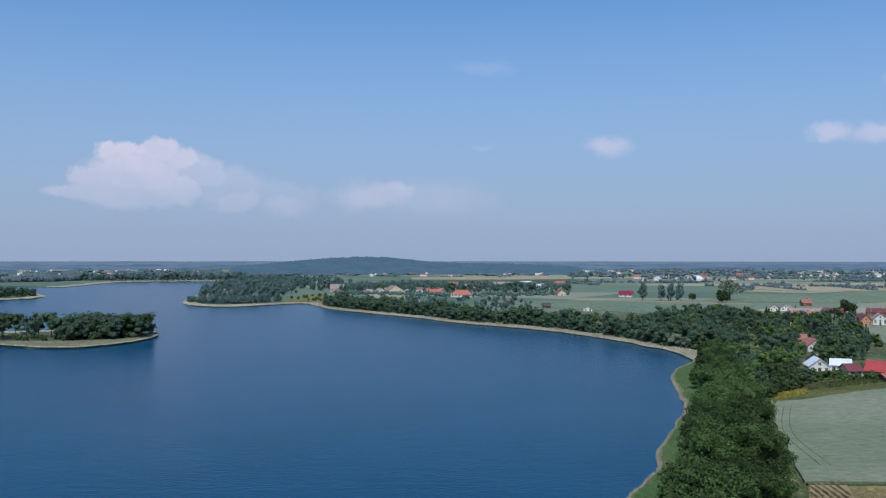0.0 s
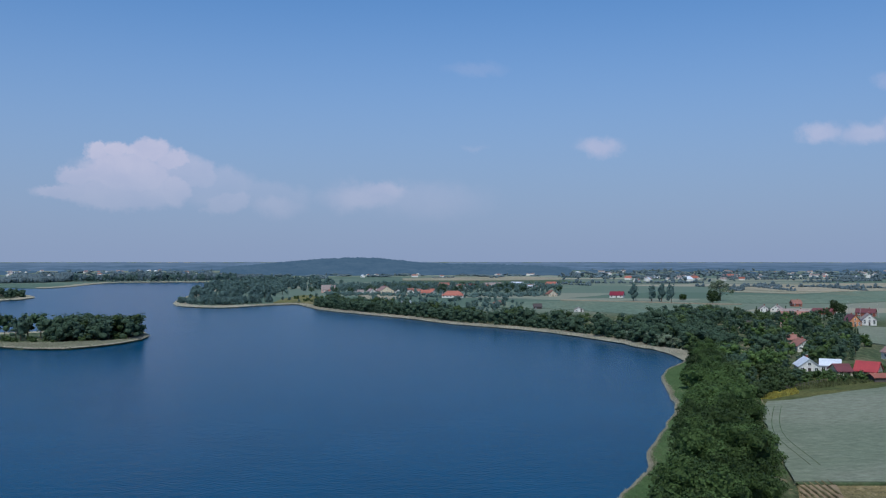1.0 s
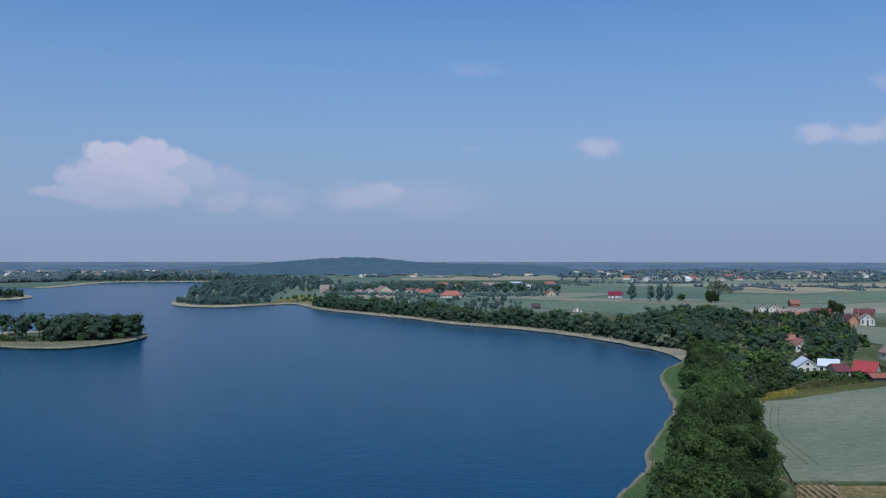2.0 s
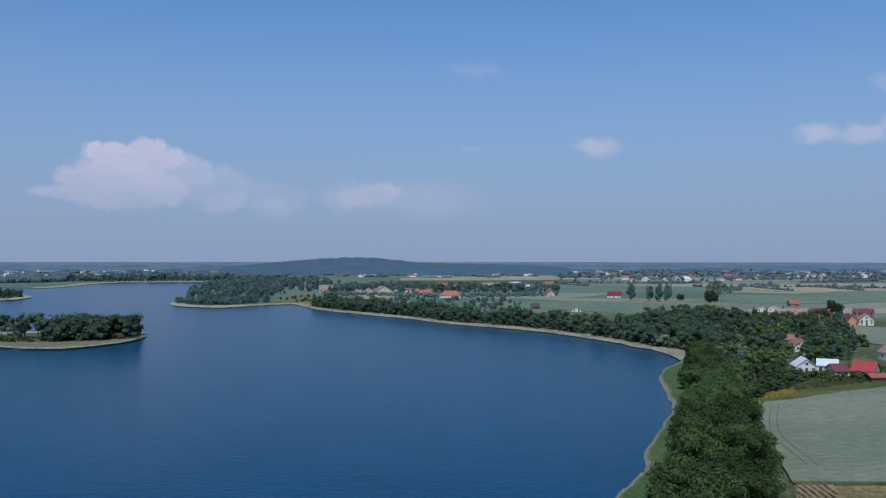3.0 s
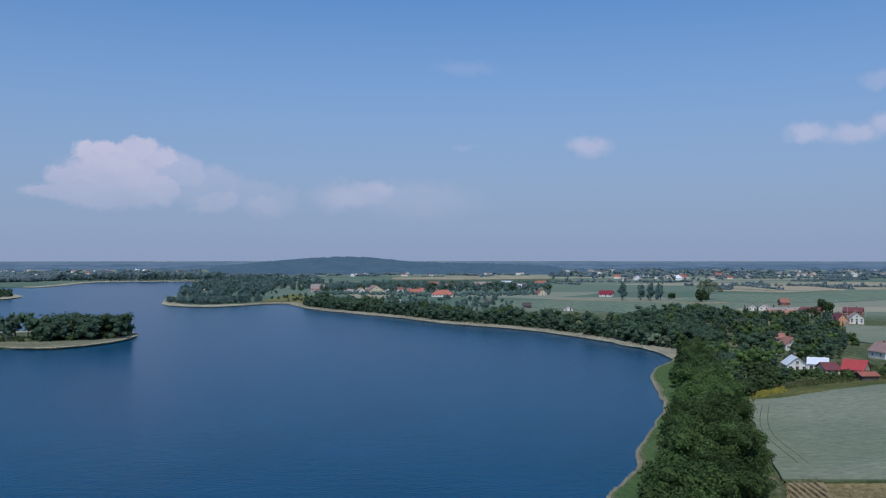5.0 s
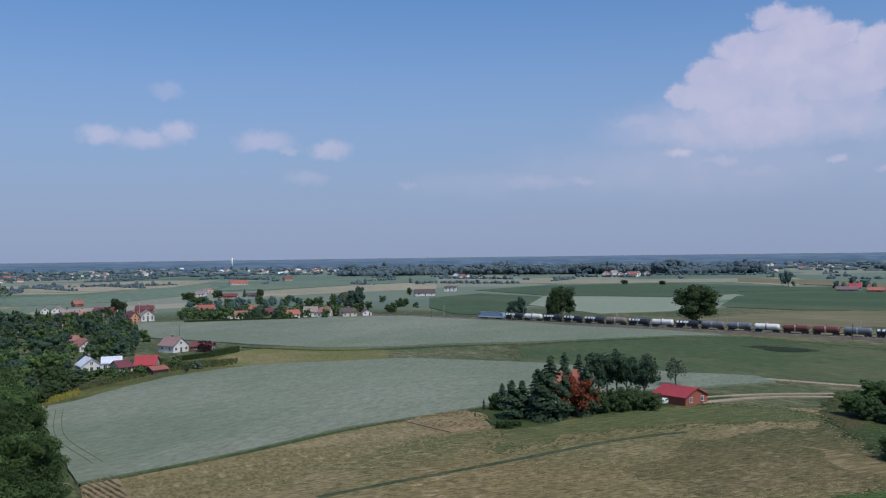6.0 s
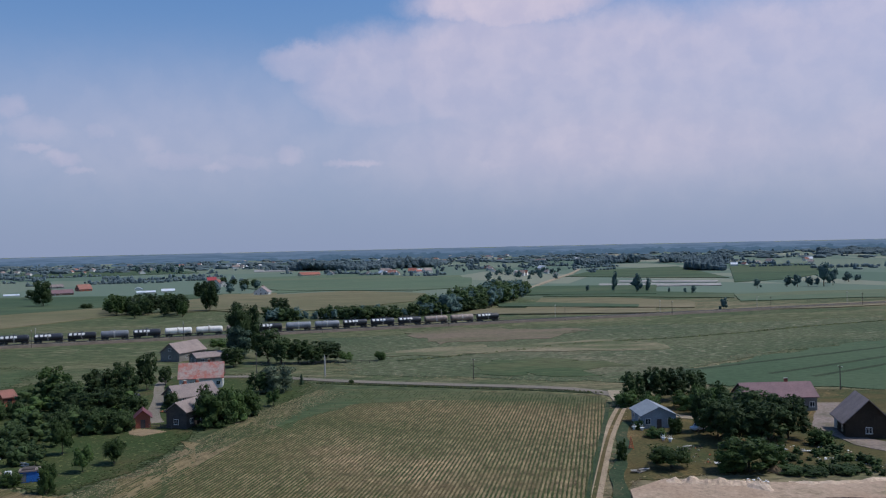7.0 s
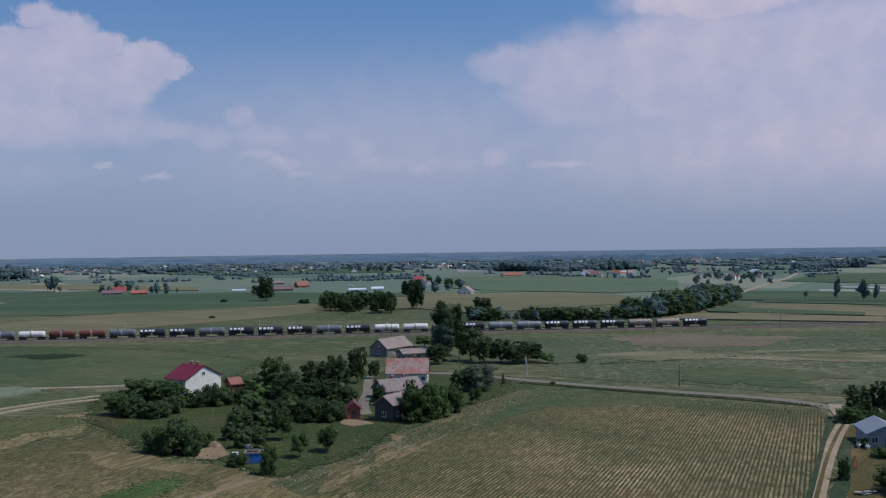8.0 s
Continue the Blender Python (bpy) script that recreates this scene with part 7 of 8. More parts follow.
for spec in ((195.6, 137.3, 13.6, 7.4), (199.1, 134.0, 14.5, 7.7), (205.6, 135.1, 11.9, 5.7), (201.3, 127.0, 13.3, 6.7), (200.2, 137.8, 12.7, 5.6)):
    tree("pine", *spec, group="trees by the barn")
for spec in ((187.7, 125.9, 6.1, 8.7), (194.0, 121.6, 5.0, 8.8), (181.7, 127.6, 5.9, 6.3), (190.5, 123.5, 6.7, 5.8)):
    tree("bush_dark", *spec, group="shrubs by the barn")
tree("copper", 175.2, 129.7, 10.3, 8.7); tree("copper", 180.2, 129.6, 8.4, 6.3)
tree("birch", 231.4, 135.2, 9.3, 5.9)
tree("bush_dark", 168.5, 150.6, 4.7, 3.8, label="clipped dark dome-shaped shrub"); tree("spruce", 166.7, 152.6, 2.9, 1.5); tree("spruce", 157.1, 146.7, 1.7, 0.8)
for spec in ((151.4, 133.7, 2.0, 2.6), (152.7, 132.2, 2.1, 3.1), (155.6, 132.0, 1.8, 2.6)):
    tree("bush_dark", *spec, group="low hedge")
# farm trees
for spec in ((228.4, 77.0, 8.7, 11.8), (226.4, 70.0, 8.0, 9.1), (219.3, 78.6, 6.4, 8.4), (244.6, 46.5, 12.0, 8.6)):
    tree("lime", *spec, group="farm trees")
for spec in ((243.5, 35.0, 11.0, 7.9), (246.3, 29.0, 12.3, 7.3), (265.8, 25.2, 12.2, 5.8), (235.5, 40.9, 9.2, 7.7), (223.0, 30.0, 8.7, 8.7), (221.2, 35.5, 8.2, 7.5), (223.7, 24.2, 6.5, 5.8)):
    tree("lime_dark", *spec, group="farm trees")
for spec in ((216.1, 75.9, 5.5, 7.4), (215.0, 69.5, 4.5, 8.7), (229.5, 63.0, 4.5, 9.2), (230.1, 56.9, 5.6, 7.6), (234.2, 61.1, 5.6, 6.2), (221.2, 66.6, 5.0, 7.4), (233.1, 52.9, 4.6, 5.5), (233.4, 16.3, 4.8, 4.5)):
    tree("bush_dark", *spec, group="farm shrubs")
for spec in ((176.1, 53.4, 7.2, 9.0), (176.9, 57.3, 5.5, 6.7), (174.2, 49.2, 5.8, 5.1), (207.4, 38.8, 6.1, 6.8), (206.8, 30.5, 6.3, 8.6), (206.5, 25.1, 5.6, 7.5), (212.8, 37.0, 6.6, 6.9), (199.9, 45.5, 4.6, 6.8), (187.6, 45.3, 3.6, 4.2), (185.9, 39.2, 3.2, 5.6)):
    tree("bush_dark", *spec, group="farm shrubs")
for spec in ((158.0, 31.0, 5.7, 3.7), (164.6, 38.2, 2.6, 4.3), (205.9, 5.3, 9.5, 10.6), (209.0, 1.5, 8.6, 8.1), (215.0, -1.8, 7.3, 8.3)):
    tree("bush", *spec, group="farm shrubs")
for spec in ((187.0, 33.9, 7.0, 4.4), (170.8, 27.6, 4.9, 3.8), (175.5, 22.8, 4.8, 4.5), (226.8, -9.0, 4.4, 3.5), (181.7, 48.2, 3.2, 3.1)):
    tree("fruit", *spec, group="orchard trees")
tree("willow", 248.8, -10.7, 8.3, 11.5); tree("spruce", 259.3, -18.4, 3.6, 2.0); tree("lime_dark", 247.9, -6.1, 7.0, 6.4)
tree("solitary", 332.0, -2.8, 22.8, 15.8, label="tall dark tree with a spreading crown behind the farm"); tree("poplar", 324.0, -1.2, 14.3, 8.3)
for spec in ((314.8, -10.8, 13.4, 8.9), (308.6, -15.3, 10.6, 7.9), (309.3, -21.0, 9.5, 8.0), (309.5, -30.4, 8.2, 11.2), (308.0, 0.9, 7.8, 7.9), (305.9, -25.4, 7.2, 7.9), (274.2, 20.7, 6.4, 3.9)):
    tree("lime_dark", *spec, group="farm trees")
tree("fruit", 305.1, -49.1, 3.2, 3.6); tree("fruit", 304.8, -36.8, 3.9, 5.1); tree("fruit", 360.9, 6.5, 4.5, 7.9)
tree("bush_dark", 307.0, -49.8, 3.0, 3.2); tree("bush", 256.9, -32.7, 1.2, 2.0)
# cottage trees
for spec in ((199.7, -94.7, 7.8, 5.7), (200.0, -100.9, 8.6, 6.3), (199.6, -106.0, 8.1, 6.4), (201.7, -112.6, 7.0, 5.9)):
    tree("lime_dark", spec[0], spec[1], spec[2] * 1.14, spec[3] * 0.96, group="cottage trees")
for spec in ((195.8, -91.3, 4.2, 6.9), (188.1, -93.4, 4.6, 6.7), (188.7, -103.1, 4.3, 8.3), (181.6, -103.5, 7.0, 7.5), (187.8, -110.7, 6.3, 5.6), (172.1, -82.8, 2.1, 3.2), (165.2, -87.6, 3.9, 3.6), (163.5, -82.3, 2.2, 5.2), (148.2, -67.8, 4.1, 2.3), (147.4, -108.4, 3.6, 5.9)):
    tree("bush", *spec, group="cottage shrubs")
for spec in ((165.7, -102.9, 8.2, 10.0), (161.6, -105.5, 8.4, 9.9), (153.9, -106.2, 8.7, 8.4), (158.6, -93.4, 8.1, 7.6), (152.6, -93.5, 8.0, 8.0), (150.2, -99.2, 8.4, 9.3), (165.1, -94.0, 8.8, 4.9)):
    tree("lime_dark", spec[0], spec[1], spec[2] * 1.14, spec[3] * 0.96, group="cottage trees")
tree("lime", 134.4, -84.9, 6.8, 9.2); tree("bush", 135.3, -81.7, 4.5, 6.1); tree("bush", 135.5, -90.6, 4.7, 5.2)
tree("fruit", 140.0, -73.3, 4.1, 7.3); tree("bush", 144.5, -73.2, 2.6, 3.1)
grove(("bush_dark", "bush"), [(144, -98), (142, -108), (130, -108), (123, -110), (127, -99), (130, -89)], 46, (0.7, 1.9), 1.6, "yard weeds", joined="dark rank weeds and shrubs in a yard")
tree("bush_dark", 131.5, -91.1, 1.5, 6.2); tree("bush_dark", 129.5, -94.0, 1.4, 6.2); tree("bush_dark", 128.7, -100.0, 1.5, 6.3)
# the hedge beyond the railway and scattered trees out on the plain
belt(("lime_dark", "far_tree", "bush_dark"), [(492, -16), (494, -40), (481, -68), (487, -103), (505, -129), (523, -154)], 4.5, (4, 9), 3, 5, "field hedge", joined="overgrown hedge of dark trees beyond the railway")
belt(("lime_dark", "far_tree", "solitary"), [(498, -116), (519, -146), (580, -184), (662, -226)], 6, (7, 15), 3, 9, "field hedge", joined="overgrown hedge of dark trees beyond the railway")
tree("lime_dark", 519.4, -25.3, 13.0, 11.4); tree("solitary", 595.8, 15.9, 22.3, 13.0); tree("lime_dark", 743.6, 25.7, 16.5, 12.4)
grove(("lime_dark", "lime"), [(579, 75), (556, 45), (550, 23), (602, 26), (672, 71), (639, 84)], 16, (9, 15), 9, "field copse")
grove(("willow", "lime_dark"), [(554, 70), (552, 48), (605, 53), (607, 76)], 6, (9, 13), 9, "field copse")
tree("solitary", 718.3, 141.0, 22.2, 16.0, label="tall dark field tree with a bare lower trunk"); tree("lime_dark", 829.6, 171.0, 9.8, 13.1); tree("bush_dark", 677.0, 104.2, 3.6, 11.4)
for spec in ((1717.0, 175.6, 15.7, 14.4), (1649.3, 148.6, 16.1, 12.8), (1626.9, 128.5, 17.9, 15.7), (1644.4, 108.6, 17.2, 15.9), (1585.5, 88.9, 17.6, 19.4), (1337.3, 85.4, 8.2, 10.3), (1618.1, 254.3, 7.8, 12.6), (1636.6, 67.4, 7.1, 8.4)):
    tree("far_tree", *spec, group="trees along a far field")
grove(("lime_dark", "bush_dark", "bush"), [(247, 55), (265, 48), (248, 30), (214, 24), (200, 27), (212, 38), (217, 48)], 26, (2.5, 5.5), 3.0, "farm shrubs", joined="dense dark shrubs and small trees round the farm")
grove(("lime_dark", "bush_dark"), [(213, 51), (208, 43), (191, 35), (177, 37), (180, 44)], 12, (2, 4.5), 3.0, "farm shrubs", joined="dense dark shrubs and small trees round the farm")
for spec in ((915.0, 350.0, 9.5, 11.0), (908.0, 340.0, 8.0, 9.0), (884.0, 303.0, 9.0, 9.0), (876.0, 281.0, 10.0, 12.0), (880.0, 272.0, 9.0, 10.0), (886.0, 290.0, 8.5, 8.0), (868.0, 268.0, 6.0, 8.0)):
    tree("far_tree", *spec, group="far farm trees")
tree("bush_dark", 669.2, 102.4, 3.9, 7.8); tree("bush_dark", 709.0, 173.8, 2.8, 7.5); tree("bush_dark", 534.5, 137.8, 2.1, 5.0); tree("far_tree", 881.8, 262.4, 5.9, 4.1)
for spec in ((440.5, -264.8, 8.5, 7.3), (636.9, -288.1, 18.0, 8.1), (626.9, -302.4, 16.5, 13.4), (621.1, -309.5, 13.0, 8.0), (663.5, -277.1, 5.9, 6.0), (588.9, -329.8, 7.1, 6.1), (599.1, -328.0, 4.6, 4.4), (612.5, -322.1, 4.3, 3.6), (627.4, -407.3, 8.6, 9.6)):
    tree("far_tree", *spec, group="field trees")
for spec in ((628.1, -435.0, 10.0, 11.8), (622.9, -440.7, 11.8, 13.7), (625.5, -452.5, 9.1, 11.9), (617.7, -461.3, 21.8, 17.8), (628.1, -477.6, 15.3, 13.2), (666.5, -522.7, 10.4, 13.1), (669.3, -535.3, 7.0, 11.0)):
    tree("far_tree", *spec, group="field trees")
grove(("far_tree", "lime_dark"), [(790, 28), (812, -22), (988, -26), (1054, 31)], 14, (7, 12), 10, "farm trees")
grove("far_tree", [(925, 345), (935, 281), (1055, 323), (1080, 414)], 5, (7, 11), 10, "far farm trees", joined="dark trees round a far farm")
grove("far_tree", [(887, -250), (834, -312), (1151, -448), (1237, -376)], 34, (5, 10), 12, "far farm trees", joined="dark trees round a far farm")
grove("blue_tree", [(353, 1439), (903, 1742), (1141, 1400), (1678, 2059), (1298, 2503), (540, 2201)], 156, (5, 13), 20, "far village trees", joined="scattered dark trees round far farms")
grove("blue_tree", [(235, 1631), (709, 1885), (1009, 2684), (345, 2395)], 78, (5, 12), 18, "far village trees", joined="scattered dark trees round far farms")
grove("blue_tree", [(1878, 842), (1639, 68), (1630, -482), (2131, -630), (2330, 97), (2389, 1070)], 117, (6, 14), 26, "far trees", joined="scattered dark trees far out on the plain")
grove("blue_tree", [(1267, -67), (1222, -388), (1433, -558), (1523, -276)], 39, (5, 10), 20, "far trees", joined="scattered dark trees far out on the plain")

def dotted(az0, az1, r0, r1, lines, label):
    """Loose hedge lines, copses and single trees all over the plain, too many to count."""
    spots = []
    for _ in range(lines):
        a, d = radians(random.uniform(az0, az1)), r0 + (r1 - r0) * random.random() ** 0.8
        x, y = d * math.sin(a), d * math.cos(a)
        t, long = radians(random.choice((4, 94, 70, -20))), random.choice((0, 6, 12, 40, 90, 160))
        for k in range(3 + int(long / 3.5)):
            q = (x + math.sin(t) * k * 3.5 + random.uniform(-4, 4), y + math.cos(t) * k * 3.5 + random.uniform(-4, 4))
            if not inside(q, LAKE):
                h = random.uniform(2.5, 7) * (0.7 + 0.6 * (k % 7 == 3))
                spots.append((*q, random.uniform(1.8, 3.6), h))
    clumps("tree_scatter", spots, "wood_hazed", label, "woodland")


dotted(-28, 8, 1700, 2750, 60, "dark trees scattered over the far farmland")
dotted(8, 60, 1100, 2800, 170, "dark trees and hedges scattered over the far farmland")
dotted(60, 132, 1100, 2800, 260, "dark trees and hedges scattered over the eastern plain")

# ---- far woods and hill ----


def forest(name, line, n, width, r=(9, 16), h=(14, 20), material="wood_hazed", label="belt of dark distant woodland"):
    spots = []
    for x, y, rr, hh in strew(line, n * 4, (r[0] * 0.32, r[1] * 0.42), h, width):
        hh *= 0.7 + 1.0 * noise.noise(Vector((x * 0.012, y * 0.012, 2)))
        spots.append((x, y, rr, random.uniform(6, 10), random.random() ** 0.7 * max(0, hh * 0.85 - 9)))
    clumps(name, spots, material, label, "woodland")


belt(("far_tree", "blue_tree", "far_poplar"), [(-640, 1530), (-560, 1545), (-500, 1560), (-430, 1575), (-360, 1570)], 8, (7, 19), 3, 16, "far shore trees", joined="uneven belt of trees along the far lake shore")
forest("far_wood", [(-668, 1498), (-675, 1658), (-618, 1705), (-535, 1754), (-424, 1758), (-345, 1758)], 260, 60, (8, 14), (14, 22))
forest("far_wood", [(-764, 1428), (-687, 1498), (-651, 1575)], 120, 50, (8, 12), (8, 14))
forest("far_wood", [(1113, 1412), (1240, 1280), (1388, 1050), (1478, 855), (1549, 724)], 620, 160, (10, 18), (20, 28), label="long dark pine wood across the fields")
forest("far_wood", [(1564, 1179), (1512, 789), (1590, 736)], 160, 120, (10, 18), (18, 24))
forest("far_wood", [(1868, 637), (1907, 531)], 90, 80, (9, 14), (14, 20))
forest("far_wood", [(1621, -103), (1549, -219), (1618, -370)], 320, 120, (10, 16), (18, 25))
forest("far_wood", [(1486, -600), (1520, -738)], 130, 90, (10, 14), (16, 22))
forest("far_wood", [(1475, -761), (1499, -914)], 200, 120, (10, 16), (16, 22))
forest("far_wood", [(1752, -1298), (1776, -1496), (1682, -1616)], 260, 200, (14, 20), (16, 22))
forest("far_wood", [(1056, -581), (1017, -612)], 60, 40, (8, 12), (10, 14))


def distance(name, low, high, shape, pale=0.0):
    """Glowing blue that stands in for haze over what lies kilometres off, blended to pale blue towards the top."""
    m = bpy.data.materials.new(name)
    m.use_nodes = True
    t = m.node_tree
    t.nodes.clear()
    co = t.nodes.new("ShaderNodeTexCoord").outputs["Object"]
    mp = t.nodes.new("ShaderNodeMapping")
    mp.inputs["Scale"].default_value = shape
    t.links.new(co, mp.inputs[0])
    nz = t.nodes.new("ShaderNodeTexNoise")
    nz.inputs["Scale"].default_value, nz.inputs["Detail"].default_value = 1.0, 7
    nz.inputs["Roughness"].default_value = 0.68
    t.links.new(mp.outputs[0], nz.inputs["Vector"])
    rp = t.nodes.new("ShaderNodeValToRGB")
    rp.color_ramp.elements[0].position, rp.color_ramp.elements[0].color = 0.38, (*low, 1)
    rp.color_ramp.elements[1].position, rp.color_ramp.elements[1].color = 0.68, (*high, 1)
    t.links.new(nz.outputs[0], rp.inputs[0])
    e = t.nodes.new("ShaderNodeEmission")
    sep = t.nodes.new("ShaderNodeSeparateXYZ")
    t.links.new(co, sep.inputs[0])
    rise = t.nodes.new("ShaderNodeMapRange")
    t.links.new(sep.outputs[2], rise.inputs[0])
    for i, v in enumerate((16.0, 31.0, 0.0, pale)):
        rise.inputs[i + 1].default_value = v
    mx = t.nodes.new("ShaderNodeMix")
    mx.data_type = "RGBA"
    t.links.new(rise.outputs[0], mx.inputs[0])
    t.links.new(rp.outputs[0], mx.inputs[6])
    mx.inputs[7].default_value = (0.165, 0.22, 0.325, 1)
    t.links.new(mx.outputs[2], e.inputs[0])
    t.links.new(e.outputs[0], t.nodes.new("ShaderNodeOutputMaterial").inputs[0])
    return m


MAT["distance"] = distance("blue_haze_glow", (0.074, 0.125, 0.2), (0.14, 0.205, 0.315), (0.012, 0.012, 0.2), 0.6)
MAT["haze_wood"] = distance("hazed_wood_glow", (0.062, 0.112, 0.18), (0.088, 0.142, 0.212), (0.02, 0.02, 0.08))


def ring(az0, az1, r, n, width, rr, hh, material, label):
    spots = []
    for _ in range(n):
        a, d = radians(random.uniform(az0, az1)), r + random.uniform(-0.5, 0.5) * width
        spots.append((d * math.sin(a), d * math.cos(a), random.uniform(*rr), random.uniform(*hh) * (0.75 + 0.5 * noise.noise(Vector((a * 40, 0, 0))))))
    clumps("horizon_wood", spots, material, label, "woodland")


# These two rings glow in haze blue instead of taking the sunlight.
ring(-60, 170, 2600, 420, 440, (10, 20), (6, 12), "haze_wood", "hazy woodland belts far out on the plain")
ring(95, 170, 2700, 420, 240, (10, 18), (13, 21), "haze_wood", "hazy woodland along the horizon")


ring(58, 135, 2250, 620, 900, (9, 20), (5, 10), "wood_hazed", "hazy tree belts and copses far out on the plain")
ring(-32, 58, 2300, 520, 800, (9, 18), (5, 9), "wood_hazed", "hazy tree belts and copses far out on the plain")


def hill():
    """A long wooded rise far behind the lake, glowing in haze blue."""
    def rise(u, w):
        deg = u * (13.5 if u > 0 else 8.5)
        bump = 0.5 + 0.5 * math.cos(math.pi * min(1.0, abs(deg) / (8.0 if deg < 0 else 5.8)))
        return (13 * (1 - u ** 4) + 17 * bump) * (1 - 0.85 * min(0, w) ** 2 - 0.3 * max(0, w) ** 2)

    def place(u, w):
        az, d = radians(-4.9 + u * (13.5 if u > 0 else 8.5)), 2430 + w * 330
        return d * math.sin(az), d * math.cos(az)

    v, f, n, m = [], [], 40, 8
    for i in range(n + 1):
        for j in range(m + 1):
            u, w = 2 * i / n - 1, 2 * j / m - 1
            x, y = place(u, w)
            v.append((x, y, ground_z(x, y) + rise(u, w) * (1 if abs(w) < 1 else 0) - 1))
    for i in range(n):
        f += [(i * (m + 1) + j, (i + 1) * (m + 1) + j, (i + 1) * (m + 1) + j + 1, i * (m + 1) + j + 1) for j in range(m)]
    tagged(new("hill", mesh_of("hill", v, f, "haze_wood")), "long low hill under woodland", "hill", "", "structure")
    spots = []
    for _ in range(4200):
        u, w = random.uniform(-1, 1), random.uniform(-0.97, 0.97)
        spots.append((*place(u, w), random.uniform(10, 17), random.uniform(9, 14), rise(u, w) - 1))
    clumps("wooded_hill", spots, "haze_wood", "dense woodland over a long low hill", "woodland")


hill()


def skyline():
    """The blue distance beyond the last farms: a plain backdrop all round, glowing in haze colour."""
    v, n, r = [], 1440, 2860
    for i in range(n + 1):
        a = radians(-95 + 300 * i / n)
        z = 40 - r * math.tan(radians(0.22)) + 2.0 * noise.noise(Vector((a * 30, 0, 7))) + 2.2 * noise.noise(Vector((a * 170, 0, 2))) + 1.6 * noise.noise(Vector((a * 520, 0, 5)))
        v += [(r * math.sin(a), r * math.cos(a), ground_z(0, r) - 4), (r * math.sin(a), r * math.cos(a), z)]
    f = [(2 * i, 2 * i + 2, 2 * i + 3, 2 * i + 1) for i in range(n)]
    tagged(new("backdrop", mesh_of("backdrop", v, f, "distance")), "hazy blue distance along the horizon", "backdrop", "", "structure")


skyline()

# ---- the train ----
RAIL_TOP = 1.27
WAGON = {}


def tank_wagon(y, paint, marked):
    """A four-axle tank wagon on the track at y along the line."""
    p = rail_at(y)
    m = pose(p.x, p.y, RAIL_TOP, 0, 0, math.degrees(math.atan2(rail_u.y, rail_u.x)))
    key = (paint, marked)
    if key in WAGON:
        return copy_thing(WAGON[key], m)
    words = {"tank_navy": "dark navy tank wagon with white markings", "tank_white": "dusty white tank wagon", "tank_brown": "red-brown tank wagon with a pale band",
             "tank_grey": "weathered grey tank wagon", "tank_tan": "dusty brown and pale tank wagon"}[paint]
    ob = thing("tank_wagon", m, words + " on the railway", "tank wagon", "freight train")
    half, r, zc = 5.9, 1.42, 2.55
    lie = Matrix.Translation((-half, 0, zc)) @ pose(0, 0, 0, 0, 90, 0)
    prof = [(0.02, 0), (0.7, 0.06), (1.15, 0.22), (1.36, 0.42), (r, 0.62)] + [(r, 2 * half * k / 6) for k in range(1, 6)] + [(r, 2 * half - 0.62), (1.36, 2 * half - 0.42), (1.15, 2 * half - 0.22), (0.7, 2 * half - 0.06), (0.02, 2 * half)]
    tank = part("tank", Shape().lathe(prof, 18, lie).mesh("tank", paint, True), ob)
    part("manhole", Shape().lathe([(0.42, 0), (0.42, 0.3), (0.3, 0.38)], 10, Matrix.Translation((0, 0, zc + r - 0.06))).mesh("manhole", paint), tank)
    band = Shape().lathe([(r + 0.02, -0.16), (r + 0.02, 0.16)], 18, Matrix.Translation((0.3, 0, zc)) @ pose(0, 0, 0, 0, 90, 0))
    part("band", band.mesh("band", "tank_tan" if paint in ("tank_white", "tank_tan") else "concrete" if paint in ("tank_brown", "tank_grey") else "dark"), tank)
    part("underframe", Shape().box(-6.3, -0.5, 0.85, 6.3, 0.5, 1.12).box(-6.3, -1.25, 0.95, -5.6, 1.25, 1.15).box(5.6, -1.25, 0.95, 6.3, 1.25, 1.15).box(-4.4, -1.1, 1.1, -3.9, 1.1, 1.6).box(3.9, -1.1, 1.1, 4.4, 1.1, 1.6).mesh("underframe", "dark"), ob)
    walk_way = Shape().box(-2.2, -0.35, zc + r + 0.05, 2.2, -0.05, zc + r + 0.1)
    for x in (-2.1, 0, 2.1):
        walk_way.box(x - 0.03, -0.38, zc + r - 0.1, x + 0.03, -0.32, zc + r + 0.75)
    walk_way.box(-2.2, -0.38, zc + r + 0.72, 2.2, -0.33, zc + r + 0.77)
    part("walkway", walk_way.mesh("walkway", "steel"), ob, "steel roof walkway with a rail")
    lad = Shape().box(-0.25, 1.42, 1.0, -0.19, 1.5, zc + r).box(0.19, 1.42, 1.0, 0.25, 1.5, zc + r)
    for i in range(9):
        lad.box(-0.19, 1.44, 1.2 + i * 0.3, 0.19, 1.48, 1.24 + i * 0.3)
    part("ladder", lad.mesh("ladder", "trim" if paint != "tank_white" else "dark"), ob, "narrow side ladder")
    for x in (-4.15, 4.15):
        bogie = part("bogie", Shape().box(-1.5, -1.0, 0.35, 1.5, -0.85, 0.75).box(-1.5, 0.85, 0.35, 1.5, 1.0, 0.75).box(-0.3, -0.85, 0.4, 0.3, 0.85, 0.85).mesh("bogie", "dark"), ob, "", pose(x, 0, 0))
        for dx in (-0.9, 0.9):
            for s in (-0.75, 0.75):
                part("wheel", Shape().lathe([(0.46, -0.07), (0.46, 0.07)], 14, pose(dx, s, 0.46, 90, 0, 0)).mesh("wheel", "wheel"), bogie)
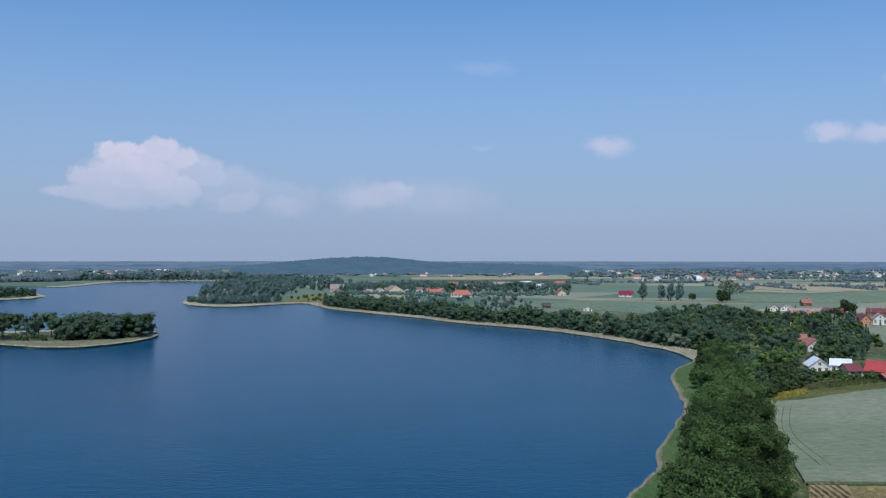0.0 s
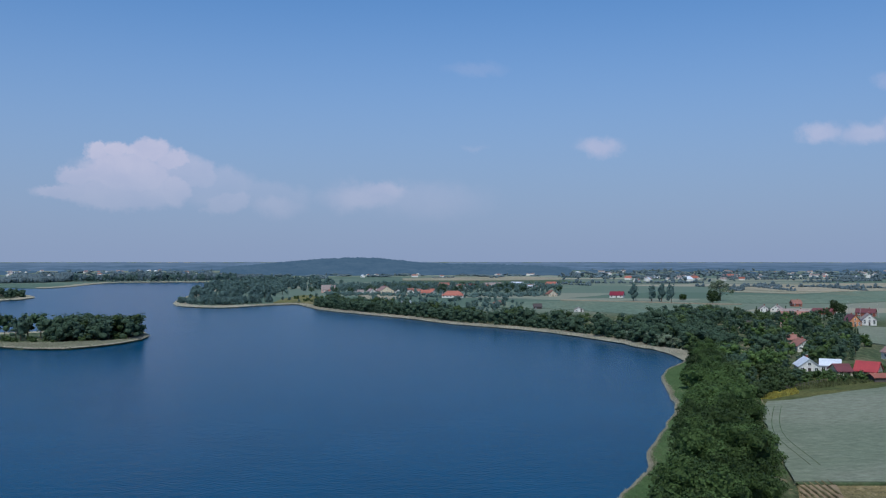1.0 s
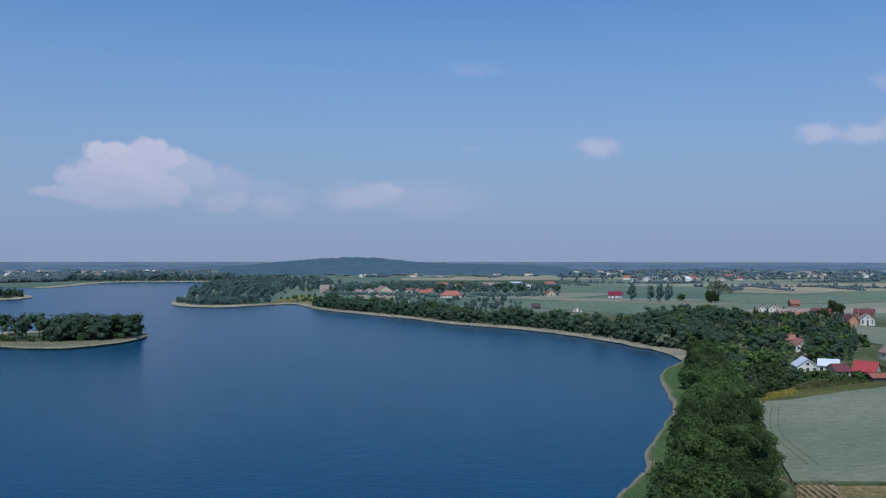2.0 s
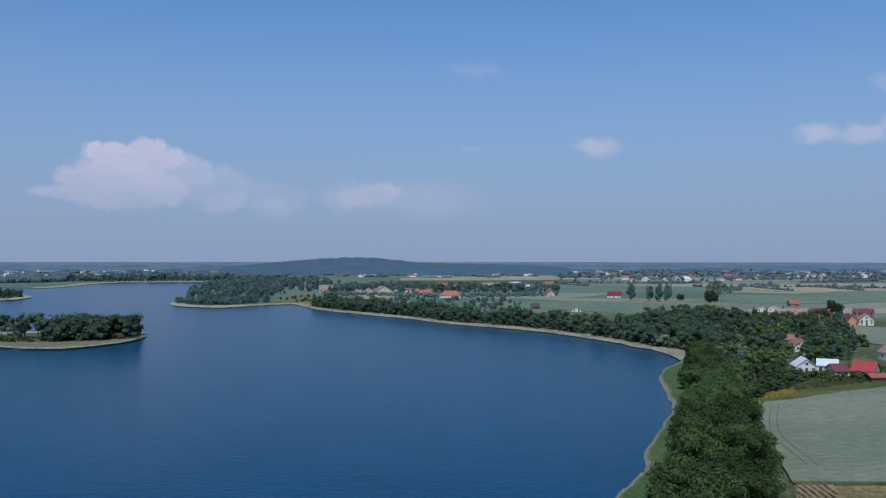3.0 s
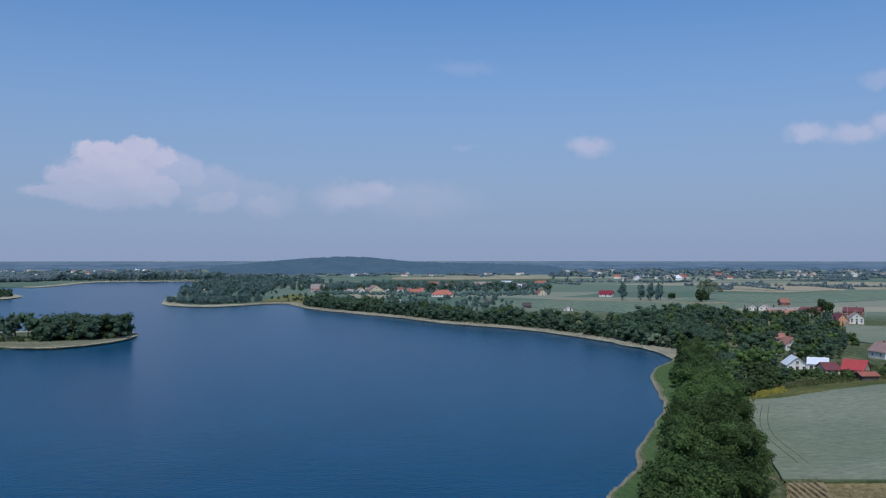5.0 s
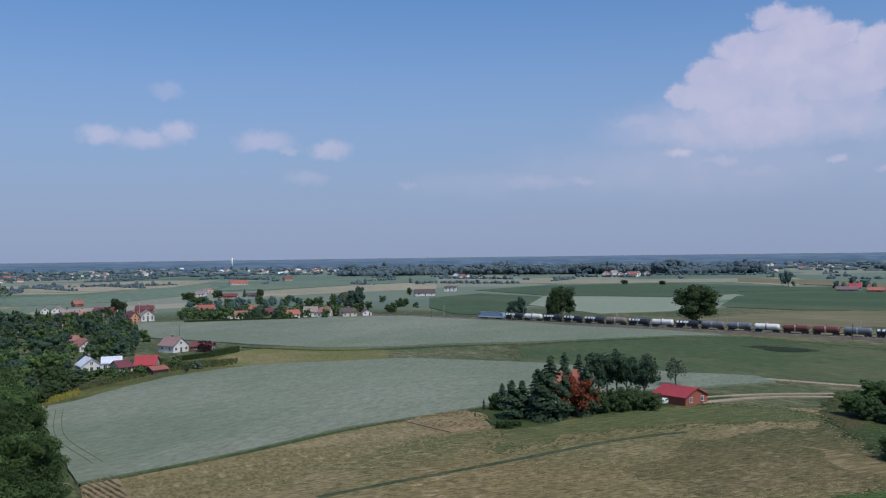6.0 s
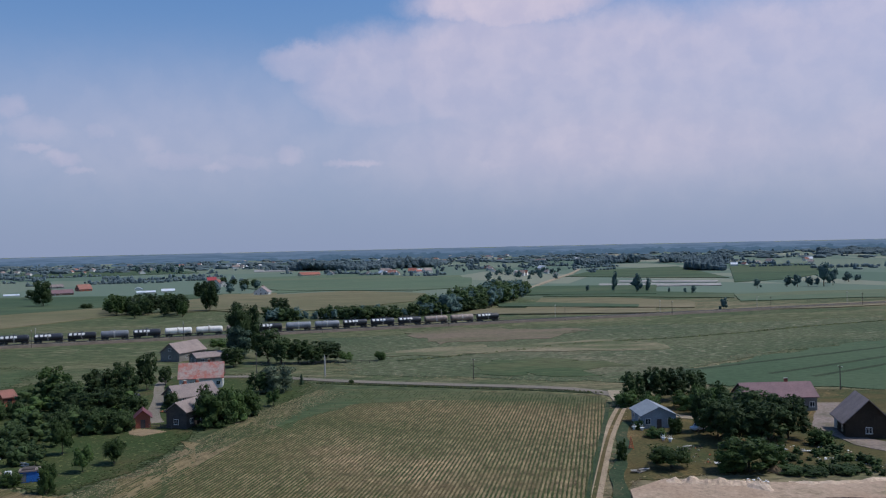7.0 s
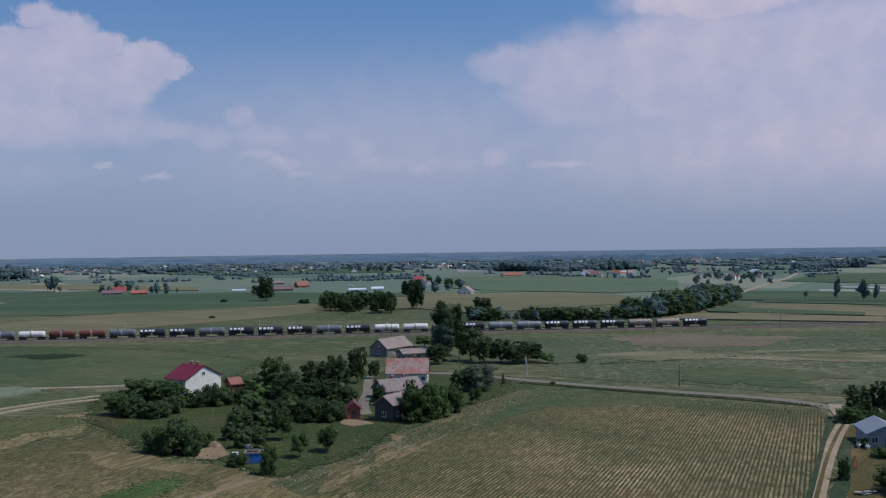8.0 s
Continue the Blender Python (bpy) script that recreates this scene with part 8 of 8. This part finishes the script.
    for x in (-6.3, 6.3):
        for s in (-0.87, 0.87):
            part("buffer", Shape().lathe([(0.09, 0), (0.09, 0.35), (0.22, 0.36), (0.22, 0.42)], 8, Matrix.Translation((x, s, 1.05)) @ pose(0, 0, 0, 0, 90 if x > 0 else -90, 0)).mesh("buffer", "dark"), ob)
    if marked:
        for i, x in enumerate((4.6, 2.6, 0.9, -0.6)):
            w = 0.62 if i != 2 else 0.5
            sh = Shape()
            pts, n = [], 5
            for k in range(n + 1):
                a = radians(8 + 44 * k / n)
                pts.append(((r + 0.025) * math.cos(a), zc + (r + 0.025) * math.sin(a)))
            v = [(x + s * w * (1 if 0 < k < n else 0.8), q[0], q[1]) for k, q in enumerate(pts) for s in (-1, 1)]
            sh.add(v, [(2 * k, 2 * k + 1, 2 * k + 3, 2 * k + 2) for k in range(n)])
            part("marking", sh.mesh("marking", "trim"), tank, "plain white painted mark")
    WAGON[key] = ob
    return ob


def locomotive(y):
    p = rail_at(y)
    ob = thing("locomotive", pose(p.x, p.y, RAIL_TOP, 0, 0, math.degrees(math.atan2(rail_u.y, rail_u.x))), "pale blue electric locomotive at the head of a freight train", "locomotive", "freight train")
    prof = [(-9.2, 0.9), (9.2, 0.9), (9.4, 1.8), (8.6, 3.7), (-8.6, 3.7), (-9.4, 1.8)]
    body = Shape().add([(x, s * 1.45, z) for s in (-1, 1) for x, z in prof], [(0, 1, 2, 3, 4, 5), (11, 10, 9, 8, 7, 6)] + [(i, i + 6, (i + 1) % 6 + 6, (i + 1) % 6) for i in range(6)])
    b = part("body", body.mesh("body", "loco_blue"), ob, "pale blue body shell")
    part("stripe", Shape().box(-9.0, 1.452, 1.1, 9.0, 1.47, 1.5).box(-9.0, -1.47, 1.1, 9.0, -1.452, 1.5).mesh("stripe", "trim"), b, "white side stripe")
    for x in (-8.2, 8.2):
        part("cab_window", Shape().box(x - 0.45, 1.452, 2.3, x + 0.45, 1.48, 3.1).box(x - 0.45, -1.48, 2.3, x + 0.45, -1.452, 3.1).mesh("cab_window", "glass"), b)
    part("roof", Shape().box(-8.3, -1.2, 3.7, 8.3, 1.2, 3.95).box(-5, -0.8, 3.95, -3, 0.8, 4.3).box(1, -0.7, 3.95, 4, 0.7, 4.25).mesh("roof", "tank_grey"), ob)
    part("pantograph", Shape().limb([(-5.5, 0, 4.0), (-6.6, 0, 4.6), (-5.4, 0, 5.3)], [0.05, 0.05, 0.05]).box(-5.5, -0.8, 5.28, -5.3, 0.8, 5.36).mesh("pantograph", "dark"), ob)
    for x in (-5.6, 5.6):
        bogie = part("bogie", Shape().box(-1.9, -1.25, 0.3, 1.9, -1.05, 0.9).box(-1.9, 1.05, 0.3, 1.9, 1.25, 0.9).mesh("bogie", "dark"), ob, "", pose(x, 0, 0))
        for dx in (-1.3, 1.3):
            for s in (-0.75, 0.75):
                part("wheel", Shape().lathe([(0.6, -0.07), (0.6, 0.07)], 14, pose(dx, s, 0.6, 90, 0, 0)).mesh("wheel", "wheel"), bogie)


CONSIST = "n w n n n t n w n g g w b b g n n g n n n g n w w t n g g n n n t t n".split()
PAINT = {"n": "tank_navy", "w": "tank_white", "b": "tank_brown", "g": "tank_grey", "t": "tank_tan"}
TAIL, PITCH = -130.0, 13.5
for i, c in enumerate(reversed(CONSIST)):
    tank_wagon(TAIL + 6.6 + i * PITCH, PAINT[c], c == "n")
locomotive(TAIL + len(CONSIST) * PITCH + 9.8)

# ---- poles and masts ----


def pole(x, y, high, material="pole", arm=1.6, label="grey timber utility pole", name="utility_pole", r=0.14):
    ob = thing(name, pose(x, y, ground_z(x, y), 0, 0, random.uniform(0, 40)), label, "pole", "poles")
    part("shaft", Shape().lathe([(r, -0.2), (r * 0.9, high * 0.5), (r * 0.65, high)], 8).mesh("shaft", material), ob)
    if arm:
        bar = part("crossarm", Shape().box(-arm / 2, -0.06, high - 0.5, arm / 2, 0.06, high - 0.36).mesh("crossarm", material), ob)
        for x0 in (-arm / 2 + 0.12, 0.0, arm / 2 - 0.12):
            part("insulator", Shape().lathe([(0.05, high - 0.36), (0.07, high - 0.26), (0.04, high - 0.16)], 6, Matrix.Translation((x0, 0, 0))).mesh("insulator", "trim"), bar)
    return ob


for i in range(14):
    y = 395 - i * 62
    for off in (-5.5, 6.5):
        q = rail_at(y, off)
        pole(q.x, q.y, 7.6, "concrete" if off < 0 else "pole", 1.2, "slim line pole beside the railway")
pole(251.9, -68.4, 6.2, label="dark utility pole beside a meadow")
pole(272.7, -26.5, 7.0, "concrete", 0.8, "pale concrete lamp pole beside the lane")
pole(198.2, -152.3, 6.5, label="dark utility pole beside a crop field")
pole(288.9, -6.3, 6.5, label="utility pole behind the farm")
pole(276.7, -27.1, 6.0, "concrete", 0.0, "pale short post beside the lane")
for spec in ((273.2, 574.3), (276.8, 569.3), (300.8, 593.1), (298.5, 631.0)):
    pole(*spec, 9.5, "concrete", 1.4, "pale concrete pole in the village")
for spec in ((220.7, 410.4),):
    pole(*spec, 6.5, label="dark utility pole standing in barley")


def tower(x, y, high, r, label, material="plaster"):
    ob = thing("chimney_tower", pose(x, y, ground_z(x, y)), label, "tower")
    part("shaft", Shape().lathe([(r, -1), (r * 0.8, high * 0.6), (r * 0.62, high)], 14).mesh("shaft", material, True), ob)
    part("rim", Shape().lathe([(r * 0.72, high), (r * 0.72, high + r * 0.5)], 14).mesh("rim", "concrete"), ob)


tower(1468.9, 2395.5, 36, 2.8, "tall pale chimney above a far village")
tower(-216.0, 2175.3, 22, 2.2, "slim pale tower near the far wood")
mast = thing("radio_mast", pose(1006.4, 1046.6, 0), "slim lattice mast standing in far fields", "mast")
lattice = Shape()
for k in range(3):
    a = k * 2.094
    lattice.limb([(0.7 * math.cos(a), 0.7 * math.sin(a), 0), (0.3 * math.cos(a), 0.3 * math.sin(a), 34)], [0.12, 0.1], 4)
for z in range(0, 33, 3):
    for k in range(3):
        a, b = k * 2.094, (k + 1) * 2.094
        lattice.limb([(0.65 * math.cos(a), 0.65 * math.sin(a), z), (0.6 * math.cos(b), 0.6 * math.sin(b), z + 3)], [0.06, 0.06], 4)
part("lattice", lattice.mesh("lattice", "concrete"), mast)

# ---- yards and gardens ----


def car(x, y, turn, paint, label, van=False):
    ob = thing("car", pose(x, y, ground_z(x, y) + 0.2, 0, 0, turn), label, "car")
    top = 1.9 if van else 1.42
    prof = [(-2.1, 0.3), (2.1, 0.3), (2.15, 0.75), (1.2, 0.92), (0.6, top), (-1.5, top), (-2.1, 0.95)]
    n = len(prof)
    v = [(px, s * (0.86 if pz < 1.0 else 0.7), pz) for s in (-1, 1) for px, pz in prof]
    b = part("body", Shape().add(v, [tuple(range(n)), tuple(range(2 * n - 1, n - 1, -1))] + [(i, i + n, (i + 1) % n + n, (i + 1) % n) for i in range(n)]).mesh("body", paint), ob)
    part("windscreen", Shape().add([(1.14, -0.66, 0.98), (1.14, 0.66, 0.98), (0.66, 0.6, top - 0.08), (0.66, -0.6, top - 0.08)], [(0, 1, 2, 3)], Matrix.Translation((0.03, 0, 0.02))).mesh("windscreen", "glass"), b)
    for s in (-1, 1):
        part("side_window", Shape().box(-1.4, min(s * 0.79, s * 0.81), 0.98, 0.55, max(s * 0.79, s * 0.81), top - 0.14).mesh("side_window", "glass"), b)
        for px in (-1.3, 1.35):
            wh = part("wheel", Shape().lathe([(0.3, -0.1), (0.32, 0), (0.3, 0.1)], 14, pose(px, s * 0.8, 0.12, 90, 0, 0)).mesh("wheel", "rubber"), ob)
            part("rim", Shape().lathe([(0.18, -0.11), (0.18, 0.11)], 10, pose(px, s * 0.8, 0.12, 90, 0, 0)).mesh("rim", "steel"), wh)
    return ob


car(204.0, 122.6, 10, "car_white", "white car parked before a red barn")
car(203.7, 125.1, 30, "car_white", "white van parked before a red barn", True)
car(250.6, 26.6, 20, "car_dark", "dark car parked on farm grass")
car(166.3, -94.0, 100, "car_white", "small white van beside a cottage", True)


def block(name, x, y, size, turn, material, label, category, z=0.12, extra=None):
    """A bevelled box-like thing with plank joints."""
    ob = thing(name, pose(x, y, ground_z(x, y) + z, 0, 0, turn), label, category)
    w, d, h = size
    part("body", Shape().box(-w / 2, -d / 2, 0, w / 2, d / 2, h).mesh("body", material), ob)
    if extra:
        for args in extra:
            part(args[0], Shape().box(*args[1]).mesh(args[0], args[2]), ob)
    return ob


block("garden_hut", 167.2, 35.7, (3.0, 2.2, 1.9), -84, "blue", "blue panelled garden hut under a grey cover", "hut", 0.12,
      [("cover", (-1.7, -1.3, 1.9, 1.7, 1.3, 2.15), "roof_grey"), ("cover", (-1.2, -1.0, 2.15, 0.9, 1.0, 2.4), "board_dark"), ("panel", (-1.4, -1.16, 0.2, -0.5, -1.1, 1.7), "tank_grey"),
       ("panel", (-0.4, -1.16, 0.2, 0.5, -1.1, 1.7), "blue"), ("panel", (0.6, -1.16, 0.2, 1.4, -1.1, 1.7), "blue")])
block("cabinet", 167.5, 39.3, (1.1, 0.9, 1.9), -84, "trim", "pale blue and white metal cabinet in a garden", "cabinet", 0.12, [("door", (-0.5, -0.5, 0.1, 0.5, -0.45, 1.8), "board_blue")])
block("trailer", 208.5, 25.1, (4.2, 1.8, 0.9), -75, "car_red", "dull red farm trailer under trees", "trailer", 0.55,
      [("wheel", (-0.9, -0.98, -0.5, -0.3, -0.8, 0.1), "rubber"), ("wheel", (0.4, -0.98, -0.5, 1.0, -0.8, 0.1), "rubber"), ("wheel", (-0.9, 0.8, -0.5, -0.3, 0.98, 0.1), "rubber"), ("wheel", (0.4, 0.8, -0.5, 1.0, 0.98, 0.1), "rubber"), ("drawbar", (2.1, -0.08, 0.0, 3.4, 0.08, 0.15), "dark")])
block("trailer", 157.7, -121.4, (1.6, 2.6, 1.9), 5, "trim", "white box trailer beside a brown house", "trailer", 0.5,
      [("wheel", (-0.98, -0.3, -0.45, -0.8, 0.3, 0.15), "rubber"), ("wheel", (0.8, -0.3, -0.45, 0.98, 0.3, 0.15), "rubber")])


def heap(name, x, y, r, high, material, label, category, z=0.1, seed=1):
    """A loose mound with an uneven surface."""
    rng = random.Random(seed)
    rings, n, v = 6, 18, []
    for i in range(rings + 1):
        t = i / rings
        for k in range(n):
            a = 2 * math.pi * k / n
            rr = r * t * (1 + 0.18 * math.sin(3 * a + seed))
            v.append((rr * math.cos(a), rr * math.sin(a) * 0.7, high * (1 - t ** 1.6) * rng.uniform(0.85, 1.1) - 0.03))
    f = [(i * n + k, i * n + (k + 1) % n, (i + 1) * n + (k + 1) % n, (i + 1) * n + k) for i in range(rings) for k in range(n)]
    ob = new(name, mesh_of(name, v, f, material))
    ob.matrix_basis = pose(x, y, ground_z(x, y) + z)
    return tagged(ob, label, category)


def boards(x, y, n, label, materials=("trim", "concrete", "board_blue"), spread=1.6, long=2.2, z=0.14, seed=1):
    """A loose stack of boards and sheets lying about."""
    rng = random.Random(seed)
    ob = thing("board_pile", pose(x, y, ground_z(x, y) + z, 0, 0, rng.uniform(0, 180)), label, "pile")
    for i in range(n):
        m = pose(rng.uniform(-spread, spread) * 0.6, rng.uniform(-spread, spread) * 0.5, 0.03 + 0.07 * i, rng.uniform(-6, 6), rng.uniform(-6, 6), rng.uniform(-30, 30))
        part("board", Shape().box(-long / 2 * rng.uniform(0.5, 1), -0.25 * rng.uniform(0.4, 1.4), 0, long / 2 * rng.uniform(0.5, 1), 0.3, 0.06, m).mesh("board", materials[i % len(materials)]), ob)
    return ob


boards(179.8, 39.1, 9, "pile of pale boards beside a garden hut", seed=3)
boards(188.1, 43.1, 8, "pile of pale and brown junk boards", ("trim", "wall_brown", "concrete"), seed=4)
boards(236.8, 49.8, 8, "white boards stacked beside shrubs", ("trim", "trim", "concrete"), 2.2, 3.0, seed=5)
boards(214.0, 35.8, 4, "white sheets lying on farm grass", ("trim", "concrete"), seed=6)
boards(227.3, 17.3, 6, "boards lying in the farmyard", ("wall_brown", "trim", "rust"), seed=7)
boards(146.6, -99.2, 8, "stack of pale blue planks in a yard", ("board_blue", "trim"), 2.0, 3.2, seed=8)
boards(142.9, -102.7, 4, "pale boards lying in grass", seed=9)
boards(139.7, -67.2, 7, "wooden pallets stacked in a garden", ("concrete", "pole"), 1.6, 2.4, seed=10)
boards(152.8, -83.3, 4, "timber laid out in a garden", ("pole", "concrete"), 1.4, 2.6, seed=11)
boards(140.1, -83.3, 4, "white sheets beside bare earth", ("trim",), seed=12)
heap("earth_mound", 181.1, 46.7, 1.9, 1.3, "soil", "brown heap of earth under trees", "heap", seed=2)
heap("sand_mound", 125.1, -81.0, 2.6, 1.0, "sand", "pale crumbling sand heap beside a lot", "heap", 0.2, 4)
heap("earth_mound", 132.8, -89.3, 1.8, 1.0, "soil", "brown earth heap under a tree", "heap", 0.15, 5)


def rubble(poly, n, size, label, materials, seed):
    """Stones and scraps strewn over a patch, each a part."""
    rng = random.Random(seed)
    xs, ys = [p[0] for p in poly], [p[1] for p in poly]
    ob = thing("rubble", pose(sum(xs) / len(xs), sum(ys) / len(ys), 0.12), label, "rubble")
    cx, cy = sum(xs) / len(xs), sum(ys) / len(ys)
    kept = []
    for k in range(4):
        bm = bmesh.new()
        bmesh.ops.create_icosphere(bm, subdivisions=1, radius=0.5)
        for vert in bm.verts:
            vert.co *= rng.uniform(0.65, 1.15)
        me = bpy.data.meshes.new("stone")
        bm.to_mesh(me)
        bm.free()
        me.materials.append(MAT[materials[k % len(materials)]])
        kept.append(me)
    made = 0
    while made < n:
        p = (rng.uniform(min(xs), max(xs)), rng.uniform(min(ys), max(ys)))
        if inside(p, poly):
            s = rng.uniform(*size)
            part("stone", kept[made % 4], ob, "", pose(p[0] - cx, p[1] - cy, s * 0.2, 0, 0, rng.uniform(0, 360)) @ Matrix.Diagonal((s * 1.3, s, s * 0.7, 1)))
            made += 1
    return ob


rubble([(142, -110), (135, -110), (129, -110), (128, -109), (132, -106), (139, -108)], 46, (0.2, 0.6), "pale rubble and scraps strewn along a drive", ("trim", "concrete", "sand"), 1)
rubble([(139, -101), (135, -110), (134, -108), (138, -100)], 28, (0.15, 0.45), "row of pale stones in grass", ("trim", "concrete"), 2)
rubble([(130, -80), (130, -85), (126, -84), (124, -79)], 30, (0.2, 0.55), "white rubble on a sand heap", ("trim", "sand"), 3)
rubble(rubble_spot, 40, (0.15, 0.5), "brown and pale scraps strewn over garden grass", ("soil", "wall_brown", "concrete", "rust"), 8)
rubble([(149, -100), (146, -109), (143, -108), (146, -98)], 16, (0.2, 0.5), "white scraps in a weedy yard", ("trim", "concrete"), 4)
rubble([(194, 47), (194, 42), (186, 40), (185, 45)], 16, (0.3, 0.8), "scraps lying round a garden hut", ("trim", "wall_brown"), 5)
# garden ornaments
orn = thing("garden_pyramid", pose(155.6, -73.2, 0.12) @ Matrix.Scale(0.68, 4), "orange-red pyramid trellis standing on grass", "trellis")
for k in range(4):
    a = k * 1.5708 + 0.5
    part("rod", Shape().limb([(0.95 * math.cos(a), 0.95 * math.sin(a), 0), (0.05 * math.cos(a), 0.05 * math.sin(a), 3.6)], [0.07, 0.05], 5).mesh("rod", "rust"), orn)
for z in (0.5, 1.1, 1.7, 2.3, 2.9):
    r = 0.95 * (1 - z / 3.75)
    hoop = Shape()
    for k in range(4):
        a, b = k * 1.5708 + 0.5, (k + 1) * 1.5708 + 0.5
        hoop.limb([(r * math.cos(a), r * math.sin(a), z), (r * math.cos(b), r * math.sin(b), z)], [0.07, 0.07], 5)
    part("hoop", hoop.mesh("hoop", "rust"), orn)
for spec in ((160.1, -82.3), (158.6, -83.0), (171.6, -81.5), (170.0, -82.5)):
    pot = thing("planter", pose(*spec, 0.12), "pale stone planter with white flowers", "planter", "garden planters")
    part("bowl", Shape().lathe([(0.28, 0), (0.2, 0.25), (0.5, 0.7), (0.46, 0.72)], 12).mesh("bowl", "trim", True), pot)
    fl = leaf_quads(np.random.default_rng(5), np.random.default_rng(6).normal(0, 0.22, (60, 3)) * (1.3, 1.3, 0.9) + (0, 0, 0.95), np.ones((60, 3)) * 0.4, 0.2)
    part("flowers", mesh_of("flowers", fl[0], fl[1], "trim"), pot)


def hedge(a, b, wide, high, label):
    """A clipped hedge: a dense box of small leaves."""
    a, b = Vector(a), Vector(b)
    d, rng = (b - a).length, np.random.default_rng(int(a.x))
    n = int(d * (high * 2 + wide) * 7)
    at = rng.uniform(-0.5, 0.5, (n, 3)) * (d, wide, high) + (0, 0, high / 2)
    side = rng.integers(0, 3, n)
    at[side == 0, 1] = np.sign(at[side == 0, 1]) * wide / 2
    at[side == 1, 2] = high
    at[side == 2, 1] = -wide / 2
    out = np.where((side == 1)[:, None], (0, 0, 1.0), np.sign(at[:, 1:2]) * np.array([[0, 1.0, 0.2]]))
    v, f = leaf_quads(rng, at, out, 0.55)
    ob = thing("hedge", pose(*((a + b) / 2), 0, 0, 0, math.degrees(math.atan2((b - a).y, (b - a).x))), label, "hedge")
    part("leaves", mesh_of("leaves", v, f, "leaf_dark"), ob)
    part("stem", Shape().box(-d / 2 + 0.2, -wide * 0.38, 0, d / 2 - 0.2, wide * 0.38, high * 0.9).mesh("stem", "leaf_dark"), ob)


hedge((165.6, 312.9), (184.2, 316.3), 2.0, 2.0, "dark clipped hedge beside a garden")
hedge((184.2, 316.3), (201.8, 325.5), 2.5, 2.6, "tall dark clipped hedge at a field's edge")
hedge((267.4, 490.9), (295.8, 477.9), 1.6, 1.7, "long dark hedge before village houses")
hedge((295.8, 477.9), (331.7, 463.5), 1.6, 1.5, "long dark hedge before village houses")


def fence(a, b, label, step=2.6, high=1.2):
    a, b = Vector(a), Vector(b)
    d = (b - a).length
    ob = thing("fence", pose(a.x, a.y, 0.12, 0, 0, math.degrees(math.atan2((b - a).y, (b - a).x))), label, "fence")
    n = int(d / step)
    post = Shape().box(-0.06, -0.06, -0.1, 0.06, 0.06, high).mesh("post", "pole")
    rail = Shape().box(0.06, -0.03, -0.05, d / n - 0.06, 0.03, 0.05).mesh("rail", "pole")
    for i in range(n + 1):
        part("post", post, ob, "", pose(i * d / n, 0, 0))
        if i < n:
            for z in (0.45, 0.95):
                part("rail", rail, ob, "", pose(i * d / n, 0, z))


fence((208.1, 19.4), (205.5, 14.4), "dark wooden rail fence between sheds")
fence((307.9, -5.8), (298.3, -46.9), "low timber fence along a dry verge")
fence((103.9, 265.4), (139.3, 294.8), "low timber fence along gardens")
